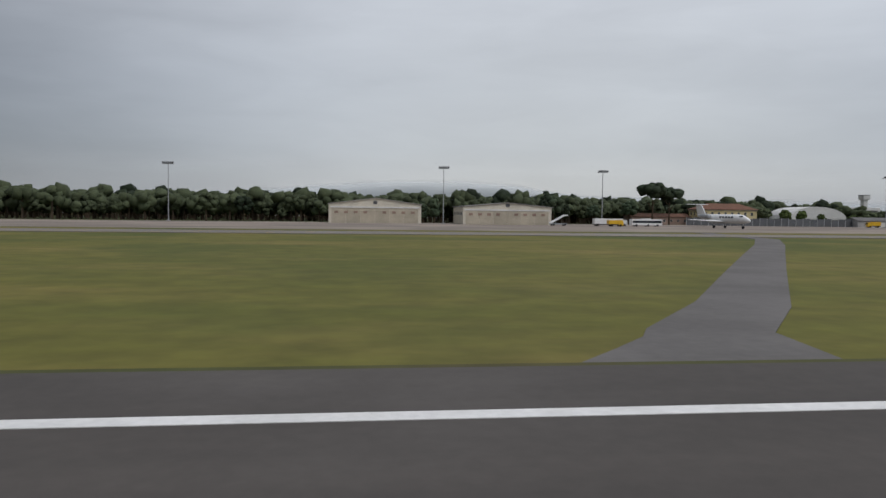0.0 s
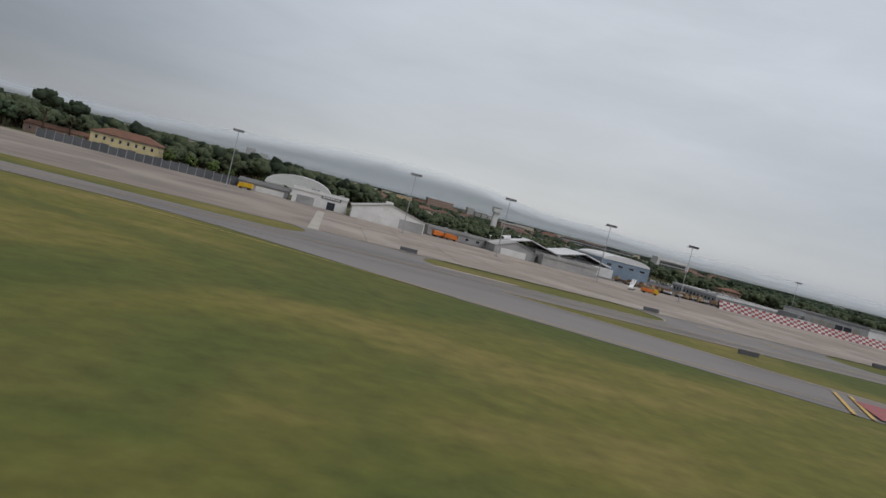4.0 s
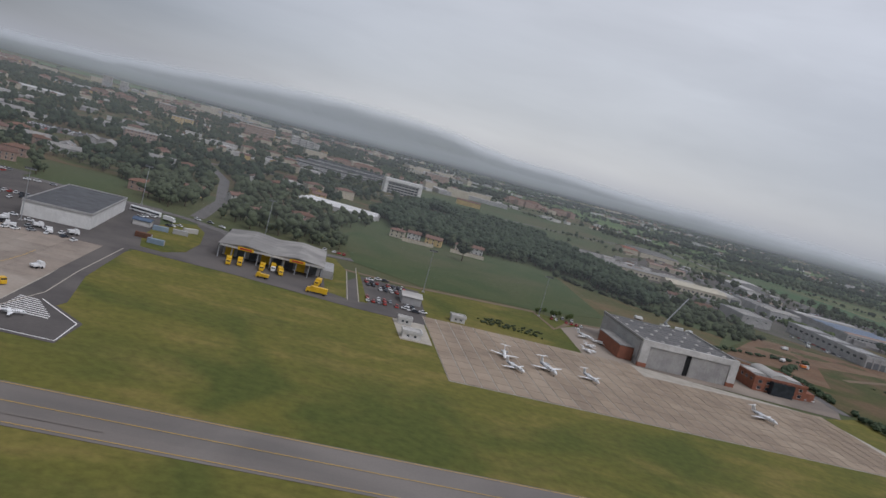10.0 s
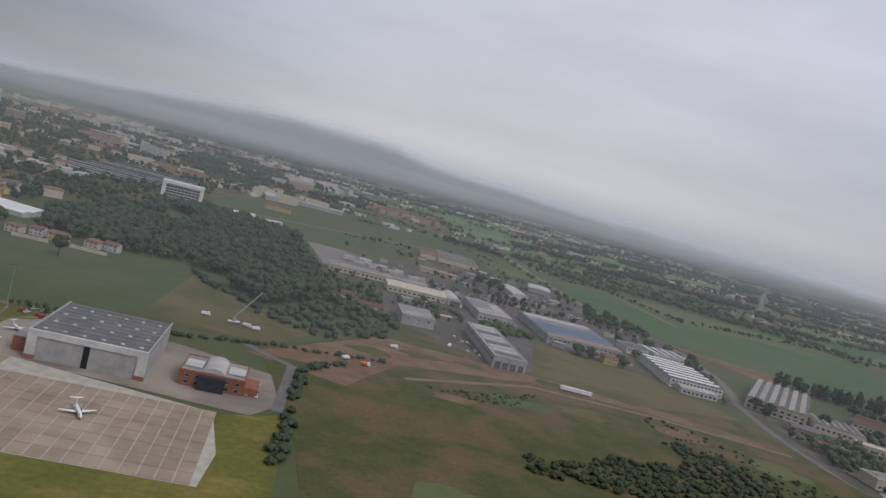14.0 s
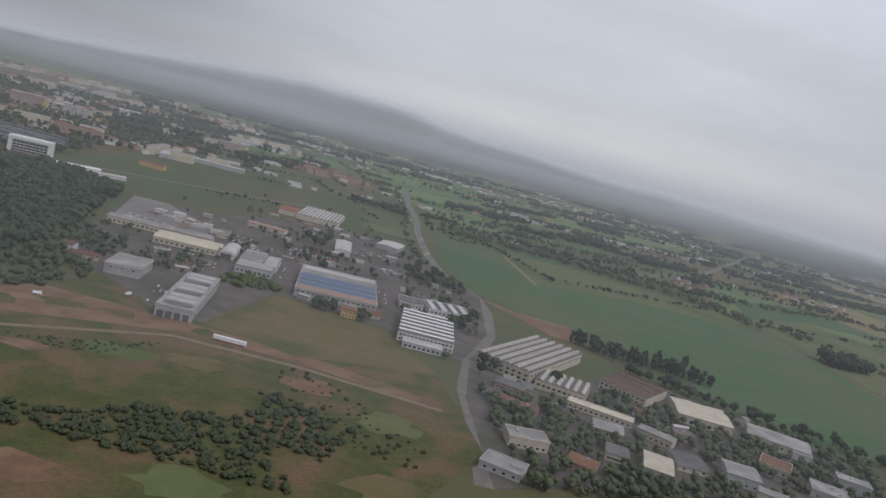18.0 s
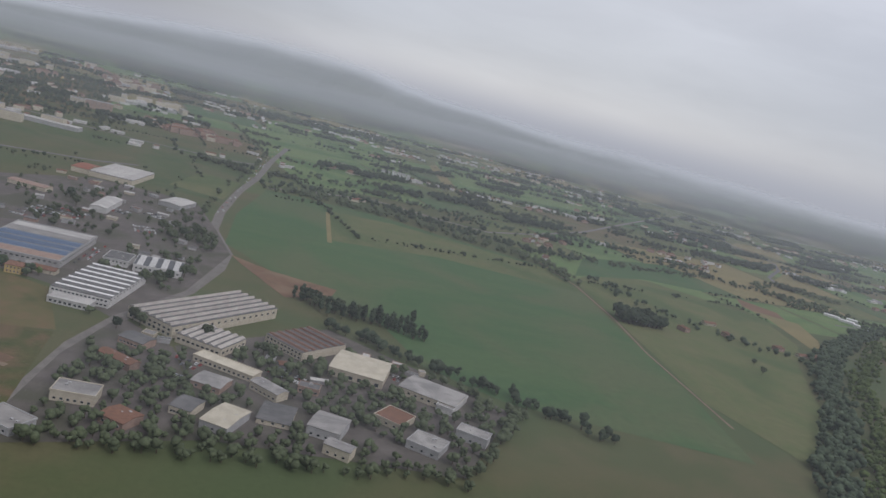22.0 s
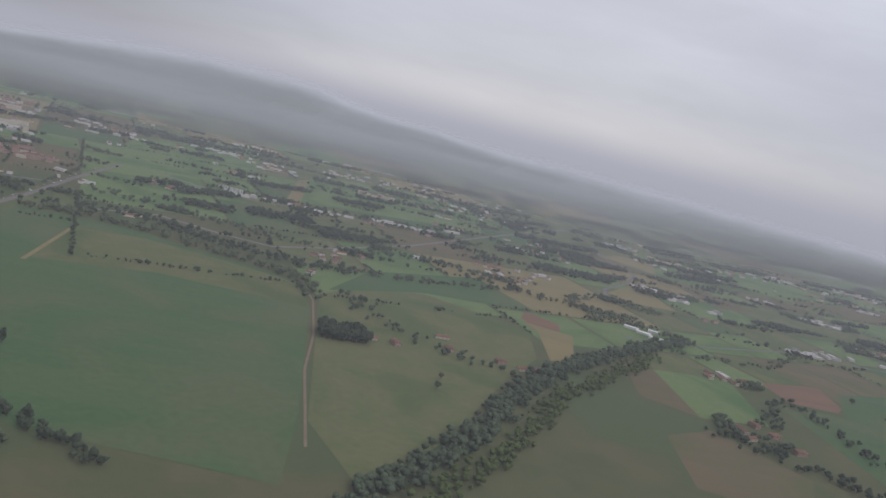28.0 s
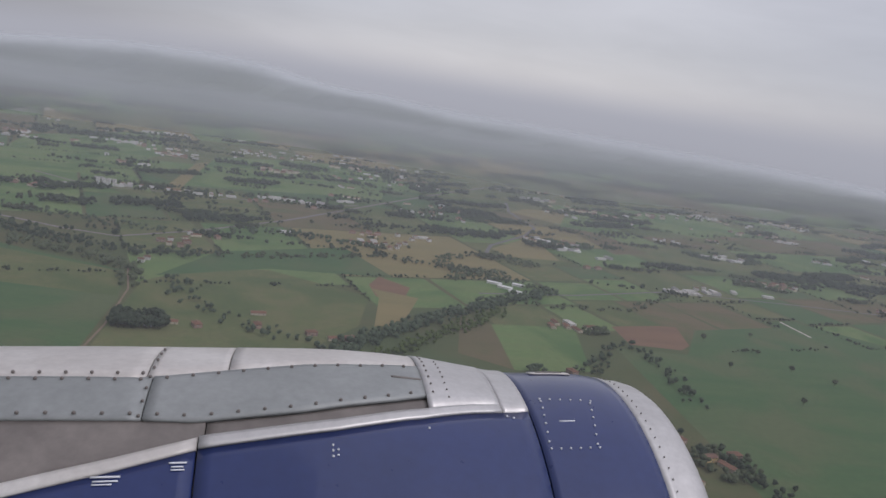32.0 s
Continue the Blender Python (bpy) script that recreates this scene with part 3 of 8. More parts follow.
patch("round_lawn", [(657, 376), (652, 400), (650, 440), (657, 464), (666, 472), (674, 452), (678, 415), (676, 386), (668, 374)], 0.13, GRASS, "small lawn between the station and the cargo shed", "grass")


def line_marks(name, lines, width, mat, z, label):
    for line in lines:
        ribbon(name, line, width, z, mat, label, "marking", thick=0.01)


line_marks("taxi_line", [[(-500, 166.6), (262, 166.6)], [(345, 166.6), (1045, 166.6)], [(565, 187.6), (1045, 187.6)], [(-500, 177.5), (1045, 177.5)],
                         [(545.7, 213.6), (546.2, 204), (547.5, 196), (550.9, 187), (556, 181), (564, 177.5)], [(425, 213), (425.5, 204), (428, 192), (434, 182), (442, 177.5)],
                         [(262, 160), (331, 132.5), (391, 108.5), (470, 60)], [(345, 165), (372, 146.5), (436, 105.5), (500, 72)]], 0.3, YELLOW, 0.145, "thin yellow taxiway line")
for x0, x1 in ((331, 397), (452, 530)):
    # pale line round each grass island
    tip = [(x1 - 9 + 9.6 * math.sin(radians(15 * k)), 201.2 - 13.2 * math.cos(radians(15 * k))) for k in range(13)]
    line_marks("island_line", [[(x0 + 9, 188.0)] + tip + [(x0 + 9, 214.4)]], 0.45, CREAM_LINE, 0.15, "pale yellow line round the grass island")
line_marks("island_line", [[(640, 188.0)] + [(574 - 9.6 * math.sin(radians(15 * k)), 201.2 - 13.2 * math.cos(radians(15 * k))) for k in range(13)]], 0.45, CREAM_LINE, 0.15, "pale yellow line round the grass island")
line_marks("tyre_streak", [[(380, 170.5), (700, 170.9)], [(420, 183.8), (640, 183.2)], [(300, 174.2), (620, 174.6)]], 0.5, STREAK, 0.147, "faint pale tyre streak on the taxiway")
line_marks("kerb_line", [[(648, 222), (648, 244), (653, 268), (652, 303), (653, 362)], [(300, 213.7), (646, 213.7)], [(756, 363), (756, 438)], [(761.5, 364), (761.5, 454)]], 0.5, OLD_CONCRETE, 0.19, "pale concrete kerb line")
line_marks("hold_line", [[(386, 104), (398, 126)], [(388.5, 103), (400.5, 125)]], 0.7, YELLOW, 0.15, "yellow holding line across the taxiway")
line_marks("edge_dash", [[(x, 199.2), (x + 8.5, 199.4)] for x in (408, 428, 533.6, 551.4)], 0.8, YELLOW, 0.15, "short yellow painted dash across the link")
for x in range(380, 640, 31):
    ribbon("stand_line", [(x, 290), (x + 2, 310), (x + 2, 322)], 0.22, 0.20, YELLOW, "faded yellow parking stand line", "marking", thick=0.01)


def slabs(parent_name, label, outline_test, x0, x1, y0, y1, step, deep, gap, mat, z, cross=0.3):
    """Concrete slabs laid side by side, each an object of its own on one shared mesh."""
    base = thing(parent_name, pose(x0, y0, 0), label, "paving", kind="structure")
    bm = box(bmesh.new(), gap / 2, cross / 2, 0, step - gap / 2, deep - cross / 2, 0.06)
    first = part("slab", bm, mat, base)
    data = first.data
    bpy.data.objects.remove(first)
    for j in range(int((y1 - y0) / deep)):
        for i in range(int((x1 - x0) / step)):
            if outline_test(x0 + (i + .5) * step, y0 + (j + .5) * deep):
                put("slab", data, base, pose(i * step, j * deep, z + ((i * 7 + j * 5) % 4) * 0.006))


# the red holding board painted on the exit, with unreadable marks
patch("red_hold_board", [(390.5, 104), (398, 101.5), (405.5, 117), (397.5, 120)], 0.145, CHECK_RED, "red painted holding board with pale unreadable marks", "marking")
for k in range(4):
    u = Vector((391.8 + k * 3.4, 104.8 + k * 3.6))
    ribbon("painted_bar", [u + Vector((1.2, 0.2)), u + Vector((5.2, -1.2))], 1.2, 0.16, OLD_CONCRETE, "pale bar painted on the red board", "marking", thick=0.01)
# hatching of the pad
for k in range(17):
    y = 226 + k * 2.05
    left, right = float(np.interp(y, (225, 245, 262), (656.0, 648.4, 648.4))), float(np.interp(y, (227, 245, 261), (665.0, 663.0, 653.5)))
    ribbon("hatch_bar", [(left, y), (right, y - 0.8)], 0.75, 0.125, WHITE, "white hatch bar on the dark pad", "marking", thick=0.01)
line_marks("pad_line", [[(647, 224), (671.5, 223), (671.5, 242), (655, 260)]], 0.5, WHITE, 0.125, "white border line of the pad")


# ---- buildings ----
TAKEN = []  # rough discs (x, y, r) where no tree may stand


def taken(x, y, r):
    TAKEN.append((x, y, r))


_shared = {}


def shared(key, make):
    if key not in _shared:
        _shared[key] = make()
    return _shared[key]


def window_mesh(w, h, glass=None, bar=None):
    """A window: frame proud of the wall, pane set back in it, with a middle bar. It stands in the plane y = 0, facing -y."""
    glass, bar = glass or GLASS, bar or WHITE_WALL

    def make():
        bm = box(bmesh.new(), 0, -0.10, 0, w, 0.02, h)
        bm.normal_update()
        face = min(bm.faces, key=lambda f: f.calc_center_median().y)
        bmesh.ops.inset_individual(bm, faces=[face], thickness=0.13, depth=-0.06)
        face.material_index = 1
        me = bpy.data.meshes.new("window")
        bm.to_mesh(me)
        bm.free()
        me.materials.append(bar)
        me.materials.append(glass)
        return me
    return shared(("window", w, h, glass.name, bar.name), make)


SIDES = {"front": lambda w, d, u: pose(u, 0, 0), "right": lambda w, d, u: pose(w, u, 0, 0, 0, 90), "left": lambda w, d, u: pose(0, d - u, 0, 0, 0, -90),
         "back": lambda w, d, u: pose(w - u, d, 0, 0, 0, 180)}


def windows(parent, w, d, side, count, z, ww=1.1, wh=1.4, margin=1.0, glass=None, bar=None, name="window"):
    length = w if side in ("front", "back") else d
    me = window_mesh(ww, wh, glass, bar)
    for i in range(count):
        u = margin + (length - 2 * margin) * (i + 0.5) / count - ww / 2
        put(name, me, parent, SIDES[side](w, d, u) @ pose(0, 0, z))


def door(parent, w, d, side, u, dw, dh, mat, name="door", label="", ribs=0):
    """A door or gate leaf that stands a little proud of the wall, with ribs across it."""
    bm = box(bmesh.new(), 0, -0.12, 0.02, dw, 0.03, dh)
    for i in range(ribs):
        z = dh * (i + 0.5) / ribs
        box(bm, 0.05, -0.2, z - 0.07, dw - 0.05, -0.12, z + 0.07)
    return part(name, bm, mat, parent, label, SIDES[side](w, d, u))


def gable(w, d, h, rise, over=0.5, along="x", thick=0.25):
    """Two roof slopes with thickness; the ridge runs along x or y."""
    bm = bmesh.new()
    if along == "x":
        prof = [(-over, h - rise * over / (d / 2)), (d / 2, h + rise), (d + over, h - rise * over / (d / 2))]
        pts = lambda t, p, dz: (t, p[0], p[1] + dz)
        span = (-over, w + over)
    else:
        prof = [(-over, h - rise * over / (w / 2)), (w / 2, h + rise), (w + over, h - rise * over / (w / 2))]
        pts = lambda t, p, dz: (p[0], t, p[1] + dz)
        span = (-over, d + over)
    ends = []
    for t in span:
        ends.append([bm.verts.new(pts(t, p, thick)) for p in prof] + [bm.verts.new(pts(t, p, 0)) for p in prof[::-1]])
    a, b = ends
    for i in range(6):
        bm.faces.new((a[i], a[(i + 1) % 6], b[(i + 1) % 6], b[i]))
    for e in ends:
        bm.faces.new((e[0], e[1], e[4], e[5])), bm.faces.new((e[1], e[2], e[3], e[4]))
    bmesh.ops.recalc_face_normals(bm, faces=bm.faces)
    return bm


def gable_walls(w, d, h, rise, along="x"):
    bm = bmesh.new()
    ring = [(0, 0), (w, 0), (w, d), (0, d)]
    low = [bm.verts.new((x, y, 0)) for x, y in ring]
    top = [bm.verts.new((x, y, h)) for x, y in ring]
    if along == "x":
        peaks = {1: bm.verts.new((w, d / 2, h + rise)), 3: bm.verts.new((0, d / 2, h + rise))}
    else:
        peaks = {0: bm.verts.new((w / 2, 0, h + rise)), 2: bm.verts.new((w / 2, d, h + rise))}
    for i in range(4):
        j = (i + 1) % 4
        bm.faces.new([low[i], low[j], top[j]] + ([peaks[i]] if i in peaks else []) + [top[i]])
    bmesh.ops.recalc_face_normals(bm, faces=bm.faces)
    return bm


def hip(w, d, h, rise, over=0.7):
    bm = bmesh.new()
    x0, y0, x1, y1 = -over, -over, w + over, d + over
    r = min(w, d) / 2
    low = [bm.verts.new((x, y, h)) for x, y in ((x0, y0), (x1, y0), (x1, y1), (x0, y1))]
    edge = [bm.verts.new((v.co.x, v.co.y, h + 0.25)) for v in low]
    if w >= d:
        a, b = bm.verts.new((r, d / 2, h + rise)), bm.verts.new((w - r + 0.01, d / 2, h + rise))
        quads = ((0, 1, b, a), (1, 2, b), (2, 3, a, b), (3, 0, a))
    else:
        a, b = bm.verts.new((w / 2, r, h + rise)), bm.verts.new((w / 2, d - r + 0.01, h + rise))
        quads = ((0, 1, a), (1, 2, b, a), (2, 3, b), (3, 0, a, b))
    bm.faces.new(low[::-1])
    for i in range(4):
        bm.faces.new((low[i], low[(i + 1) % 4], edge[(i + 1) % 4], edge[i]))
    for q in quads:
        bm.faces.new([edge[v] if isinstance(v, int) else v for v in q])
    bmesh.ops.recalc_face_normals(bm, faces=bm.faces)
    return bm


def barrel(w, d, h, rise, along="x", k=10, over=0.3):
    bm = bmesh.new()
    rows = []
    for t in ((-over, w + over) if along == "x" else (-over, d + over)):
        row = []
        for i in range(k + 1):
            a = math.pi * i / k
            s, z = 0.5 - 0.5 * math.cos(a), h + rise * math.sin(a)
            row.append(bm.verts.new((t, s * d, z) if along == "x" else (s * w, t, z)))
        rows.append(row)
    for i in range(k):
        bm.faces.new((rows[0][i], rows[0][i + 1], rows[1][i + 1], rows[1][i]))
    for row in rows:
        bm.faces.new(row)
    bm.faces.new((rows[0][0], rows[1][0], rows[1][k], rows[0][k]))
    bmesh.ops.recalc_face_normals(bm, faces=bm.faces)
    return bm


def parapet(w, d, h, up=0.7, t=0.35):
    bm = bmesh.new()
    for a in ((-t, -t, w + t, 0.05), (-t, d - 0.05, w + t, d + t), (-t, 0.05, 0.05, d - 0.05), (w - 0.05, 0.05, w + t, d - 0.05)):
        box(bm, a[0], a[1], h - 0.5, a[2], a[3], h + up)
    return bm


def building(name, x, y, w, d, h, label, category="building", turn=0.0, roof="flat", rise=2.0, along="x", wall=None, top=None, rows=(), bays=0, group="", edge=None, vents=0, stripe=(0.30, 0.86)):
    """A building with its front left corner at (x, y), w along its front, d deep. rows: (side, count, height, width, tall) of windows."""
    wall, top = wall or GREY_LIGHT, top or ROOF_GREY
    ob = thing(name, pose(x, y, 0, 0, 0, turn), label, category, group)
    c = Matrix.Rotation(radians(turn), 2) @ Vector((w / 2, d / 2))
    taken(x + c.x, y + c.y, 0.62 * max(w, d) if max(w, d) < 2 * min(w, d) else 0.5 * min(w, d))
    if max(w, d) >= 2 * min(w, d):
        for q in (0.12, 0.3, 0.7, 0.88):
            c = Matrix.Rotation(radians(turn), 2) @ Vector((w * q, d / 2) if w > d else (w / 2, d * q))
            taken(x + c.x, y + c.y, 0.62 * min(w, d))
    if roof == "gable":
        part("wall", gable_walls(w, d, h, rise, along), wall, ob)
        part("roof", gable(w, d, h, rise, 0.5, along), top, ob)
    elif roof == "hip":
        part("wall", box(bmesh.new(), 0, 0, 0, w, d, h), wall, ob)
        part("roof", hip(w, d, h, rise), top, ob)
    elif roof == "barrel":
        part("wall", box(bmesh.new(), 0, 0, 0, w, d, h), wall, ob)
        part("roof", barrel(w, d, h - 0.1, rise, along), top, ob)
    elif roof == "saw":
        part("wall", box(bmesh.new(), 0, 0, 0, w, d, h), wall, ob)
        part("roof", box(bmesh.new(), -0.2, -0.2, h, w + 0.2, d + 0.2, h + 0.25), ROOF_DARK, ob)
        n = bays or 8
        length = (w if along == "x" else d) / n
        bm = bmesh.new()
        a, b = (stripe[0] * length, stripe[1] * length)
        other = d if along == "x" else w
        prof = [(a, h + 0.25), (a + 0.1 * length, h + 0.25 + rise), (b, h + 0.25 + rise * 0.25), (b, h + 0.25)]
        ends = [[bm.verts.new((p, t, z) if along == "x" else (t, p, z)) for p, z in prof] for t in (0.3, other - 0.3)]
        for i in range(4):
            bm.faces.new((ends[0][i], ends[0][(i + 1) % 4], ends[1][(i + 1) % 4], ends[1][i]))
        bm.faces.new(ends[0]), bm.faces.new(ends[1])
        bmesh.ops.recalc_face_normals(bm, faces=bm.faces)
        first = part("roof_bay", bm, top, ob)
        for i in range(1, n):
            put("roof_bay", first.data, ob, pose(i * length, 0, 0) if along == "x" else pose(0, i * length, 0))
    else:
        part("wall", box(bmesh.new(), 0, 0, 0, w, d, h), wall, ob)
        part("roof", box(bmesh.new(), 0.05, 0.05, h, w - 0.05, d - 0.05, h + 0.2), top, ob)
        part("parapet", parapet(w, d, h), edge or wall, ob)
        n = bays
        for i in range(n):
            length = (w if along == "x" else d) / n
            bm = bmesh.new()
            if along == "x":
                box(bm, (i + .25) * length, 1.0, h + 0.2, (i + .75) * length, d - 1.0, h + 0.9, 0.1)
            else:
                box(bm, 1.0, (i + .25) * length, h + 0.2, w - 1.0, (i + .75) * length, h + 0.9, 0.1)
            part("skylight", bm, GLASS if edge is None else edge, ob)
    for side, count, z, ww, wh in rows:
        windows(ob, w, d, side, count, z, ww, wh)
    rng = random.Random(int(x * 7 + y))
    for i in range(vents):
        u, v = rng.uniform(0.15, 0.85) * w, rng.uniform(0.2, 0.8) * d
        part("roof_vent", box(bmesh.new(), u, v, h + 0.15, u + rng.uniform(1, 2.4), v + rng.uniform(1, 2), h + rng.uniform(0.9, 1.6), 0.08), GREY_LIGHT, ob)
    return ob


# -- hangars and sheds along the ramp --
def ramp_buildings():
    for x, y, w, h, rise in ((-4, 341, 40, 8.2, 2.6), (52.5, 329, 38.5, 7.6, 1.8)):
        ob = building("hangar", x, y, w, 28, h, "old beige metal hangar with long ribbed sliding doors", "hangar", roof="gable", rise=rise, along="y", wall=BEIGE, top=ROOF_GREY)
        for i in range(6):
            door(ob, w, 28, "front", 1.2 + i * (w - 2.4) / 6, (w - 2.4) / 6 - 0.15, h - 1.9, CREAM, "door_leaf", "beige ribbed hangar door leaf", ribs=3)
        part("lintel", box(bmesh.new(), 0.6, -0.3, h - 1.6, w - 0.6, 0, h - 1.0), WHITE_PANEL, ob)
        for k in range(9):
            if k != 4:
                u = 2.5 + k * (w - 7) / 8
                part("faded_letter_bar", box(bmesh.new(), u, -0.3, h * 0.52, u + 1.6, -0.2, h * 0.52 + 1.0), PINK, ob, "faded unreadable lettering as a bar")
        part("badge", box(bmesh.new(), w / 2 - 0.9, -0.15, h + 0.1, w / 2 + 0.9, 0, h + 1.5, 0.2), GREY_DARK, ob)
        windows(ob, w, 28, "right", 6, 4, 2.2, 1.5)
        windows(ob, w, 28, "left", 6, 4, 2.2, 1.5)
    ob = building("yellow_house", 188.5, 391, 31.5, 14, 8.3, "two-storey yellow airport house under a brown hipped roof", "house", roof="hip", rise=3.4, wall=YELLOW_WALL, top=TILE_BROWN,
                  rows=(("front", 8, 5.2, 1.3, 1.8), ("front", 8, 1.3, 1.3, 1.9), ("right", 3, 5.2, 1.3, 1.8), ("left", 3, 5.2, 1.3, 1.8), ("right", 3, 1.3, 1.3, 1.9)))
    part("eaves_band", parapet(31.5, 14, 8.2, 0.0, 0.25), CREAM, ob)
    door(ob, 31.5, 14, "front", 15, 1.8, 2.6, GREY_DARK)
    building("long_low_shed", 155, 402, 33, 12, 4.2, "long low shed with a faded red tiled roof", "shed", roof="gable", rise=1.6, wall=PINK, top=TILE_BROWN, rows=(("front", 8, 1.5, 1.2, 1.3),))
    # blue-grey panel fence before the trees
    fence = thing("panel_fence", pose(170, 372, 0), "tall blue-grey panel fence with steel posts along the ramp", "fence")
    for i in range(24):
        x = 2 + i * 3.9
        part("post", box(bmesh.new(), x - 0.1, -0.1, 0, x + 0.1, 0.1, 4.4), STEEL, fence)
        part("panel", box(bmesh.new(), x + 0.15, -0.04, 0.15, x + 3.75, 0.04, 3.9 + 0.3 * math.sin(i * 2.1), 0.03), FENCE, fence)
    ob = building("low_garage", 262, 368, 23, 10, 3.4, "low grey garage with a shallow felt roof", "garage", roof="gable", rise=1.5, wall=GREY_LIGHT, top=ROOF_DARK, rows=(("front", 3, 1.0, 1.6, 1.2),))
    door(ob, 23, 10, "front", 8, 13, 2.6, WHITE_PANEL, "roller_door", ribs=4)
    ob = building("white_office", 287, 362, 25, 16, 6.4, "flat white office with a wide glazed gate and a dark sign", "office", wall=WHITE_PANEL, top=ROOF_GREY, vents=3, rows=(("front", 2, 2.0, 2.6, 1.5), ("right", 4, 2.0, 1.4, 1.5)))
    part("sign_board", box(bmesh.new(), 13, -0.35, 4.7, 22, -0.1, 5.9, 0.05), GREY_DARK, ob, "dark sign board")
    for k in range(7):
        part("sign_bar", box(bmesh.new(), 13.6 + k * 1.15, -0.42, 5.0, 14.4 + k * 1.15, -0.36, 5.6), WHITE_PANEL, ob)
    door(ob, 25, 16, "front", 16, 3.6, 3.6, GLASS, "glass_gate")
    door(ob, 25, 16, "front", 2, 8, 3.8, GREY_LIGHT, "roller_door", ribs=5)
    ob = building("white_gable_shed", 314, 346, 33, 26, 5.4, "white metal shed with a low gable and a sliding gate", "shed", roof="gable", rise=4.2, along="y", wall=WHITE_PANEL, top=ROOF_WHITE, rows=(("right", 5, 2.0, 2, 1.2),))
    door(ob, 33, 26, "front", 21.5, 11, 4.6, GREY_LIGHT, "sliding_gate", ribs=0)
    door(ob, 33, 26, "front", 0.8, 19, 4.4, WHITE_PANEL, "sliding_gate", ribs=2)
    part("roof_vent", box(bmesh.new(), 14, 3, 9.2, 17.5, 6, 10.8, 0.15), WHITE_PANEL, ob)
    building("storage_tent", 267, 438, 37, 26, 4.0, "large white arched storage tent among trees", "tent", roof="barrel", rise=7.4, along="y", wall=WHITE, top=ROOF_BRIGHT)
    building("low_hut", 352, 372, 34, 12, 4.0, "low grey hut with a flat felt roof", "hut", wall=GREY, top=ROOF_DARK, vents=2, rows=(("front", 6, 1.3, 1.8, 1.3),))
    ob = building("green_shed", 381, 350, 19.5, 22, 3.8, "pale shed with a low green-white gable roof", "shed", roof="gable", rise=3.4, along="y", wall=GREY_LIGHT, top=ROOF_WHITE)
    door(ob, 19.5, 22, "front", 3, 12, 3.2, WHITE_PANEL, "sliding_gate", ribs=2)
    building("grey_store", 402, 342, 26, 14, 4.6, "windowless grey store beside the apron", "store", wall=GREY, top=ROOF_GREY, vents=2)
    ob = building("terminal_hall", 392, 392, 58, 26, 5.0, "old terminal hall under two wide folded white roofs", "terminal", wall=GREY_LIGHT, top=ROOF_GREY, rows=(("front", 14, 1.2, 2.6, 2.4),))
    for i in range(2):
        part("folded_roof", gable(28, 34, 5.4, 3.4, 0.8, "y", 0.5), ROOF_BRIGHT, ob, "wide folded white roof", at=pose(0.4 + i * 29.2, -6, 0))
        for u in (1.5, 10, 18, 26.5):
            part("canopy_post", box(bmesh.new(), u + i * 29.2, -5.6, 0, u + 0.4 + i * 29.2, -5.2, 5.4), STEEL, ob)
    part("annex", box(bmesh.new(), 46, -12, 0, 58, 0, 4.6, 0.2), WHITE_PANEL, ob)
    windows(ob, 58, 26, "right", 5, 1.4, 2, 2)
    ob = building("blue_hangar", 455.5, 414, 28, 46, 9.2, "blue metal hangar under a rounded white roof", "hangar", roof="barrel", rise=3.2, along="y", wall=BLUE_WALL, top=ROOF_BRIGHT, rows=(("left", 9, 5.0, 3.4, 1.4), ("front", 4, 6.0, 3.0, 1.3)))
    door(ob, 28, 46, "front", 2, 24, 5.6, BLUE_WALL, "sliding_gate", ribs=4)
    building("barrier_office", 516, 396, 36, 55, 4.6, "long flat-roofed office with a white roof edge", "office", wall=GREY, top=ROOF_GREY, edge=WHITE_PANEL, vents=9, rows=(("front", 9, 1.3, 2.4, 1.6), ("left", 12, 1.3, 2.4, 1.6)))
    for i in range(3):
        ob = thing("car_port", pose(562 + i * 5.5, 373 + i * 1.5, 0), "white car port roof on thin posts", "car port", "car ports behind the barrier")
        part("roof", box(bmesh.new(), 0, 0, 2.8, 4.2, 30, 3.1, 0.1), ROOF_WHITE, ob)
        for x, y in ((0.3, 0.5), (3.9, 0.5), (0.3, 29.5), (3.9, 29.5), (0.3, 15), (3.9, 15)):
            part("post", box(bmesh.new(), x - 0.08, y - 0.08, 0, x + 0.08, y + 0.08, 2.8), STEEL, ob)
    ob = building("fire_station", 600, 384, 31, 76, 7.4, "long white station hall with dark roof and tan doors", "hall", turn=3, wall=WHITE_PANEL, top=GREY_DARK, edge=GREY)
    for i in range(6):
        door(ob, 31, 76, "left", 28 + i * 7.2, 6.2, 5.2, GREY_DARK if i in (3, 4, 6) else BEIGE, "vehicle_door", ribs=4)
    part("side_annex", box(bmesh.new(), -5, 54, 0, 0, 75, 4.5, 0.2), GREY, ob)


ramp_buildings()


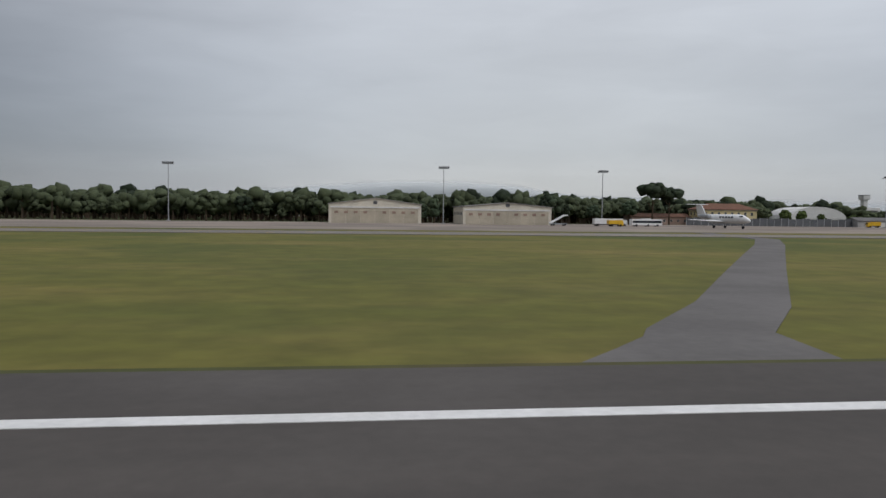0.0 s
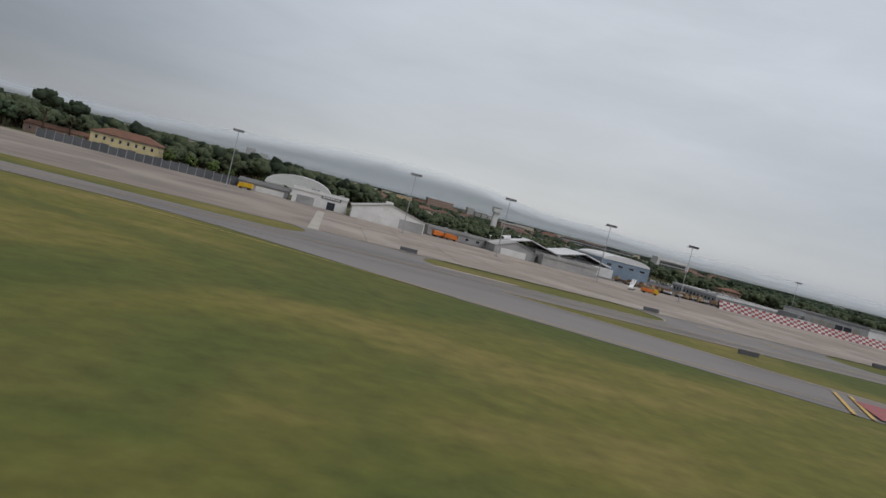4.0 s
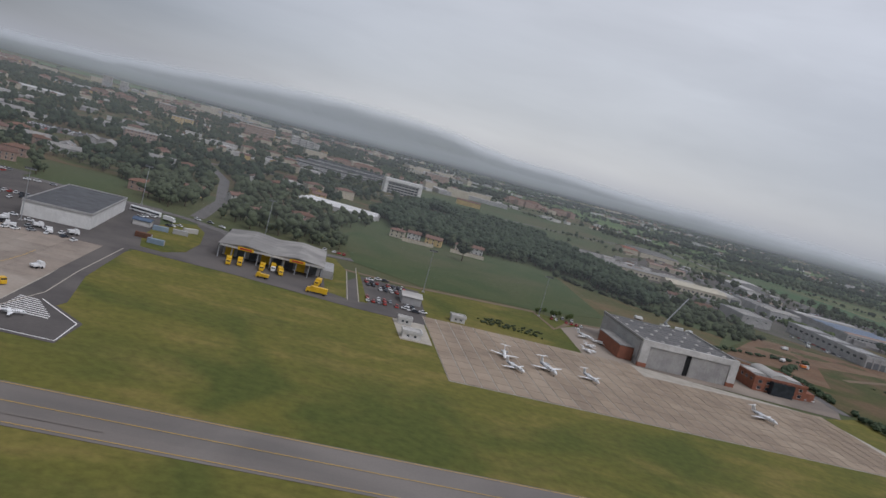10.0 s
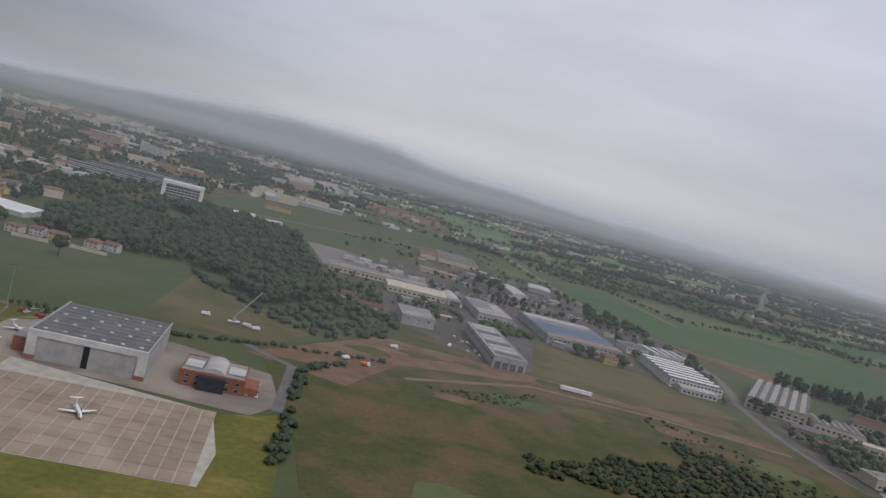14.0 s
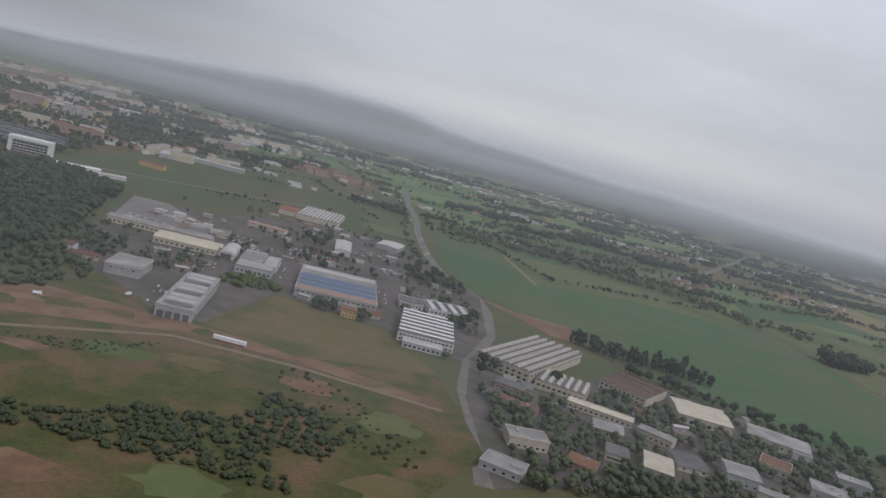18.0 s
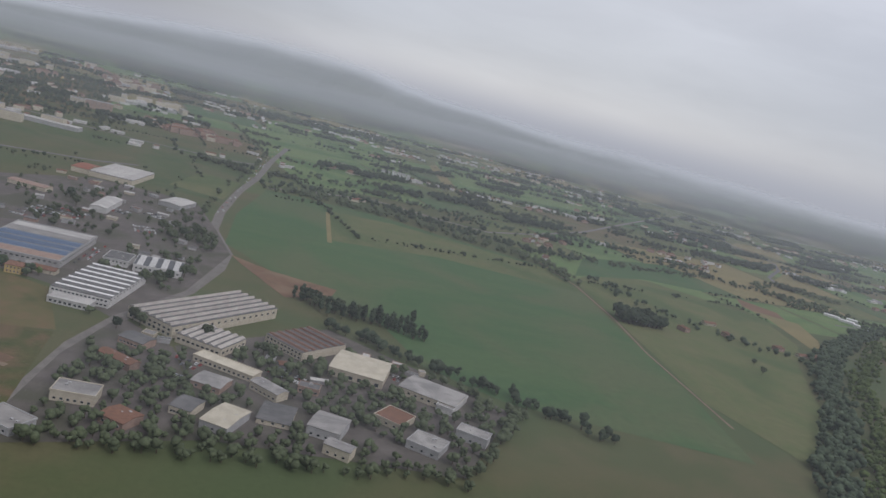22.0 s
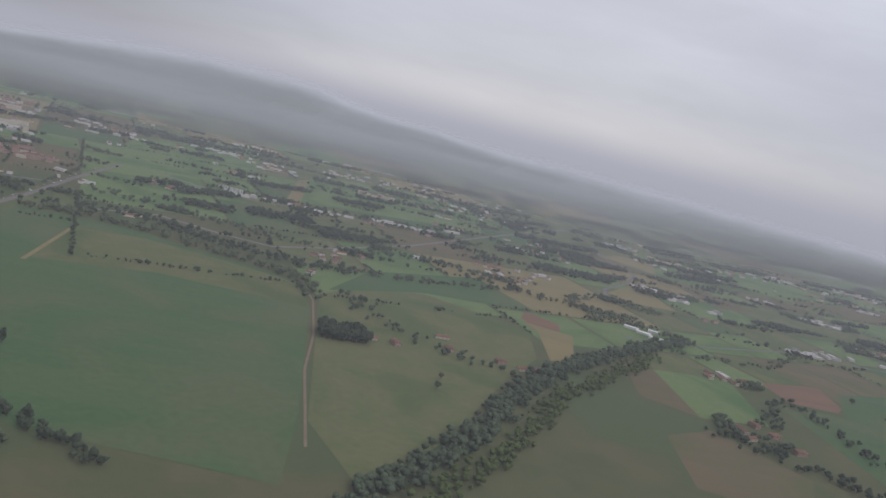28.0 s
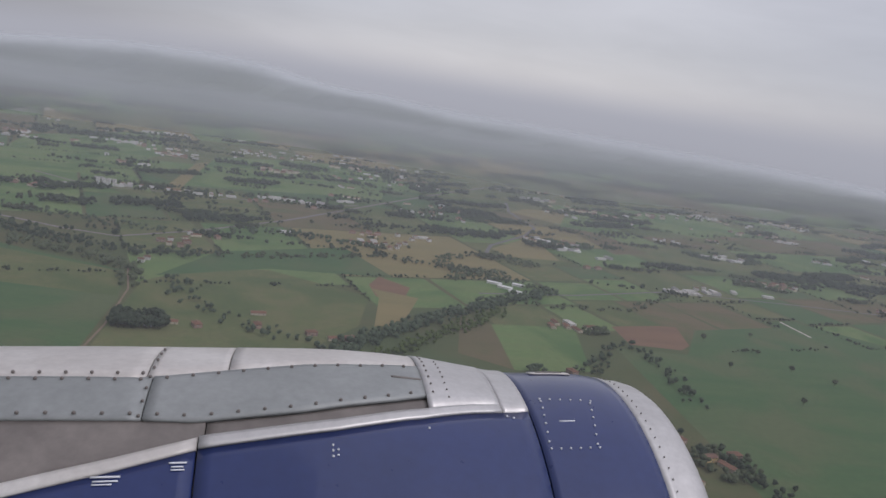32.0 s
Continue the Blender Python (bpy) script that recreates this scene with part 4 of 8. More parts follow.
def checkered_barrier():
    ob = thing("checkered_barrier", pose(495, 351, 0), "long red and white checkered blast barrier behind the apron", "barrier")
    step = 1.9
    red = shared("blk_red", lambda: part("block", box(bmesh.new(), 0.02, 0, 0, step - 0.02, 0.5, 1.12, 0.03), CHECK_RED, ob).data)
    white = shared("blk_white", lambda: part("block", box(bmesh.new(), 0.02, 0, 0, step - 0.02, 0.4, 1.04, 0.03), WHITE_WALL, ob).data)
    for o in list(ob.children):
        bpy.data.objects.remove(o)
    for i in range(55):
        for j in range(4):
            put("block", red if (i + j) % 2 else white, ob, pose(i * step, 0.5 * j, 0.25 + j * 0.98, -25))
    part("kerb", box(bmesh.new(), -0.5, -0.8, 0, 55 * step + 0.5, 3.4, 0.25, 0.05), GREY, ob)
    part("back_frame", box(bmesh.new(), 0, 2.6, 0.2, 55 * step, 2.9, 4.2), GREY_DARK, ob)


checkered_barrier()


def cargo_shed():
    ob = thing("cargo_shed", pose(690, 395, 0), "cargo shed with two low grey roofs, open docks and yellow signs", "warehouse")
    for q in (0.15, 0.5, 0.85):
        taken(690 + 52 * q, 420, 28)
    part("back_wall", box(bmesh.new(), 1, 9, 0, 51, 50, 6.6), GREY, ob)
    for i in range(2):
        bm = gable(26, 51, 7.0, 1.5, 0.8, "y", 0.5)
        part("roof", bm, ROOF_GREY, ob, at=pose(i * 26, -1, 0))
        part("fascia", box(bmesh.new(), 0, -2.0, 6.4, 25.6, -1.7, 7.3), WHITE_WALL, ob, at=pose(i * 26 + 0.2, 0, 0))
        part("sign_board", box(bmesh.new(), 9, -2.2, 6.2, 17, -2.0, 7.8, 0.05), PAINT_YELLOW, ob, "yellow sign board", pose(i * 26, 0, 0))
        part("sign_mark", box(bmesh.new(), 10, -2.3, 6.6, 16, -2.2, 7.4), PAINT_RED, ob, "plain red mark on the sign", pose(i * 26, 0, 0))
    for i in range(9):
        part("column", box(bmesh.new(), i * 6.45 - 0.25, -1.3, 0, i * 6.45 + 0.25, -0.8, 6.5), STEEL, ob)
    for i in range(8):
        part("dock_door", box(bmesh.new(), 2.2 + i * 6.1, 8.7, 0.1, 6.6 + i * 6.1, 9.0, 4.6), GREY_DARK if i % 3 else PAINT_YELLOW, ob)
    part("side_office", box(bmesh.new(), 52, 8, 0, 58, 34, 4.2, 0.15), GREY_LIGHT, ob)
    windows(ob, 58, 26, "right", 5, 1.4, 1.6, 1.3)


cargo_shed()


def big_hangar():
    w, d, h = 54, 62, 14.2
    ob = thing("maintenance_hangar", pose(906, 367, 0), "tall grey hangar with white portal and flat dark roof", "hangar")
    for x, y in ((915, 380), (950, 380), (915, 415), (950, 415)):
        taken(x, y, 27)
    part("wall", box(bmesh.new(), 0.4, 1.5, 0, w - 0.4, d, h - 1.2), GREY, ob)
    part("roof", box(bmesh.new(), 0, 1, h - 1.2, w, d + 0.5, h - 0.8), ROOF_DARK, ob)
    bm = box(bmesh.new(), 0, 0, 0, 4.5, 1.6, h)
    box(bm, w - 4.5, 0, 0, w, 1.6, h), box(bm, 4.5, 0, h - 3.0, w - 4.5, 1.6, h)
    part("portal", bm, WHITE_WALL, ob, "white portal frame")
    part("plinth", box(bmesh.new(), -0.1, -0.15, 0, 4.6, 1.7, 2.2), BRICK, ob, "red brick plinth")
    part("plinth", box(bmesh.new(), w - 4.6, -0.15, 0, w + 0.1, 1.7, 2.2), BRICK, ob, "red brick plinth")
    for x0, x1 in ((4.6, 25.0), (28.0, w - 4.6)):
        bm = box(bmesh.new(), x0, 0.6, 0.1, x1, 1.0, h - 3.1)
        n = 14
        for i in range(n):
            u = x0 + (x1 - x0) * (i + 0.5) / n
            box(bm, u - 0.25, 0.45, 0.1, u + 0.25, 0.6, h - 3.1)
        part("door_leaf", bm, GREY, ob, "ribbed grey hangar door leaf")
    part("dark_gap", box(bmesh.new(), 25.0, 1.1, 0.1, 28.0, 1.4, h - 3.1), BLACK, ob)
    # seams of the felt and rows of small domed roof lights
    for i in range(9):
        y = 6 + i * 6.4
        part("roof_seam", box(bmesh.new(), 0.6, y - 0.15, h - 0.8, w - 0.6, y + 0.15, h - 0.66), GREY_DARK, ob)
    for i in range(24):
        bm = bmesh.new()
        bmesh.ops.create_icosphere(bm, subdivisions=2, radius=1.0, matrix=Matrix.LocRotScale(Vector((5 + (i % 6) * 8.8, 8 + (i // 6) * 15, h - 0.75)), None, Vector((1.1, 1.1, 0.6))))
        part("roof_light", bm, ROOF_WHITE, ob, "small pale domed roof light")
    for x in (0, w - 0.7):
        part("roof_parapet", box(bmesh.new(), x, 1.6, h - 0.8, x + 0.7, d + 0.5, h + 0.1), GREY, ob)
    part("side_wall_panel", box(bmesh.new(), -0.1, 3, 3.4, 0.4, d - 2, h - 2), GREY_LIGHT, ob)
    part("brick_annex", box(bmesh.new(), -8, 8, 0, -0.1, 40, 7.0, 0.2), BRICK, ob, "low red brick annex")
    part("annex_roof", box(bmesh.new(), -8.3, 7.7, 7.0, -0.1, 40.3, 7.4), ROOF_GREY, ob)
    # brick office beside it
    ob = building("brick_office", 975, 374, 31, 26, 7.6, "red brick flight office with curved white roofs", "office", wall=BRICK, top=ROOF_GREY, rows=(("front", 6, 4.6, 2.2, 1.6), ("front", 6, 1.2, 2.2, 1.8), ("left", 5, 4.6, 2, 1.6)))
    part("curved_roof", barrel(11, 22, 7.9, 2.6, "y"), ROOF_WHITE, ob, at=pose(10, 2, 0))
    for x in (1.0, 22.0):
        part("wing_roof", box(bmesh.new(), x, 6, 7.9, x + 8.4, 18, 8.5, 0.1), ROOF_WHITE, ob)
    part("glass_entrance", box(bmesh.new(), 9, -3.5, 0, 22, 0, 7.2, 0.1), GLASS, ob, "dark glazed entrance bay")
    part("low_wing", box(bmesh.new(), 31, 2, 0, 38, 18, 4.2, 0.1), BRICK, ob)


big_hangar()


def light_mast(x, y, h=24.0):
    ob = thing("light_mast", pose(x, y, 0), "tall grey apron light mast with a lamp platform", "light mast", "apron light masts")
    bm = bmesh.new()
    bmesh.ops.create_cone(bm, cap_ends=True, segments=10, radius1=0.24, radius2=0.12, depth=h, matrix=Matrix.Translation((0, 0, h / 2)))
    part("pole", bm, STEEL, ob)
    part("platform", box(bmesh.new(), -2.2, -0.9, h - 0.2, 2.2, 0.9, h + 0.1, 0.05), STEEL, ob)
    for i in range(6):
        part("floodlight", box(bmesh.new(), -2.3 + i * 0.8, -1.2, h + 0.1, -1.7 + i * 0.8, -0.7, h + 0.75, 0.05), GREY_DARK, ob)
    part("foot", box(bmesh.new(), -0.8, -0.8, 0, 0.8, 0.8, 0.6, 0.08), GREY, ob)
    return ob


mast = light_mast(45, 336)
for x, y in ((118, 342), (260, 345), (335, 317), (375, 316), (419, 315), (456, 314), (605, 372), (627, 500), (705, 480), (800, 430), (872, 440), (-70, 340), (-180, 340)):
    copy_thing(mast, pose(x, y, 0))


# runway edge lights, each on a small pale plate in the grass
def edge_light(at):
    ob = thing("runway_edge_light", at, "small runway edge light on a pale concrete plate", "light", "runway edge lights")
    part("plate", box(bmesh.new(), -0.9, -0.55, 0, 0.9, 0.55, 0.08, 0.02), OLD_CONCRETE, ob)
    part("stem", box(bmesh.new(), -0.05, -0.05, 0.08, 0.05, 0.05, 0.3), YELLOW, ob)
    lens = bmesh.new()
    bmesh.ops.create_uvsphere(lens, u_segments=10, v_segments=6, radius=0.12, matrix=Matrix.Translation((0, 0, 0.38)))
    part("lens", lens, GLASS, ob)
    return ob


FIRST_LIGHT = edge_light(pose(55, 26.6, 0.1))
for i in range(2, 15):
    copy_thing(FIRST_LIGHT, pose(-7 + 62 * i, 26.4 + 0.3 * (i % 3), 0.1))


# ---- vehicles and aircraft ----
def wheel_mesh(r, t):
    def make():
        bm = bmesh.new()
        bmesh.ops.create_cone(bm, cap_ends=True, segments=12, radius1=r, radius2=r, depth=t, matrix=Matrix.Rotation(math.pi / 2, 4, "X"))
        me = bpy.data.meshes.new("wheel")
        bm.to_mesh(me)
        bm.free()
        me.materials.append(BLACK)
        return me
    return shared(("wheel", r, t), make)


def body(profile, half, inset=0.0):
    """A vehicle body from its side outline (x, z), as wide as 2 * half, drawn in a little at the top."""
    bm = bmesh.new()
    top = max(z for _, z in profile)
    rows = [[bm.verts.new((x, s * (half - inset * z / top), z)) for x, z in profile] for s in (-1, 1)]
    k = len(profile)
    for i in range(k):
        bm.faces.new((rows[0][i], rows[0][(i + 1) % k], rows[1][(i + 1) % k], rows[1][i]))
    bm.faces.new(rows[0]), bm.faces.new(rows[1])
    bmesh.ops.recalc_face_normals(bm, faces=bm.faces)
    return bm


def car(at, paint, label):
    ob = thing("car", at, label, "car", "parked cars")
    part("body", body([(-2.1, 0.35), (-2.15, 0.8), (-1.9, 0.95), (0.9, 0.95), (2.0, 0.8), (2.1, 0.4)], 0.88, 0.05), paint, ob)
    part("cabin", body([(-1.6, 0.95), (-1.2, 1.45), (0.3, 1.48), (1.0, 0.95)], 0.78, 0.12), GLASS, ob)
    part("roof", box(bmesh.new(), -1.15, -0.62, 1.44, 0.3, 0.62, 1.52, 0.03), paint, ob)
    for x in (-1.3, 1.3):
        for y in (-0.8, 0.8):
            put("wheel", wheel_mesh(0.33, 0.22), ob, pose(x, y, 0.33))
    return ob


def truck(at, paint, cab, label, length=8.0, high=3.4, name="lorry", category="lorry", group=""):
    ob = thing(name, at, label, category, group)
    part("load_box", box(bmesh.new(), -length / 2, -1.2, 0.95, length / 2 - 2.1, 1.2, high, 0.06), paint, ob)
    part("cab", body([(length / 2 - 2.0, 0.5), (length / 2 - 2.0, 2.7), (length / 2 - 0.5, 2.65), (length / 2, 1.6), (length / 2, 0.5)], 1.15, 0.05), cab, ob)
    part("windscreen", box(bmesh.new(), length / 2 - 0.32, -0.95, 1.55, length / 2 - 0.1, 0.95, 2.35), GLASS, ob)
    part("chassis", box(bmesh.new(), -length / 2, -0.9, 0.6, length / 2 - 1.9, 0.9, 0.95), GREY_DARK, ob)
    for x in (-length / 2 + 1.4, length / 2 - 1.3):
        for y in (-1.05, 1.05):
            put("wheel", wheel_mesh(0.5, 0.3), ob, pose(x, y, 0.5))
    return ob


def bus(at, label, length=18.0):
    ob = thing("bus", at, label, "bus")
    part("body", box(bmesh.new(), -length / 2, -1.25, 0.5, length / 2, 1.25, 3.1, 0.12), PAINT_WHITE, ob)
    part("window_band", box(bmesh.new(), -length / 2 + 0.5, -1.28, 1.5, length / 2 - 0.3, 1.28, 2.5), GLASS, ob)
    part("roof_unit", box(bmesh.new(), -2, -0.8, 3.1, 2, 0.8, 3.4, 0.08), PAINT_WHITE, ob)
    for x in (-length / 2 + 2.2, 0.5, length / 2 - 2.2):
        for y in (-1.15, 1.15):
            put("wheel", wheel_mesh(0.5, 0.25), ob, pose(x, y, 0.5))
    return ob


def tube(stations, k=14):
    """A lofted body along x from (x, radius, height of axis)."""
    bm = bmesh.new()
    rings = [[bm.verts.new((x, r * math.cos(2 * math.pi * i / k), z + r * math.sin(2 * math.pi * i / k))) for i in range(k)] for x, r, z in stations]
    for a, b in zip(rings, rings[1:]):
        for i in range(k):
            bm.faces.new((a[i], a[(i + 1) % k], b[(i + 1) % k], b[i]))
    bm.faces.new(rings[0][::-1]), bm.faces.new(rings[-1])
    for f in bm.faces:
        f.smooth = True
    bmesh.ops.recalc_face_normals(bm, faces=bm.faces)
    return bm


def wing(root, tip, thick=0.25):
    """A tapered wing: root and tip as (leading x, trailing x, y, z)."""
    bm = bmesh.new()
    rows = []
    for (a, b, y, z), t in ((root, thick), (tip, thick * 0.35)):
        rows.append([bm.verts.new(c) for c in ((a, y, z), (a * .7 + b * .3, y, z + t), (b, y, z), (a * .7 + b * .3, y, z - t * .5))])
    for i in range(4):
        bm.faces.new((rows[0][i], rows[0][(i + 1) % 4], rows[1][(i + 1) % 4], rows[1][i]))
    bm.faces.new(rows[0]), bm.faces.new(rows[1])
    bmesh.ops.recalc_face_normals(bm, faces=bm.faces)
    return bm


def jet(at, label, name="business_jet", group="parked jets"):
    """A small jet, nose towards +x, 15 m long: engines at the tail, T-tail."""
    ob = thing(name, at, label, "aircraft", group)
    part("fuselage", tube([(7.5, 0.12, 1.55), (7.0, 0.45, 1.65), (5.8, 0.8, 1.85), (4.5, 0.95, 1.95), (-3, 0.95, 1.95), (-5.5, 0.6, 2.25), (-7.2, 0.2, 2.55)]), PAINT_WHITE, ob)
    part("cockpit_window", box(bmesh.new(), 5.1, -0.72, 2.2, 5.9, 0.72, 2.6, 0.1), GLASS, ob)
    for i in range(5):
        part("cabin_window", box(bmesh.new(), 0.1 + i * 0.8, -0.99, 2.1, 0.5 + i * 0.8, 0.99, 2.45), GLASS, ob)
    for s in (-1, 1):
        part("wing", wing((1.2, -1.9, 0.5 * s, 1.35), (-1.0, -2.0, 7.6 * s, 1.7)), PAINT_WHITE, ob)
        part("tailplane", wing((-6.2, -7.8, 0.1 * s, 4.9), (-7.2, -8.0, 2.9 * s, 4.95), 0.12), PAINT_WHITE, ob)
        part("engine", tube([(-2.2, 0.42, 2.45), (-2.6, 0.5, 2.45), (-4.6, 0.46, 2.45), (-5.2, 0.3, 2.45)], 10), PAINT_GREY, ob, at=pose(0, 1.45 * s, 0))
    bm = bmesh.new()
    v = [bm.verts.new((x, y, z)) for y in (-0.09, 0.09) for x, z in ((-4.6, 2.5), (-6.3, 5.0), (-7.9, 5.0), (-7.2, 2.5))]
    for f in ((0, 1, 2, 3), (4, 5, 6, 7), (0, 1, 5, 4), (1, 2, 6, 5), (2, 3, 7, 6), (3, 0, 4, 7)):
        bm.faces.new([v[i] for i in f])
    part("fin", bm, PAINT_WHITE, ob)
    for x, y in ((5.6, 0), (-0.8, 1.5), (-0.8, -1.5)):
        part("wheel_leg", box(bmesh.new(), x - 0.1, y - 0.1, 0.2, x + 0.1, y + 0.1, 1.4), STEEL, ob)
        put("wheel", wheel_mesh(0.28, 0.25), ob, pose(x, y, 0.28))
    return ob


def airfield_vehicles():
    j = jet(pose(843, 313, 0.15, 0, 0, -75), "white business jet with tail engines on the concrete apron")
    for x, y, a, s in ((825, 321, -100, .85), (826, 304, -60, .8), (863, 314, -70, .8), (946, 313, -65, .95), (890, 405, -50, .8), (881, 371, 10, .6), (897, 399, 180, .65), (886, 384, 30, .6), (654, 238, 20, .55)):
        copy_thing(j, pose(x, y, 0.15, 0, 0, a) @ Matrix.Scale(s, 4))
    big = jet(pose(150, 292, 0.15, 0, 0, 287), "white regional jet parked on the old ramp", "regional_jet")
    big.scale = (1.9, 1.9, 1.9)
    # stairs, tankers, tugs on the ramp
    truck(pose(114, 320, 0.1, 0, 0, 5), PAINT_WHITE, PAINT_WHITE, "long white fuel tanker parked on the ramp", 15, 3.2, "fuel_tanker", "tanker")
    truck(pose(113, 311, 0.1, 0, 0, 5), PAINT_YELLOW, PAINT_YELLOW, "yellow ramp service lorry", 6.5, 2.6)
    bus(pose(129, 318, 0.1, 0, 0, 4), "white apron bus with dark windows", 14)
    for x, y, a in ((91, 318, 12), (436, 318, 60)):
        ob = thing("boarding_stairs", pose(x, y, 0.1, 0, 0, a), "white mobile boarding stairs on a truck chassis", "stairs", "boarding stairs")
        part("ramp", body([(-4, 0.8), (-4, 1.3), (2.5, 4.6), (4, 4.6), (4, 4.2), (2.6, 4.1)], 0.9), PAINT_WHITE, ob)
        part("chassis", box(bmesh.new(), -3.6, -1, 0.5, 3.6, 1, 1.0, 0.05), PAINT_GREY, ob)
        for i in range(8):
            part("step", box(bmesh.new(), -3.6 + i * 0.75, -0.8, 1.35 + i * 0.42, -3.0 + i * 0.75, 0.8, 1.45 + i * 0.42), GREY_DARK, ob)
        for u in (-2.6, 2.6):
            for v in (-0.9, 0.9):
                put("wheel", wheel_mesh(0.45, 0.25), ob, pose(u, v, 0.45))
    truck(pose(266, 362, 0.1, 0, 0, 170), PAINT_YELLOW, PAINT_YELLOW, "yellow delivery van before the garage", 6.5, 2.9, "delivery_van", "van")
    for x, y, a in ((356, 362, 20), (362, 360, -10)):
        truck(pose(x, y, 0.1, 0, 0, a), PAINT_ORANGE, PAINT_ORANGE, "orange airfield sweeper beside the hut", 6.0, 3.0, "sweeper", "sweeper")
    truck(pose(446, 322, 0.15, 0, 0, -15), PAINT_ORANGE, PAINT_YELLOW, "orange belt loader on the apron", 7.5, 2.2, "belt_loader", "loader")
    rng = random.Random(5)
    for i in range(26):
        truck(pose(452 + i * 2.0 + rng.uniform(-1, 1), 362 + rng.uniform(0, 14), 0.1, 0, 0, rng.uniform(0, 180)), rng.choice((PAINT_TAN, PAINT_TAN, PAINT_TAN, PAINT_WHITE, PAINT_BROWN)),
              rng.choice((PAINT_TAN, PAINT_BROWN, PAINT_TAN)), "low tan baggage vehicle in the equipment park", rng.uniform(4, 7.5), rng.uniform(1.0, 1.8), "baggage_tractor", "tractor", "equipment park")
    for i in range(5):
        truck(pose(600 + i * 7.4, 358 + rng.uniform(-6, 10), 0.1, 0, 0, rng.uniform(-30, 200)), PAINT_WHITE, PAINT_WHITE, "white service van before the station hall", rng.uniform(4.4, 5.4), rng.uniform(1.8, 2.3), "service_van", "van", "service vans")
    truck(pose(637, 268, 0.15, 0, 0, -35), PAINT_YELLOW, PAINT_YELLOW, "yellow cargo loader at the apron corner", 9.0, 1.8, "cargo_loader", "loader")
    truck(pose(640, 296, 0.15, 0, 0, 60), PAINT_WHITE, PAINT_WHITE, "white pickup at the apron edge", 5.0, 1.7, "pickup", "van")
    bus(pose(637, 468, 0.1, 0, 0, -18), "long white articulated bus by the road", 19)
    truck(pose(652, 461, 0.1, 0, 0, -20), PAINT_WHITE, PAINT_WHITE, "white lorry behind the bus", 7, 3, "lorry", "lorry")
    for x, y, a in ((697, 383, 95), (702, 386, 95), (713, 386, 90), (722, 386, 100), (718, 391, 95), (741, 380, 80)):
        truck(pose(x, y, 0.1, 0, 0, a + 180), PAINT_YELLOW, PAINT_YELLOW if x != 718 else PAINT_WHITE, "yellow delivery lorry backed to a cargo dock", 7.5, 3.5, "delivery_lorry", "lorry", "delivery lorries")
    truck(pose(741, 361, 0.1, 0, 0, 175), PAINT_YELLOW, PAINT_YELLOW, "yellow lorry parked along the yard edge", 10, 3.4, "delivery_lorry", "lorry", "delivery lorries")
    truck(pose(715, 368, 0.1, 0, 0, 175), PAINT_YELLOW, PAINT_YELLOW, "yellow trailer in the cargo yard", 6, 2.2, "delivery_lorry", "lorry", "delivery lorries")
    # huts by the stand
    for x, y, w, d, h in ((779, 316, 8, 6, 3), (779, 340, 6, 4, 2.8), (808, 370, 7, 5, 3)):
        building("site_hut", x, y, w, d, h, "small white site hut with a flat roof", "hut", wall=WHITE_WALL, top=ROOF_WHITE, rows=(("front", 2, 1, 1.2, 1),), group="site huts")
    building("yard_hut", 784, 386, 10, 14, 4, "pale yard workshop with a gable roof", "hut", roof="gable", rise=1.2, wall=GREY_LIGHT, top=ROOF_WHITE)
    building("fuel_hut", 640, 428, 9, 6, 3, "small turquoise-roofed hut on the grass", "hut", roof="gable", rise=1.0, wall=WHITE_WALL, top=ROOF_BLUE)
    # airfield sign boards beside the taxiways
    for x, y in ((176, 158), (328, 213), (400, 213), (396, 152), (482, 207), (448, 145), (474, 212), (590, 212)):
        ob = thing("sign_board", pose(x, y, 0.1), "low dark airfield sign board seen from behind", "sign", "airfield signs")
        part("panel", box(bmesh.new(), -2.4, -0.15, 0.35, 2.4, 0.15, 1.35, 0.04), GREY_DARK, ob)
        for u in (-2.0, 0, 2.0):
            part("leg", box(bmesh.new(), u - 0.06, -0.06, 0, u + 0.06, 0.06, 0.35), STEEL, ob)
    for x, y in ((497, 209), (560, 147), (620, 214), (585, 150), (900, 214)):
        ob = thing("marker_board", pose(x, y, 0.0), "small orange marker board in the grass", "sign", "airfield markers")
        part("panel", box(bmesh.new(), -0.7, -0.08, -0.1, 0.7, 0.08, 0.6, 0.03), PAINT_ORANGE, ob)


airfield_vehicles()


def car_park(x0, y0, nx, ny, dx, dy, turn, seed, fill=0.75, label="parked car on the yard", z=0.12):
    """Rows of cars with gaps; shapes are shared, paints alternate."""
    rng = random.Random(seed)
    paints = (("white", PAINT_WHITE), ("silver", PAINT_GREY), ("dark", PAINT_DARK), ("red", PAINT_RED), ("white", PAINT_WHITE))
    spin = Matrix.Rotation(radians(turn), 2)
    for j in range(ny):
        for i in range(nx):
            if rng.random() > fill:
                continue
            word, paint = rng.choice(paints)
            at = Vector((x0, y0)) + spin @ Vector((i * dx, j * dy))
            m = pose(at.x, at.y, z, 0, 0, turn + 90 + rng.uniform(-5, 5))
            first = shared(("car", word), lambda: car(m, paint, f"{word} {label}"))
            if tuple(first.matrix_basis.translation) != tuple(m.translation):
                copy_thing(first, m)


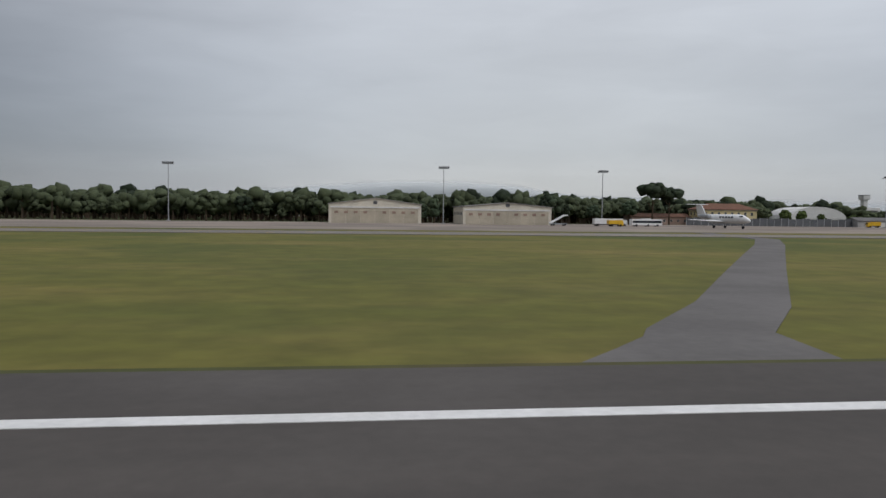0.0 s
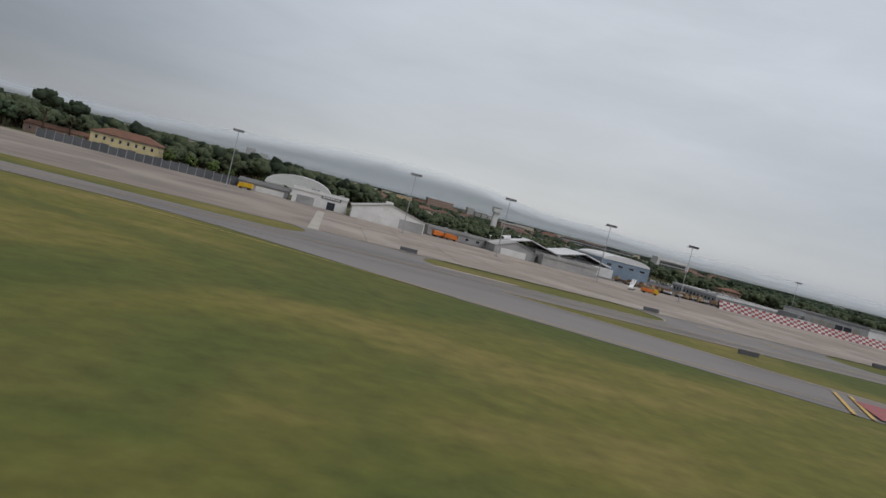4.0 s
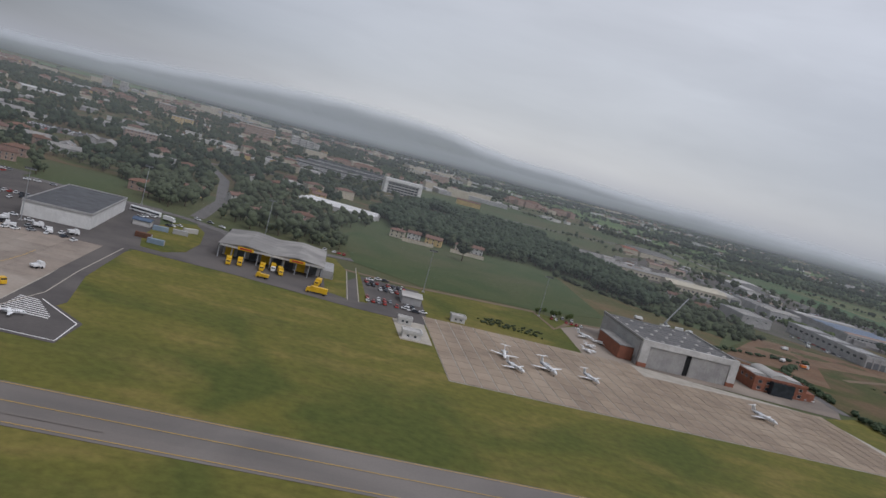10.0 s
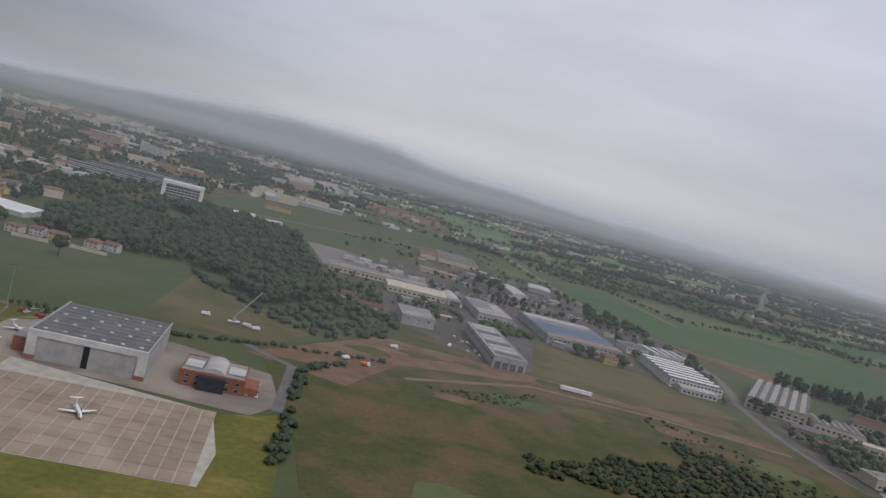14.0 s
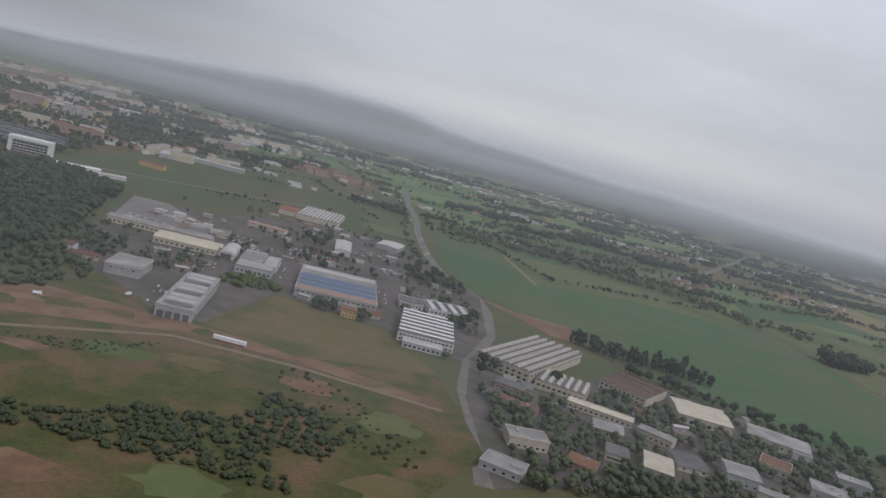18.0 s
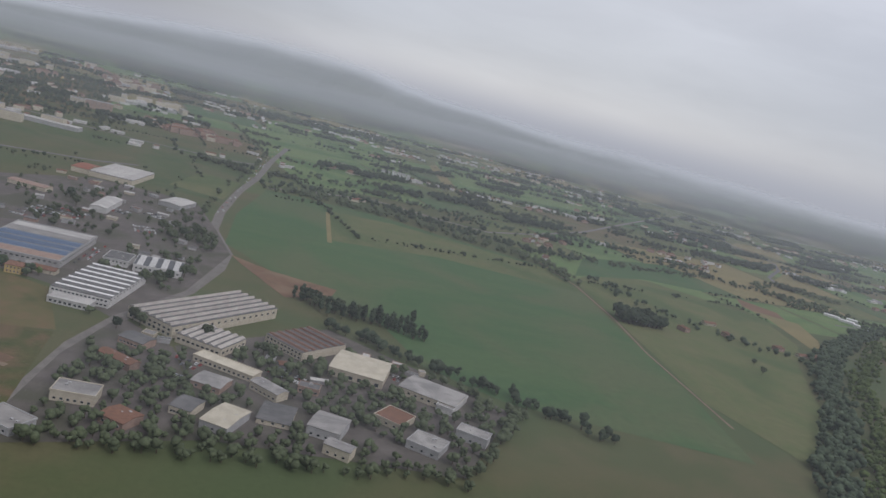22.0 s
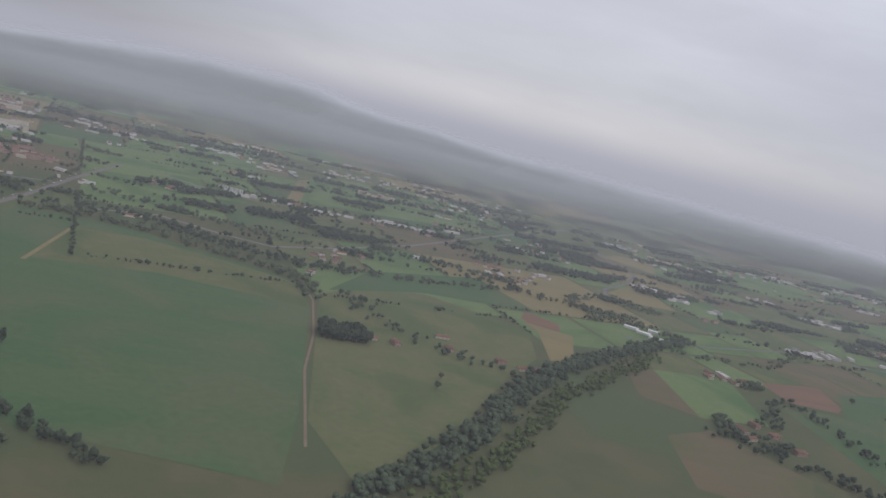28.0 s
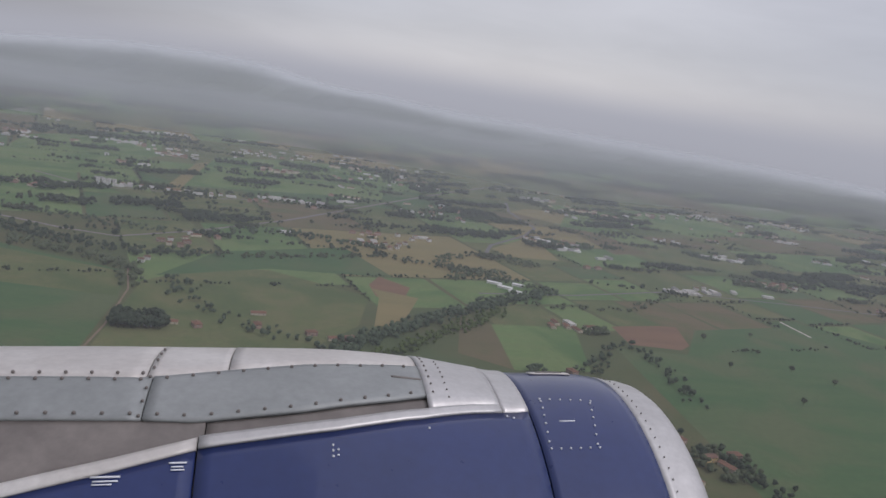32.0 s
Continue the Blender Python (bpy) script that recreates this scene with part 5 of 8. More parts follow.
car_park(766, 372, 9, 2, 2.9, 7, 0, 1)
car_park(768, 405, 8, 3, 3.0, 7, 5, 2)
car_park(742, 494, 5, 1, 3.2, 6, -15, 3, z=0.06)
car_park(560, 420, 12, 3, 3.0, 8, 0, 4)
car_park(652, 440, 6, 2, 3.0, 20, 60, 6, 0.6)
car_park(1008, 378, 2, 6, 5, 3.2, 0, 7)
car_park(880, 440, 7, 1, 3.0, 6, -15, 8)

# vehicles drawn up before the station, behind the barrier and on the cargo yard
for i, (x, y, a) in enumerate(((607, 350, 60), (611, 351, 70), (616, 355, 55), (622, 356, 95), (629, 357, 70), (634, 354, 80), (599, 379, 20), (639, 298, 75), (608, 374, 30), (601, 358, 75), (626, 363, 85), (619, 365, 60), (612, 362, 80),
                               (505, 410, 10), (521, 402, 0), (531, 390, 5), (537, 391, 0), (544, 399, 90), (549, 405, 90), (526, 393, 0), (516, 399, 8), (663, 491, -20), (671, 490, -30), (679, 484, -35), (686, 478, -40), (564, 488, 20), (569, 490, 20), (578, 490, 10),
                               (769, 427, 0), (778, 433, 10), (774, 433, 5), (787, 422, 60), (787, 395, 90), (785, 372, 0), (790, 370, 0), (794, 372, 5), (884, 449, 70), (889, 447, 80), (895, 447, 75))):
    word, paint = (("white", PAINT_WHITE), ("white", PAINT_WHITE), ("silver", PAINT_GREY), ("white", PAINT_WHITE), ("dark", PAINT_DARK))[i % 5]
    copy_thing(shared(("car", word), lambda: car(pose(x, y, 0.2, 0, 0, a), paint, f"{word} parked car on the yard")), pose(x, y, 0.17, 0, 0, a))
for x, y, a, mat, word in ((655, 426, 12, BLUE_WALL, "blue"), (665, 428, 8, GREY_LIGHT, "grey"), (653, 398, -5, TILE_BROWN, "rust-brown"), (661, 389, 0, BLUE_WALL, "pale blue"), (668, 440, 30, ROOF_WHITE, "white")):
    box_thing = thing("container", pose(x, y, 0.14, 0, 0, a), f"{word} steel container on the small lawn", "container", "containers")
    part("body", box(bmesh.new(), -4, -1.2, 0, 4, 1.2, 2.5, 0.06), mat, box_thing)
    for i in range(9):
        part("rib", box(bmesh.new(), -3.8 + i * 0.95, -1.28, 0.1, -3.7 + i * 0.95, -1.2, 2.4), mat, box_thing)
    part("door", box(bmesh.new(), 4.0, -1.1, 0.1, 4.06, 1.1, 2.4), GREY, box_thing)


def far_cars(name, lots, seed, label):
    """Cars on yards too far off to tell apart, as one body."""
    rng = random.Random(seed)
    mats = [PAINT_WHITE, PAINT_GREY, PAINT_DARK, PAINT_RED, GLASS]
    verts, faces, slots = [], [], []
    for x0, y0, nx, ny, dx, dy, turn in lots:
        spin = Matrix.Rotation(radians(turn), 2)
        for j in range(ny):
            for i in range(nx):
                if rng.random() > 0.72:
                    continue
                c = Vector((x0, y0)) + spin @ Vector((i * dx + rng.uniform(-.3, .3), j * dy + rng.uniform(-.5, .5)))
                m = pose(c.x, c.y, 0.06, 0, 0, turn + 90 + rng.uniform(-6, 6))
                paint = rng.choice((0, 0, 0, 1, 1, 2, 3))
                for w, l0, l1, z0, z1, inset, slot in ((0.9, -2.1, 2.1, 0.3, 0.95, 0.06, paint), (0.8, -1.6, 0.9, 0.95, 1.5, 0.3, 4), (0.55, -1.2, 0.4, 1.5, 1.54, 0.0, paint)):
                    k = len(verts)
                    verts += [m @ Vector(p) for p in ((l0, -w, z0), (l1, -w, z0), (l1, w, z0), (l0, w, z0), (l0 + inset, -w + inset / 3, z1), (l1 - inset, -w + inset / 3, z1), (l1 - inset, w - inset / 3, z1), (l0 + inset, w - inset / 3, z1))]
                    faces += [tuple(k + v for v in f) for f in ((0, 3, 2, 1), (4, 5, 6, 7), (0, 1, 5, 4), (1, 2, 6, 5), (2, 3, 7, 6), (3, 0, 4, 7))]
                    slots += [slot] * 6
    me = mesh_of(name, verts, faces, mats)
    me.polygons.foreach_set("material_index", slots)
    tagged(new(name, me), label, "cars", kind="stuff")


far_cars("far_parked_cars", ((330, 790, 14, 3, 3.4, 14, 18), (440, 815, 18, 4, 3.4, 14, 22), (320, 880, 14, 3, 3.4, 14, 18)), 61, "rows of parked cars on a far town car park")
far_cars("works_parked_cars", ((1150, 895, 16, 3, 3.2, 15, -8), (1244, 900, 18, 4, 3.2, 13, -10), (1250, 760, 1, 9, 4, 6, 0), (1060, 880, 12, 2, 3.4, 12, -12), (1300, 985, 12, 2, 3.2, 12, -15), (1365, 905, 8, 3, 3.2, 12, 20), (1352, 1000, 10, 2, 3.2, 10, -20), (1180, 720, 2, 8, 9, 6, 5),
                               (1490, 520, 12, 1, 3.2, 8, -24), (1556, 560, 10, 2, 3.4, 9, -30), (1640, 600, 8, 2, 3.4, 9, -20), (1412, 700, 2, 8, 8, 6, 10)), 62, "cars parked about the works yards")


far_cars("road_cars", ((1428, 1115, 1, 26, 3, 40, 0), (1433, 1130, 1, 24, 3, 42, 0)), 64, "cars and vans on the main road")
far_cars("station_parked_cars", ((396, 470, 3, 9, 8, 5.5, -12), (318, 716, 16, 4, 3.2, 9, 8), (500, 505, 16, 2, 3.0, 8, -4), (446, 466, 10, 1, 3.4, 6, 20)), 63, "cars parked in rows behind the terminal")
# ---- fields, roads and yards beyond the airfield ----
patch("green_field", [(760, 474), (752, 590), (790, 690), (872, 655), (942, 650), (932, 487), (880, 459), (800, 446)], 0.05, F_MEADOW, "dull green meadow behind the cargo yard", "field")
patch("dry_field", [(942, 650), (1002, 566), (1040, 530), (1010, 480), (963, 478), (932, 487)], 0.05, DRY, "dry olive meadow beside the hangar", "field")
patch("scrub_land", [(1005, 470), (1092, 575), (1120, 640), (1205, 545), (1395, 556), (1412, 420), (1300, 250), (1040, 250), (1030, 372)], 0.045, SCRUB, "rough scrub and dry grass", "scrub")
patch("bare_earth", [(1000, 455), (1060, 428), (1099, 500), (1206, 532), (1285, 520), (1387, 484), (1390, 498), (1290, 540), (1180, 560), (1092, 572)], 0.055, SOIL, "churned red-brown earth of a building site", "earth")


def blot(name, x, y, r, mat, label, category, seed):
    """An uneven stain of ground."""
    rng = random.Random(seed)
    k = 14
    ring = [(x + r * rng.uniform(0.55, 1.25) * 1.5 * math.cos(2 * math.pi * i / k), y + r * rng.uniform(0.55, 1.25) * math.sin(2 * math.pi * i / k)) for i in range(k)]
    patch(name, ring, 0.06, mat, label, category, thick=0.02)


for i, (x, y, r) in enumerate(((1030, 450, 10), (1080, 520, 12), (1120, 540, 11), (1160, 545, 8), (1220, 540, 9), (1180, 470, 16), (1230, 480, 14), (1300, 480, 15), (1350, 440, 16), (1345, 510, 9), (1130, 450, 10), (1250, 320, 16), (1350, 350, 18), (1180, 310, 15), (1100, 300, 13))):
    blot(*(("scrub_patch", x, y, r, SCRUB, "uneven patch of scrub on bare earth", "scrub") if i < 5 else ("dry_patch", x, y, r, (DRY, SOIL, F_OLIVE)[i % 3], "uneven dry patch in the scrub", "ground")), 900 + i)
ribbon("earth_track", [(1100, 470), (1200, 520), (1290, 510), (1390, 484)], 5, 0.065, TRACK, "pale earth track", "track")
patch("grass_plot", [(1212, 563), (1253, 690), (1358, 652), (1395, 560), (1285, 532)], 0.05, DRY, "dry grass plot before the works", "grass")
patch("works_yard", [(1030, 1034), (1045, 860), (1050, 700), (1110, 640), (1160, 590), (1178, 560), (1212, 563), (1252, 695), (1360, 660), (1420, 610), (1460, 720), (1478, 890), (1440, 1010), (1390, 1150), (1240, 1160), (1130, 1030)],
      0.05, YARD, "worn grey works yards and lanes", "yard")
patch("brown_yard", [(1030, 1034), (1050, 872), (1165, 866), (1150, 935), (1074, 1031)], 0.06, TAXI, "wide brown paved works yard", "yard")
patch("works_yard", [(1428, 615), (1480, 570), (1530, 430), (1410, 380), (1412, 520)], 0.05, YARD, "grey lanes between small works", "yard")
patch("works_yard", [(1480, 575), (1600, 690), (1680, 630), (1760, 570), (1700, 440), (1530, 430)], 0.048, YARD, "grey lanes between small works", "yard")
patch("crop_field", [(1464, 940), (1452, 1130), (1470, 1400), (1560, 1400), (1681, 1394), (1800, 1330), (1968, 1262), (1993, 1110), (1993, 700), (1985, 560), (1760, 590), (1690, 640), (1651, 750), (1538, 845)], 0.05, F_GREEN,
      "wide dark green crop field with soft streaks", "field")
patch("olive_meadow", [(1300, 1210), (1424, 1180), (1426, 1560), (1400, 1640), (1180, 1640), (1240, 1400)], 0.05, F_MEADOW, "dull green meadow beside the main road", "field")
patch("dry_plot", [(1330, 1240), (1420, 1215), (1422, 1400), (1350, 1420)], 0.06, F_OLIVE, "dry olive plot beside the main road", "field")
patch("green_meadow", [(960, 1440), (1160, 1420), (1230, 1410), (1170, 1630), (980, 1640)], 0.05, F_MEADOW, "green meadow at the edge of the town", "field")
patch("crop_band", [(1590, 1090), (1582, 1330), (1700, 1345), (1966, 1255), (1990, 1118), (1760, 1140)], 0.07, F_OLIVE, "olive band of the crop field", "field")
ribbon("field_strip", [(1592, 1075), (1583, 1310)], 7, 0.085, F_OCHRE, "pale strip through the crop", "track")
patch("rough_plot", [(1478, 890), (1530, 856), (1606, 834), (1600, 800), (1552, 765), (1500, 850)], 0.07, SOIL, "rough brown plot beside the field", "earth")
patch("crop_field", [(2004, 700), (2006, 1210), (2090, 1330), (2200, 1360), (2380, 1250), (2350, 1080), (2270, 950), (2180, 760), (2060, 560)], 0.05, F_OLIVE, "olive field beyond the farm track", "field")
patch("crop_field", [(2020, 1250), (2100, 1460), (2350, 1620), (2440, 1400), (2200, 1370)], 0.055, F_GREEN, "green field by the red farm", "field")
patch("ploughed_plot", [(2409, 1397), (2463, 1336), (2442, 1256), (2392, 1256), (2385, 1330)], 0.06, F_RUST, "dark ploughed plot", "field")
patch("straw_plot", [(2388, 1305), (2397, 1250), (2375, 1085), (2401, 1095), (2436, 1156), (2470, 1270)], 0.07, F_OCHRE, "yellow straw plot by the river trees", "field")
patch("ploughed_plot", [(2492, 998), (2532, 1185), (2580, 1158), (2566, 947)], 0.06, F_BROWN, "brown ploughed field beside the river", "field")
patch("bright_plot", [(2580, 1156), (2700, 1175), (2742, 1200), (2690, 965), (2566, 945)], 0.06, F_BRIGHT, "light green meadow", "field")
patch("ploughed_plot", [(2820, 1212), (2925, 1246), (2966, 1249), (2938, 1140), (2908, 1110), (2816, 1115)], 0.06, F_RUST, "red-brown ploughed field beside a farm", "field")
patch("ploughed_plot", [(2470, 850), (2560, 900), (2640, 780), (2560, 660), (2440, 700)], 0.06, F_BROWN, "brown field below the river", "field")
patch("crop_field", [(2780, 1090), (2910, 1090), (3000, 1240), (3330, 1360), (3500, 1200), (3200, 700), (2760, 600)], 0.05, F_GREEN, "wide green field with single trees", "field")
patch("pale_plot", [(2730, 1798), (2898, 2022), (2892, 1740), (2754, 1719)], 0.06, F_OCHRE, "pale stubble plot by the lane", "field")
ribbon("pale_strip", [(3266, 1371), (3272, 1272)], 7, 0.1, OLD_CONCRETE, "pale concrete strip in the field", "track")

ROADS = (("main_road", [(1405, 380), (1412, 460), (1414, 540), (1430, 625), (1462, 717), (1476, 820), (1474, 893), (1440, 1000), (1431, 1121), (1430, 1309), (1440, 1500), (1440, 1800), (1452, 2160), (1560, 2250)], 13),
         ("works_lane", [(1241, 895), (1258, 760), (1300, 700)], 8), ("works_lane", [(1360, 900), (1360, 760), (1355, 690)], 9), ("works_lane", [(1161, 570), (1166, 641), (1190, 700), (1200, 830)], 8),
         ("works_lane", [(1200, 900), (1330, 900), (1440, 1000)], 8), ("works_lane", [(1480, 560), (1560, 500), (1690, 440)], 7),
         ("highway", [(1470, 1420), (1560, 1500), (1670, 1572), (1800, 1520), (1904, 1500), (2039, 1625), (2226, 1861), (2504, 2300), (2822, 2787), (3050, 3100), (3600, 3500)], 11),
         ("village_road", [(1560, 2130), (1744, 2000), (1858, 2045), (2041, 2040), (2170, 2115), (2280, 2100), (2420, 2200)], 9),
         ("winding_lane", [(2985, 2660), (2940, 2447), (2955, 2180), (2880, 2030), (2735, 1834), (2690, 1700)], 10), ("farm_lane", [(2600, 1350), (2823, 1414), (3082, 1533), (3404, 1539), (3800, 1529)], 7),
         ("farm_track", [(1961, 1325), (1996, 1161), (2002, 987), (1995, 848), (2004, 640)], 3.2), ("service_track", [(752, 442), (790, 437), (871, 451), (874, 412), (893, 442), (960, 462)], 5),
         ("airport_road", [(560, 500), (623, 495), (660, 486), (684, 470), (690, 455), (700, 470), (760, 480)], 9), ("airport_road", [(661, 500), (661, 600), (650, 680), (640, 760), (600, 900)], 9),
         ("town_road", [(-900, 700), (-200, 760), (250, 820), (600, 900), (900, 1180), (1200, 1300), (1440, 1500)], 10), ("town_lane", [(900, 1700), (1153, 1646), (1365, 1652), (1440, 1700)], 10),
         ("site_lane", [(1024, 362), (1029, 444), (1000, 470)], 6))
for level, (name, line, width) in enumerate(ROADS):
    ribbon(name, line, width, 0.093 + 0.003 * level, TRACK if "track" in name else ROAD_BROWN if name in ("main_road", "highway", "village_road") else ROAD, "brown earth farm track" if "track" in name else "grey asphalt road through the plain", "road")
    for a, b in zip(line, line[1:]):
        n = max(1, int((Vector(b) - Vector(a)).length / 12))
        for i in range(n):
            p = Vector(a).lerp(Vector(b), i / n)
            taken(p.x, p.y, width * 0.5 + 3)


def field_mosaic():
    """The farmland further out: long fields split again and again, each with its own crop."""
    rng = random.Random(11)
    mats = [(F_GREEN, "green crop field")] * 4 + [(F_OLIVE, "olive meadow")] * 5 + [(F_BRIGHT, "bright green crop field")] * 5 + [(F_BROWN, "brown ploughed field")] * 3 + [(F_OCHRE, "pale ripe field")]
    spin = Matrix.Rotation(radians(16), 2)
    leaves = []

    def split(x0, y0, x1, y1):
        w, h = x1 - x0, y1 - y0
        limit = 105 + 0.06 * max(0, y0)
        if max(w, h) < limit * 2 or (max(w, h) < limit * 3.4 and rng.random() < 0.25):
            leaves.append((x0, y0, x1, y1))
        elif w > h * rng.uniform(0.6, 1.1):
            m = x0 + w * rng.uniform(0.35, 0.65)
            split(x0, y0, m, y1), split(m, y0, x1, y1)
        else:
            m = y0 + h * rng.uniform(0.35, 0.65)
            split(x0, y0, x1, m), split(x0, m, x1, y1)

    split(-1600, 250, 7400, 7000)
    for x0, y0, x1, y1 in leaves:
        c = spin @ Vector(((x0 + x1) / 2, (y0 + y1) / 2))
        # the airfield, the works, the town and the fields placed by hand stay free
        if c.y < 700 or (c - Vector((1300, 0))).length > 5240 or (c.x < 1430 and c.y < 1900) or (c.x < 2050 and c.y < 1420) or (c.x < 3000 and c.y < 1180) or c.x < -1200:
            continue
        ring = [spin @ Vector(p) for p in ((x0 + 4, y0 + 4), (x1 - 4, y0 + 4 + rng.uniform(0, 12)), (x1 - 4 - rng.uniform(0, 12), y1 - 4), (x0 + 4, y1 - 4))]
        mat, word = rng.choice(mats if c.y < 2900 else mats[4:] + [(F_OCHRE, "pale ripe field")] * 3)
        patch("field", [(p.x, p.y) for p in ring], 0.03 + 0.002 * rng.randrange(4), mat, f"{word} far out on the plain", "field", thick=0.02)
    return [[spin @ Vector(p) for p in ((x0, y0), (x1, y0), (x1, y1), (x0, y1))] for x0, y0, x1, y1 in leaves]


FIELDS = field_mosaic()
patch("crop_field", [(1407, 2116), (1683, 2191), (1772, 2747), (1650, 3538), (1315, 2850)], 0.06, F_BRIGHT, "wide bright green field behind the slim flats", "field")
patch("crop_field", [(1922, 2173), (2348, 2327), (2499, 2350), (2632, 3162), (2265, 3106), (1943, 2875)], 0.06, F_BRIGHT, "wide bright green field behind the village road", "field")
patch("straw_strip", [(1890, 2065), (1930, 2090), (1936, 2735), (1900, 2649)], 0.09, F_OCHRE, "pale brown strip between green fields", "field")
patch("olive_meadow", [(1762, 2012), (1919, 1832), (1890, 2000), (1799, 2060)], 0.06, F_OLIVE, "olive meadow before the village", "field")
patch("straw_field", [(2034, 3539), (2184, 3404), (2201, 3703), (2051, 3674)], 0.06, F_OCHRE, "pale ochre field far out", "field")
patch("straw_field", [(2970, 4269), (3013, 3431), (3533, 3890), (3635, 4390), (3205, 4463)], 0.06, F_OCHRE, "wide pale straw field far out", "field")
patch("straw_field", [(2944, 2444), (3079, 2308), (3199, 2607), (3025, 2555)], 0.06, F_OCHRE, "pale straw field beside the lane", "field")
patch("stubble_field", [(3075, 2274), (3104, 1908), (3239, 1972), (3187, 2214)], 0.06, F_BROWN, "brown stubble field by the barns", "field")
patch("crop_field", [(3342, 2500), (3619, 2386), (3828, 2566), (3795, 3038), (3493, 2835)], 0.06, F_BRIGHT, "bright green field between dark hedges", "field")


patch("town_ground", [(-1100, 600), (620, 600), (745, 700), (860, 1100), (900, 1500), (1000, 1900), (900, 2750), (-1100, 2750)], 0.03, SCRUB, "dark garden ground of the town", "ground")


# ---- the works quarter ----
def works():
    building("grey_box_hall", 1115, 640, 29, 42, 8.6, "square grey panel hall with a pale roof", "hall", wall=GREY, top=ROOF_GREY, edge=GREY_LIGHT, rows=(("front", 3, 5.5, 2.4, 1.2),))
    ob = building("frame_hall", 1178, 556, 27, 112, 9.0, "long concrete frame hall with loading bays and a grey roof", "hall", wall=GREY, top=ROOF_GREY, edge=GREY_LIGHT, rows=(("right", 13, 5.0, 4.2, 1.8), ("right", 13, 1.0, 4.2, 2.4), ("left", 13, 5, 4.2, 1.8)))
    for i in range(4):
        door(ob, 27, 112, "front", 1.6 + i * 6.2, 4.8, 5.2, GREY_DARK, "loading_door", ribs=3)
        part("pilaster", box(bmesh.new(), i * 6.5 + 0.2, -0.5, 0, i * 6.5 + 1.0, 0, 8.8), GREY_LIGHT, ob)
    for i in range(9):
        part("roof_panel", box(bmesh.new(), 3, 6 + i * 11.8, 9.2, 24, 15 + i * 11.8, 9.5, 0.05), GREY_LIGHT if i % 3 else ROOF_DARK, ob)
    building("mill_hall", 1055, 838, 110, 22, 6.6, "long low mill hall with a pale grey roof", "hall", roof="gable", rise=1.8, wall=CREAM, top=ROOF_GREY, rows=(("front", 22, 2, 2.6, 1.8),))
    building("cream_hall", 1116, 791, 64, 16, 6.5, "cream-roofed hall of the mill", "hall", roof="gable", rise=2.4, wall=CREAM, top=ROOF_CREAM, rows=(("front", 12, 2, 2.6, 1.8),))
    building("cream_hall", 1116, 808, 66, 16, 6.5, "cream-roofed hall of the mill", "hall", roof="gable", rise=2.4, wall=CREAM, top=ROOF_CREAM)
    ob = building("arched_hall", 1182, 790, 16, 50, 3.6, "white arched warehouse with a dark mouth", "hall", roof="barrel", rise=5.0, along="y", wall=WHITE_WALL, top=ROOF_WHITE)
    part("mouth", box(bmesh.new(), 2.5, -0.5, 0.1, 13.5, -0.32, 5.4, 0.1), GREY_DARK, ob)
    building("grey_works", 1206, 745, 36, 26, 7.5, "grey works hall with white roof rails", "hall", roof="saw", bays=4, rise=1.4, along="y", wall=GREY_LIGHT, top=ROOF_WHITE, rows=(("front", 8, 2, 2.4, 2),))
    building("grey_works", 1206, 775, 22, 52, 7.5, "grey works hall with a patched roof", "hall", wall=GREY_LIGHT, top=ROOF_GREY, vents=6)
    building("white_works", 1229, 776, 15, 46, 6.0, "low works wing with white roof units", "hall", wall=WHITE_WALL, top=ROOF_DARK, edge=WHITE_WALL, bays=5, along="y")
    ob = building("solar_hall", 1268, 705, 79, 112, 7.6, "long hall with rows of blue solar panels and cream edges", "hall", wall=GREY, top=ROOF_GREY, edge=GREY_LIGHT, rows=(("front", 16, 4.6, 2.8, 1.4), ("right", 16, 4.6, 2.8, 1.4)))
    for i in range(6):
        mat = (PINK, ROOF_BLUE, ROOF_BLUE, ROOF_BLUE, ROOF_GREY, ROOF_WHITE)[i]
        part("roof_strip", gable(76, 15.5, 7.9, 1.0, 0.0, "x", 0.15), mat, ob, "blue solar roof strip" if mat is ROOF_BLUE else "", pose(1.5, 3 + i * 18, 0))
    ob = building("yellow_villa", 1314, 668, 14, 12, 7.5, "yellow two-storey villa with a flat roof", "house", roof="hip", rise=2.2, wall=OCHRE, top=TILE_BROWN, rows=(("front", 4, 4.6, 1.2, 1.6), ("front", 4, 1.2, 1.2, 1.6), ("right", 3, 4.6, 1.2, 1.6), ("left", 3, 4.6, 1.2, 1.6)))
    building("white_offices", 1364, 632, 50, 88, 8.6, "white office block with a striped flat roof", "office", turn=-6, roof="saw", bays=7, rise=0.9, stripe=(0.66, 0.88), along="y", wall=WHITE_WALL, top=WHITE,
             rows=(("front", 14, 5.6, 2.2, 1.6), ("front", 14, 1.8, 2.2, 1.6), ("right", 12, 5.6, 2.2, 1.6), ("left", 12, 5.6, 2.2, 1.6)))
    building("entrance_wing", 1368, 616, 34, 16, 5.0, "low white entrance wing of the offices", "office", turn=-6, wall=WHITE_WALL, top=ROOF_WHITE, rows=(("front", 8, 1.2, 2.4, 2.0),))
    building("small_office", 1372, 752, 24, 30, 6.5, "small white office with a dark flat roof", "office", wall=WHITE_WALL, top=ROOF_DARK, vents=3, rows=(("front", 6, 3.6, 1.8, 1.5),))
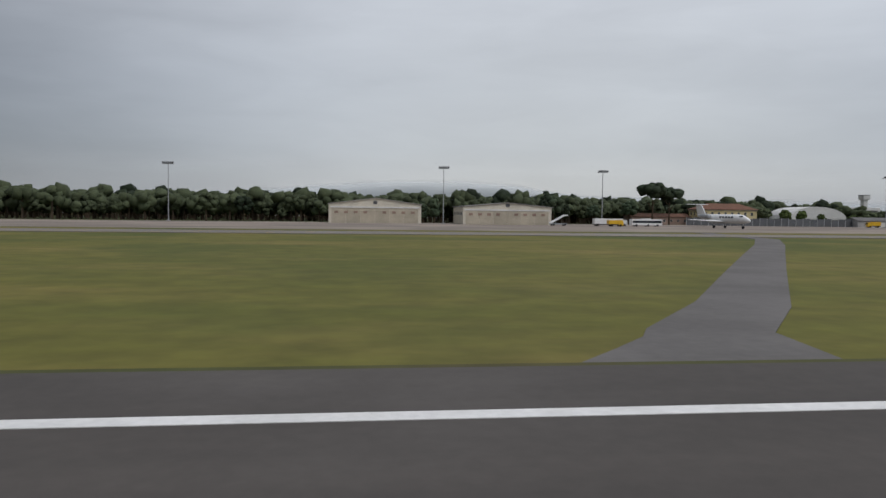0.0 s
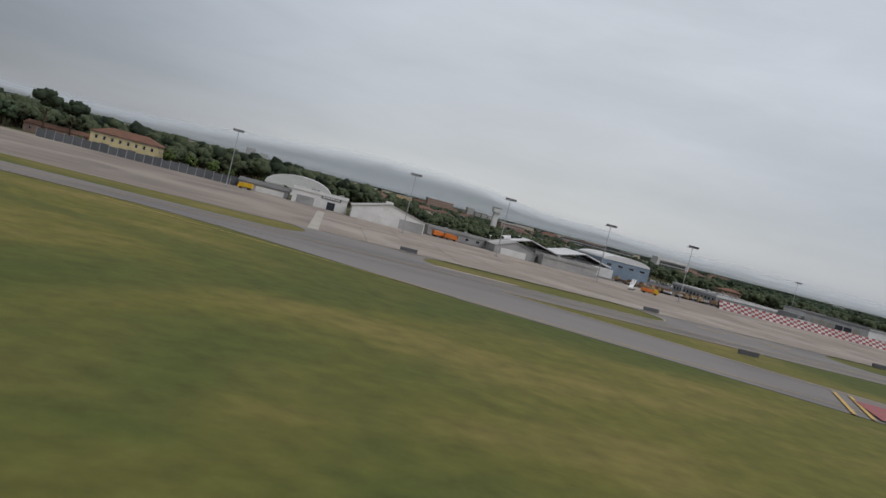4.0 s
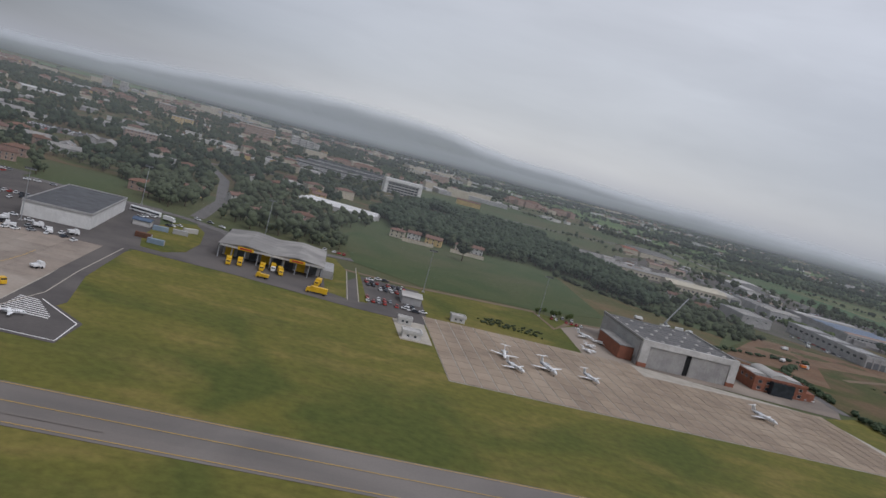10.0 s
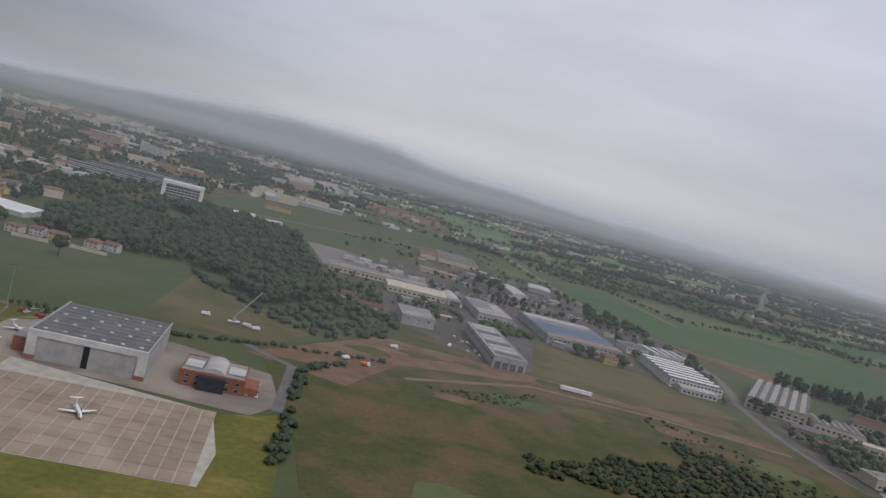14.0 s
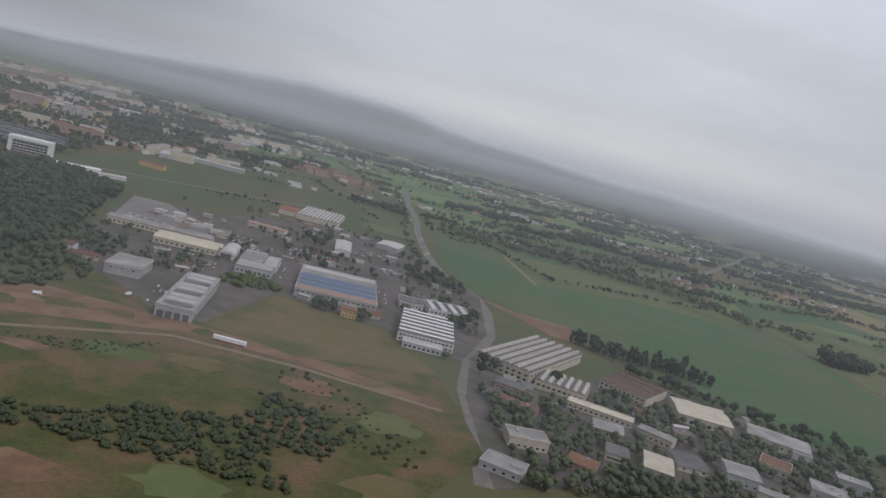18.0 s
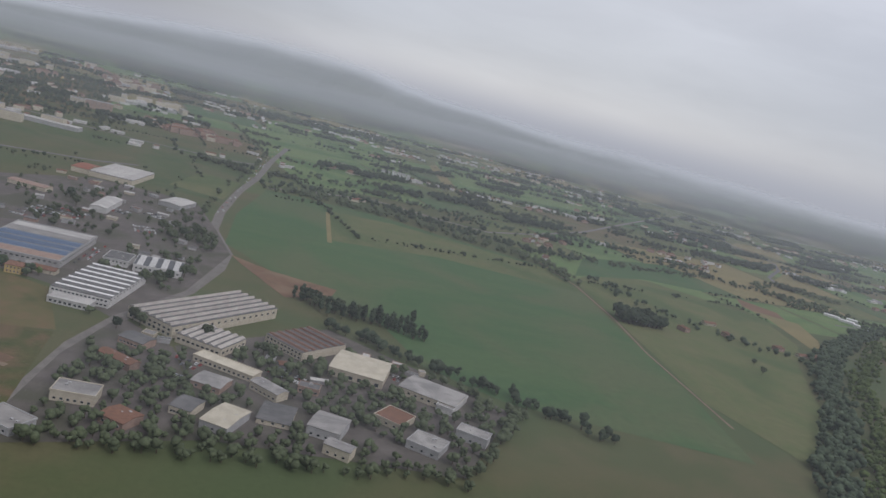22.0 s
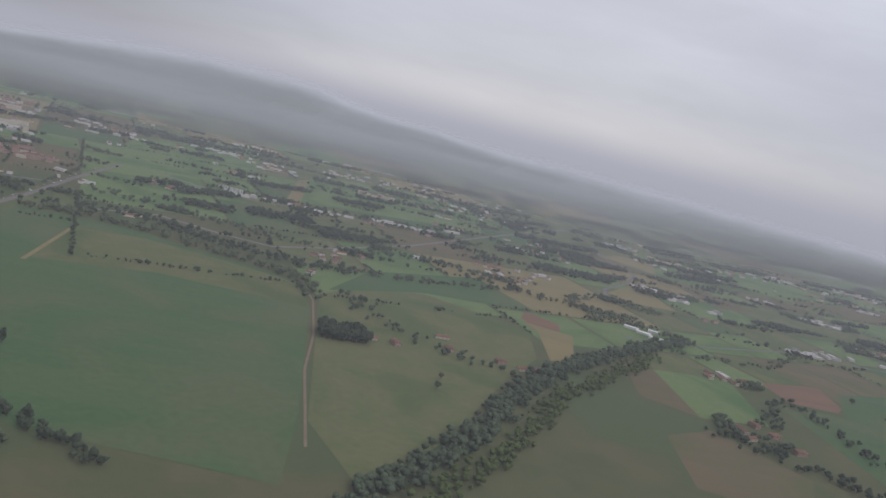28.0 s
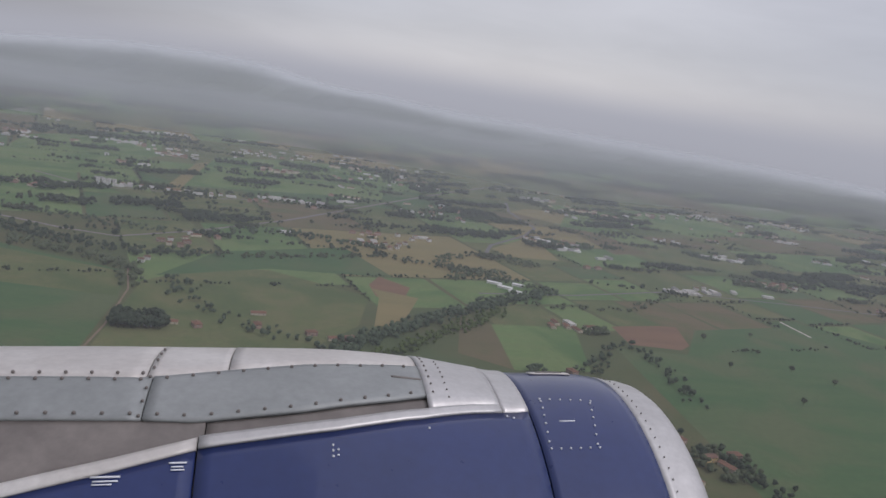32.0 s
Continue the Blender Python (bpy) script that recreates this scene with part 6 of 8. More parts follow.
    building("glass_office", 1402, 748, 46, 38, 6.5, "low office with dark solar roof and white edge", "office", turn=6, wall=WHITE_WALL, top=GREY_DARK, edge=WHITE_WALL, bays=4, rows=(("front", 10, 3.0, 2.2, 1.8),))
    # the large striped factory, turned along the road
    ob = building("striped_factory", 1474, 588, 128, 52, 10.0, "large factory with white and dark striped sawtooth roof", "factory", turn=54, roof="saw", bays=6, rise=2.0, along="y", stripe=(0.34, 0.9), wall=CREAM, top=STRIPE,
                  rows=(("front", 16, 5.5, 3, 1.8), ("left", 9, 5.5, 3, 1.8), ("left", 9, 1.5, 3, 2.2)))
    building("striped_factory", 1478, 583, 42, 38, 7.6, "lower striped wing of the factory", "factory", turn=-24, roof="saw", bays=6, rise=1.6, along="x", stripe=(0.36, 0.88), wall=CREAM, top=STRIPE, rows=(("front", 9, 3, 2.8, 1.8), ("right", 6, 3, 2.8, 1.8)))
    building("factory_office", 1498, 552, 52, 14, 5.0, "long low pale office before the factory", "office", turn=-24, wall=CREAM, top=ROOF_CREAM, rows=(("front", 12, 1.5, 2.2, 1.6),))
    building("red_roofed_works", 1546, 622, 44, 56, 8.0, "works with rust-red roof bays behind a pale front", "works", turn=-41, roof="saw", bays=6, rise=1.4, along="y", wall=CREAM, top=TILE, rows=(("front", 10, 5, 2.4, 1.6), ("front", 10, 1.5, 2.4, 1.6)))
    building("ribbed_shed", 1602, 576, 46, 46, 7.6, "cream shed with a ribbed pale roof", "shed", turn=-13, roof="gable", rise=1.6, wall=CREAM, top=ROOF_CREAM, rows=(("front", 6, 1.2, 3.4, 3.0),))
    building("courtyard_works", 1660, 566, 50, 34, 6.6, "courtyard works with pale ribbed roofs", "works", turn=-27, roof="gable", rise=1.2, wall=CREAM, top=ROOF_GREY, rows=(("front", 8, 2.6, 2.4, 1.6),))
    building("courtyard_works", 1690, 545, 14, 40, 5.6, "side wing of the courtyard works", "works", turn=-27, wall=WHITE_WALL, top=ROOF_GREY, vents=3)
    rng = random.Random(21)
    for x, y, w, d, t in ((1522, 445, 26, 30, -20), (1556, 466, 24, 26, -20), (1590, 462, 22, 30, -25), (1602, 440, 20, 16, -20), (1638, 505, 30, 22, -22), (1430, 446, 24, 24, -12), (1404, 405, 26, 22, -15), (1464, 430, 20, 22, -20), (1500, 458, 22, 20, -20),
                          (1505, 505, 22, 18, -25), (1435, 525, 26, 14, -20), (1440, 560, 22, 14, -20), (1545, 520, 30, 14, -25), (1580, 530, 24, 14, -20), (1700, 500, 26, 18, -25), (1660, 470, 22, 18, -25)):
        building("small_works", x, y, w * rng.uniform(0.65, 1.25), d * rng.uniform(0.6, 1.3), rng.uniform(3.6, 7.5), "small pale works shed with a shallow roof", "shed", turn=t + rng.uniform(-16, 16), roof=rng.choice(("gable", "gable", "flat")), rise=1.3, wall=rng.choice((CREAM, PINK, GREY, GREY_LIGHT)),
                 top=rng.choice((ROOF_GREY, ROOF_DARK, ROOF_GREY, TILE_BROWN, ROOF_CREAM)), rows=(("front", rng.choice((3, 4, 6)), 1.6, 2, 1.5),), vents=rng.choice((0, 2, 3)), group="small works sheds")
    building("red_white_works", 1230, 1168, 64, 100, 7.0, "works with white sawtooth bays and one red roof", "works", turn=-5, roof="saw", bays=12, rise=2.0, along="x", wall=CREAM, top=ROOF_WHITE)
    building("red_roof_wing", 1203, 1174, 25, 48, 7.4, "red-roofed wing of the sawtooth works", "works", turn=-5, roof="gable", rise=1.8, wall=CREAM, top=BRICK)
    building("white_store", 1297, 955, 20, 70, 7.0, "small white store with a pale roof", "store", roof="gable", rise=1.5, along="y", wall=WHITE_WALL, top=ROOF_WHITE)
    building("pale_hall", 1352, 1075, 32, 50, 6.0, "pale hall beside the main road", "hall", turn=-15, roof="gable", rise=1.4, along="y", wall=GREY_LIGHT, top=ROOF_WHITE)
    for i in range(9):
        building("yard_hut", 1075 + i * 11 + rng.uniform(-3, 3), 960 - i * 9 + rng.uniform(-12, 30), rng.uniform(8, 16), rng.uniform(6, 12), 3.5, "low white hut in the works yard", "hut", wall=WHITE_WALL, top=rng.choice((ROOF_WHITE, ROOF_GREY, TILE)), group="yard huts")
    building("long_store", 1180, 1010, 50, 18, 5.0, "low store with a faded pink roof", "store", turn=-12, roof="gable", rise=1.4, wall=CREAM, top=PINK)
    # long white trailer on the earth strip
    ob = thing("site_trailer", pose(1238, 530, 0.06, 0, 0, -8), "long white site trailer with a red base beside the earth strip", "trailer")
    part("box", box(bmesh.new(), -12, -1.3, 0.9, 12, 1.3, 3.6, 0.1), PAINT_WHITE, ob)
    part("base", box(bmesh.new(), -12.3, -1.2, 0.45, 12.3, 1.2, 0.9), PAINT_RED, ob)
    for x in (-9, -7.5, 7.5, 9):
        for y in (-1.1, 1.1):
            put("wheel", wheel_mesh(0.45, 0.3), ob, pose(x, y, 0.45))
    # mobile crane on the meadow
    ob = thing("mobile_crane", pose(987, 516, 0.06, 0, 0, 20), "white mobile crane with its jib raised", "crane")
    part("chassis", box(bmesh.new(), -4, -1.2, 0.6, 4, 1.2, 1.6, 0.1), PAINT_WHITE, ob)
    part("cab", box(bmesh.new(), -1.2, -1.1, 1.6, 1.4, 1.1, 3.2, 0.15), PAINT_GREY, ob)
    part("jib", box(bmesh.new(), 0, -0.3, 0, 26, 0.3, 0.7), STEEL, ob, at=pose(-1, 0, 2.6, 0, -52, 0))
    for x in (-3, 0, 3):
        for y in (-1.1, 1.1):
            put("wheel", wheel_mesh(0.55, 0.35), ob, pose(x, y, 0.55))
    for x, y, a in ((968, 520, 10), (996, 512, -20), (1002, 509, 30), (1075, 480, 0), (1062, 486, 40), (1100, 545, 15), (1150, 590, 70)):
        truck(pose(x, y, 0.08, 0, 0, a), PAINT_ORANGE if x % 2 else PAINT_WHITE, PAINT_WHITE, "small site lorry on the bare earth", 6, 2.4, "site_lorry", "lorry", "site lorries")


def lean_tos():
    """Small sheds, stacks and canopies that fill the works yards."""
    rng = random.Random(808)
    for x0, y0, x1, y1, n in ((1060, 850, 1170, 1010, 12), (1200, 845, 1350, 960, 16), (1120, 700, 1200, 780, 6), (1250, 690, 1360, 700, 3), (1352, 760, 1450, 900, 14), (1290, 960, 1400, 1120, 12), (1420, 570, 1480, 660, 7), (1545, 540, 1700, 640, 12), (1180, 1040, 1300, 1150, 8)):
        for i in range(n):
            x, y = rng.uniform(x0, x1), rng.uniform(y0, y1)
            w, d = rng.uniform(5, 15), rng.uniform(4, 9)
            if all((x - a) ** 2 + (y - b) ** 2 > (c * 0.75 + 6) ** 2 for a, b, c in TAKEN):
                kind = rng.choice((("lean_to", "small yard shed with a sheet roof", "shed", ROOF_GREY), ("lean_to", "small yard shed with a sheet roof", "shed", ROOF_DARK), ("store_hut", "low pale store hut", "hut", ROOF_WHITE), ("store_hut", "low store hut with a brown roof", "hut", TILE_BROWN)))
                building(kind[0], x, y, w, d, rng.uniform(2.6, 4.2), kind[1], kind[2], turn=rng.uniform(-25, 20), wall=rng.choice((GREY, CREAM, GREY_LIGHT, PINK)), roof=rng.choice(("flat", "gable")), rise=0.8, top=kind[3], group="yard sheds")


works()
lean_tos()
car_park(1060, 905, 16, 2, 3.2, 40, -15, 31, 0.6)
car_park(1128, 775, 14, 1, 3.2, 8, 0, 32, 0.7)
car_park(1240, 870, 10, 3, 3.2, 16, -8, 33, 0.6)
car_park(1166, 575, 3, 10, 4, 6.5, 4, 34, 0.5)
car_park(1352, 720, 2, 14, 6, 7, 0, 35, 0.5)
car_park(1480, 545, 8, 2, 3.4, 9, -22, 36, 0.6)
car_park(1425, 780, 9, 2, 3.2, 9, 6, 37, 0.7)


# ---- houses ----
def house_kind(w, d, h, roof, wall, top, label, detail, at):
    ob = thing("house", at, label, "house", "houses on the plain")
    if roof == "hip":
        part("wall", box(bmesh.new(), -w / 2, -d / 2, 0, w / 2, d / 2, h), wall, ob)
        part("roof", hip(w, d, h, d * 0.2), top, ob, at=pose(-w / 2, -d / 2, 0))
    elif roof == "gable":
        part("wall", gable_walls(w, d, h, d * 0.2), wall, ob, at=pose(-w / 2, -d / 2, 0))
        part("roof", gable(w, d, h, d * 0.2, 0.6), top, ob, at=pose(-w / 2, -d / 2, 0))
    else:
        part("wall", box(bmesh.new(), -w / 2, -d / 2, 0, w / 2, d / 2, h), wall, ob)
        part("roof", box(bmesh.new(), -w / 2 - 0.3, -d / 2 - 0.3, h, w / 2 + 0.3, d / 2 + 0.3, h + 0.5), top, ob)
    if detail:
        part("chimney", box(bmesh.new(), w * 0.2, -0.4, h, w * 0.2 + 0.8, 0.4, h + d * 0.2 + 1.0), PINK, ob)
        storeys = max(1, int(h / 3))
        me = window_mesh(1.2, 1.5)
        for s in range(storeys):
            for i in range(detail):
                u = -w / 2 + w * (i + 0.5) / detail - 0.6
                put("window", me, ob, pose(u, -d / 2, 1.1 + s * 3.0))
                if i == 0:
                    put("window", me, ob, pose(-w / 2, d * 0.15, 1.1 + s * 3.0, 0, 0, -90))
    return ob


HOUSE_KINDS = [(12, 10, 6, "hip", CREAM, TILE, "cream house with a terracotta hipped roof"), (14, 10, 6, "gable", OCHRE, TILE, "ochre house with a terracotta gable roof"), (11, 9, 6, "gable", WHITE_WALL, TILE, "white house with a red tiled roof"),
               (16, 11, 6, "hip", PINK, TILE_BROWN, "pink house with a brown tiled roof"), (22, 10, 4, "gable", CREAM, TILE_BROWN, "long farm building with a brown tiled roof"), (26, 13, 5, "flat", WHITE_WALL, ROOF_WHITE, "low white flat-roofed block"),
               (20, 12, 9, "hip", CREAM, TILE, "three-storey cream house with a red hipped roof"), (24, 12, 5, "gable", GREY_LIGHT, ROOF_GREY, "grey barn with a sheet roof"), (36, 14, 13, "hip", PINK, TILE_BROWN, "terracotta block of flats"), (44, 15, 16, "flat", CREAM, ROOF_GREY, "cream block of flats"),
               (60, 26, 8, "flat", GREY_LIGHT, ROOF_WHITE, "pale works hall")]


MASS = []


def place_house(kind, x, y, turn, near):
    taken(x, y, 11)
    if y > 1420 and not near:
        MASS.append((kind, x, y, turn))
        return
    spec = HOUSE_KINDS[kind]
    detail = 3 if near else 0
    m = pose(x, y, 0, 0, 0, turn)
    key = ("house", kind, near)
    if key not in _shared:
        _shared[key] = house_kind(*spec, detail, m)
    else:
        copy_thing(_shared[key], m)


def free(x, y, r):
    return all((x - a) ** 2 + (y - b) ** 2 > (r + c) ** 2 for a, b, c in TAKEN)


def hamlet(x, y, n, spread, kinds, seed, turn=0.0, near=False, flat=1.0):
    rng = random.Random(seed)
    made = tries = 0
    while made < n and tries < n * 12:
        tries += 1
        a, r = rng.uniform(0, 2 * math.pi), spread * math.sqrt(rng.random())
        px, py = x + r * math.cos(a), y + flat * r * math.sin(a)
        if free(px, py, 9) and math.hypot(px - 1300, py) < 5600:
            place_house(rng.choice(kinds), px, py, turn + rng.choice((0, 0, 90)) + rng.uniform(-12, 12), near)
            made += 1


# villas on the meadow's edge, each with a cream garden wall before them
for x, y, k, a in ((800, 652, 0, -12), (815, 660, 2, -10), (832, 656, 1, -14), (858, 660, 0, -14), (872, 664, 2, -12)):
    place_house(k, x, y, a, True)
for x, y, a, length in ((803, 636, 3, 27), (845, 640, -4, 29)):
    gw = thing("garden_wall", pose(x, y, 0, 0, 0, a), "cream garden wall before the villas", "wall", group="garden walls")
    part("wall", box(bmesh.new(), 0, 0, 0, length, 0.5, 3.0, 0.08), CREAM, gw)
    part("coping", box(bmesh.new(), -0.2, -0.15, 3.0, length + 0.2, 0.65, 3.25, 0.05), PINK, gw)
for x, y, k, a in ((690, 560, 0, 20), (722, 600, 3, 15), (668, 620, 2, 30), (612, 560, 3, 0), (640, 600, 1, 20), (503, 575, 4, -5), (520, 585, 3, 0), (1090, 672, 4, 8), (1070, 690, 2, -10), (1340, 690, 4, -5)):
    place_house(k, x, y, a, True)
# red farm, row of the village road, farms and hamlets
hamlet(2016, 1500, 6, 38, (3, 2, 4, 0), 41, 10, True)
hamlet(1985, 1330, 3, 18, (4, 2), 42, 0, True)
hamlet(2060, 1012, 3, 26, (4, 7), 43, 5, True)
hamlet(1850, 2060, 9, 95, (2, 4, 7, 5), 44, 6, False, 0.25)
hamlet(2050, 2065, 9, 110, (2, 5, 3, 5), 45, 6, False, 0.25)
hamlet(2230, 2130, 9, 95, (2, 5, 5, 7), 46, 10, False, 0.3)
hamlet(2415, 1690, 7, 55, (2, 3, 4, 5), 47, 8, True, 0.4)
hamlet(2480, 1690, 4, 40, (2, 4), 48, 8, True)
hamlet(2735, 1180, 6, 55, (4, 7, 2, 5), 49, 8, True, 0.5)
hamlet(2650, 920, 5, 60, (4, 3), 50, 8, True)
hamlet(2720, 700, 7, 60, (3, 4, 1), 51, 20, True)
hamlet(2300, 1010, 3, 50, (3, 4), 52, 20, True)
hamlet(2160, 1050, 3, 60, (4, 3), 53, 20, True)
hamlet(2930, 1960, 12, 90, (5, 2, 4, 7), 54, 15)
hamlet(3440, 1720, 10, 90, (3, 4, 2), 55, 10, False, 0.5)
hamlet(3500, 2040, 8, 90, (5, 7, 2), 56, 10, False, 0.4)
hamlet(3170, 1550, 4, 60, (7, 5), 57, 2, False, 0.3)
hamlet(2700, 2250, 14, 150, (2, 3, 4, 5), 58, 15)
hamlet(2620, 2850, 14, 170, (2, 5, 3), 59, 10)
hamlet(3300, 2600, 12, 200, (2, 4, 5), 60, 0)
hamlet(1880, 2900, 16, 260, (2, 5, 3, 0), 61, 10, False, 0.4)
hamlet(2300, 3200, 16, 300, (2, 5, 3, 0), 62, 10, False, 0.4)
hamlet(3900, 2900, 14, 260, (2, 5, 4), 63, 10, False, 0.5)
hamlet(4400, 2300, 10, 240, (2, 5, 4), 64, 10, False, 0.5)
hamlet(1245, 1950, 46, 105, (3, 8, 3, 3, 6), 65, 20, False, 0.5)
hamlet(1040, 2340, 22, 130, (5, 5, 9, 10), 66, 20, False, 0.9)
hamlet(1090, 1905, 9, 40, (5, 2), 69, 20, False, 0.5)
hamlet(950, 1660, 16, 130, (6, 3, 3, 5), 67, 20, False, 0.6)
# the town behind the airport
hamlet(500, 1130, 10, 190, (0, 1, 3, 5, 2), 71, 10, False, 0.6)
hamlet(290, 1150, 9, 190, (5, 5, 7, 2), 72, 10, False, 0.6)
hamlet(640, 860, 6, 120, (0, 1, 2, 3), 73, 20, True, 0.8)
hamlet(380, 760, 5, 150, (0, 1, 2, 3), 74, 0, True, 0.6)
hamlet(60, 820, 8, 190, (0, 1, 2, 3), 75, 0, False, 0.6)
hamlet(-260, 900, 18, 230, (0, 1, 2, 3, 6), 76, 0, False, 0.6)
hamlet(100, 1500, 26, 300, (0, 6, 3, 5), 77, 0, False, 0.6)
hamlet(500, 1700, 26, 300, (6, 3, 5, 0), 78, 0, False, 0.6)
hamlet(-300, 1700, 20, 350, (6, 3, 5, 0), 79, 0, False, 0.6)
hamlet(250, 2400, 26, 420, (6, 3, 5, 6), 80, 0, False, 0.6)
hamlet(850, 2150, 20, 260, (6, 3, 5), 81, 0, False, 0.6)
hamlet(-650, 2400, 14, 400, (6, 3, 5), 82, 0, False, 0.6)


hamlet(330, 1000, 5, 200, (5, 7, 5, 6), 83, 12, False, 0.6)
hamlet(600, 1300, 14, 200, (5, 6, 3), 84, 20, False, 0.6)
hamlet(0, 1250, 14, 300, (5, 7, 3, 6), 85, 0, False, 0.6)
hamlet(760, 1560, 14, 200, (5, 3, 6), 86, 15, False, 0.6)
hamlet(-300, 1300, 10, 300, (5, 6, 3), 87, 15, False, 0.6)
for i, (x, y, n, near) in enumerate(((330, 620, 7, True), (470, 680, 7, True), (150, 700, 4, False), (570, 800, 4, False), (390, 880, 4, False), (690, 900, 4, False), (240, 1020, 6, False), (500, 1080, 6, False), (100, 880, 5, False), (650, 1120, 6, False), (-100, 800, 16, False))):
    hamlet(x, y, n, 75, (5, 3, 6, 7), 610 + i, 12 * (i % 3), near, 0.6)
for i in range(46):
    town_rng = random.Random(3000 + i)
    y = town_rng.uniform(1430, 4000)
    hamlet(town_rng.uniform(-1500, 1120 - max(0, y - 2600) * 0.15), y, 9, 110, town_rng.choice(((8, 3, 3, 0), (8, 9, 3, 6), (10, 9, 3, 7), (3, 0, 1, 8), (3, 6, 8, 10))), 3100 + i, town_rng.uniform(-10, 25), False, 0.5)
# lone farmsteads over the plain
farm_rng = random.Random(404)
for i in range(95):
    far = farm_rng.uniform(1450, 4600)
    hamlet(farm_rng.uniform(1500 - far * 0.25, 2500 + far * 0.8), far, farm_rng.choice((1, 2, 2, 3, 5)), farm_rng.uniform(14, 60), farm_rng.choice(((2, 5), (3, 4), (7, 5, 2), (4, 2, 3))), 500 + i, farm_rng.uniform(-20, 30), False, 0.6)
# hamlets far out, under the haze sheet
for i in range(85):
    far = farm_rng.uniform(2500, 5900)
    hamlet(farm_rng.uniform(1500 - far * 0.25, 2500 + far * 0.8), far, farm_rng.choice((3, 5, 8, 12)), farm_rng.uniform(40, 130), farm_rng.choice(((2, 5), (6, 3), (7, 5, 6))), 700 + i, farm_rng.uniform(-20, 30), False, 0.5)


def house_mass():
    """The far houses, too small to tell apart, as one body of walls and roofs."""
    verts, faces, slots = [], [], []
    mats = [CREAM, OCHRE, WHITE_WALL, PINK, GREY_LIGHT, TILE, TILE_BROWN, ROOF_WHITE, ROOF_GREY]
    for kind, x, y, turn in MASS:
        w, d, h, roof, wall, top, _ = HOUSE_KINDS[kind]
        m = pose(x, y, ground_z(x, y), 0, 0, turn)
        k = len(verts)
        rise = 0.4 if roof == "flat" else d * 0.22
        pull = d * 0.5 if roof == "hip" else 0.0
        pts = [(-w / 2, -d / 2, 0), (w / 2, -d / 2, 0), (w / 2, d / 2, 0), (-w / 2, d / 2, 0), (-w / 2, -d / 2, h), (w / 2, -d / 2, h), (w / 2, d / 2, h), (-w / 2, d / 2, h), (-w / 2 + pull, 0, h + rise), (w / 2 - pull, 0, h + rise)]
        verts += [m @ Vector(p) for p in pts]
        quads = [(0, 1, 5, 4), (1, 2, 6, 5), (2, 3, 7, 6), (3, 0, 4, 7), (4, 5, 9, 8), (6, 7, 8, 9), (5, 6, 9), (7, 4, 8)]
        faces += [tuple(k + i for i in q) for q in quads]
        slots += [mats.index(wall)] * 4 + [mats.index(top)] * 2 + [mats.index(top if roof == "hip" else wall)] * 2
    me = mesh_of("far_houses", verts, faces, mats)
    me.polygons.foreach_set("material_index", slots)
    tagged(new("far_houses", me), "far houses of the town and hamlets, small with red roofs", "houses", kind="stuff")


house_mass()


def flats(x, y, w, d, h, turn, wall, label, name="apartment_block", floors=None, cols=8, group="apartment blocks"):
    """A block of flats with a floor band and windows on each storey."""
    n = floors or int(h / 3)
    rows = [(side, cols if side == "front" else max(2, int(cols * d / w)), 1 + i * h / n, 1.6, 1.5) for i in range(n) for side in ("front", "left")]
    ob = building(name, x, y, w, d, h, label, "apartment block", turn=turn, wall=wall, top=ROOF_GREY, edge=WHITE_WALL, rows=rows, group=group, vents=2)
    for i in range(1, n):
        part("floor_band", box(bmesh.new(), -0.12, -0.12, i * h / n - 0.2, w + 0.12, 0.0, i * h / n + 0.1), WHITE_WALL, ob)
    return ob


for i in range(4):
    flats(1736 + i * 13, 2030 + i * 2, 8, 13, 18 - i * 0.8, 8, WHITE_PANEL, "slim white block of flats by the village road", cols=3, floors=5)
for x, y, w, h, wall in ((524, 1850, 66, 26, PINK), (555, 1890, 34, 20, OCHRE), (628, 1880, 18, 26, WHITE_WALL), (648, 1876, 14, 21, WHITE_WALL), (664, 1874, 14, 21, WHITE_WALL), (680, 1872, 14, 19, WHITE_WALL), (968, 1985, 62, 19, PINK), (925, 2010, 34, 14, CREAM), (420, 1560, 40, 14, OCHRE), (300, 1980, 40, 18, PINK)):
    flats(x, y, w, 16, h, 14, wall, "pale block of flats on the town's edge", cols=6, floors=5)
patch("station_car_park", [(388, 462), (430, 468), (420, 530), (384, 524)], 0.05, YARD_DARK, "asphalt car park behind the terminal", "paving")
patch("station_car_park", [(312, 708), (376, 716), (372, 752), (308, 744)], 0.05, YARD_DARK, "asphalt car park at the edge of the wood", "paving")
patch("station_car_park", [(494, 500), (556, 498), (556, 520), (494, 524)], 0.05, YARD_DARK, "asphalt car park behind the office", "paving")
patch("far_car_park", [(318, 775), (385, 790), (372, 945), (305, 930)], 0.05, YARD_DARK, "grey car park at the town's edge", "paving")
patch("far_car_park", [(430, 800), (515, 830), (500, 890), (422, 862)], 0.05, YARD_DARK, "grey car park at the town's edge", "paving")
building("ochre_hall", 952, 1330, 42, 16, 8.0, "ochre hall at the town's edge", "hall", turn=-8, roof="gable", rise=2.0, wall=OCHRE, top=TILE)
building("market_hall", 262, 975, 62, 28, 7.0, "long market hall with a white roof", "hall", turn=20, roof="gable", rise=2.0, wall=WHITE_WALL, top=ROOF_WHITE)
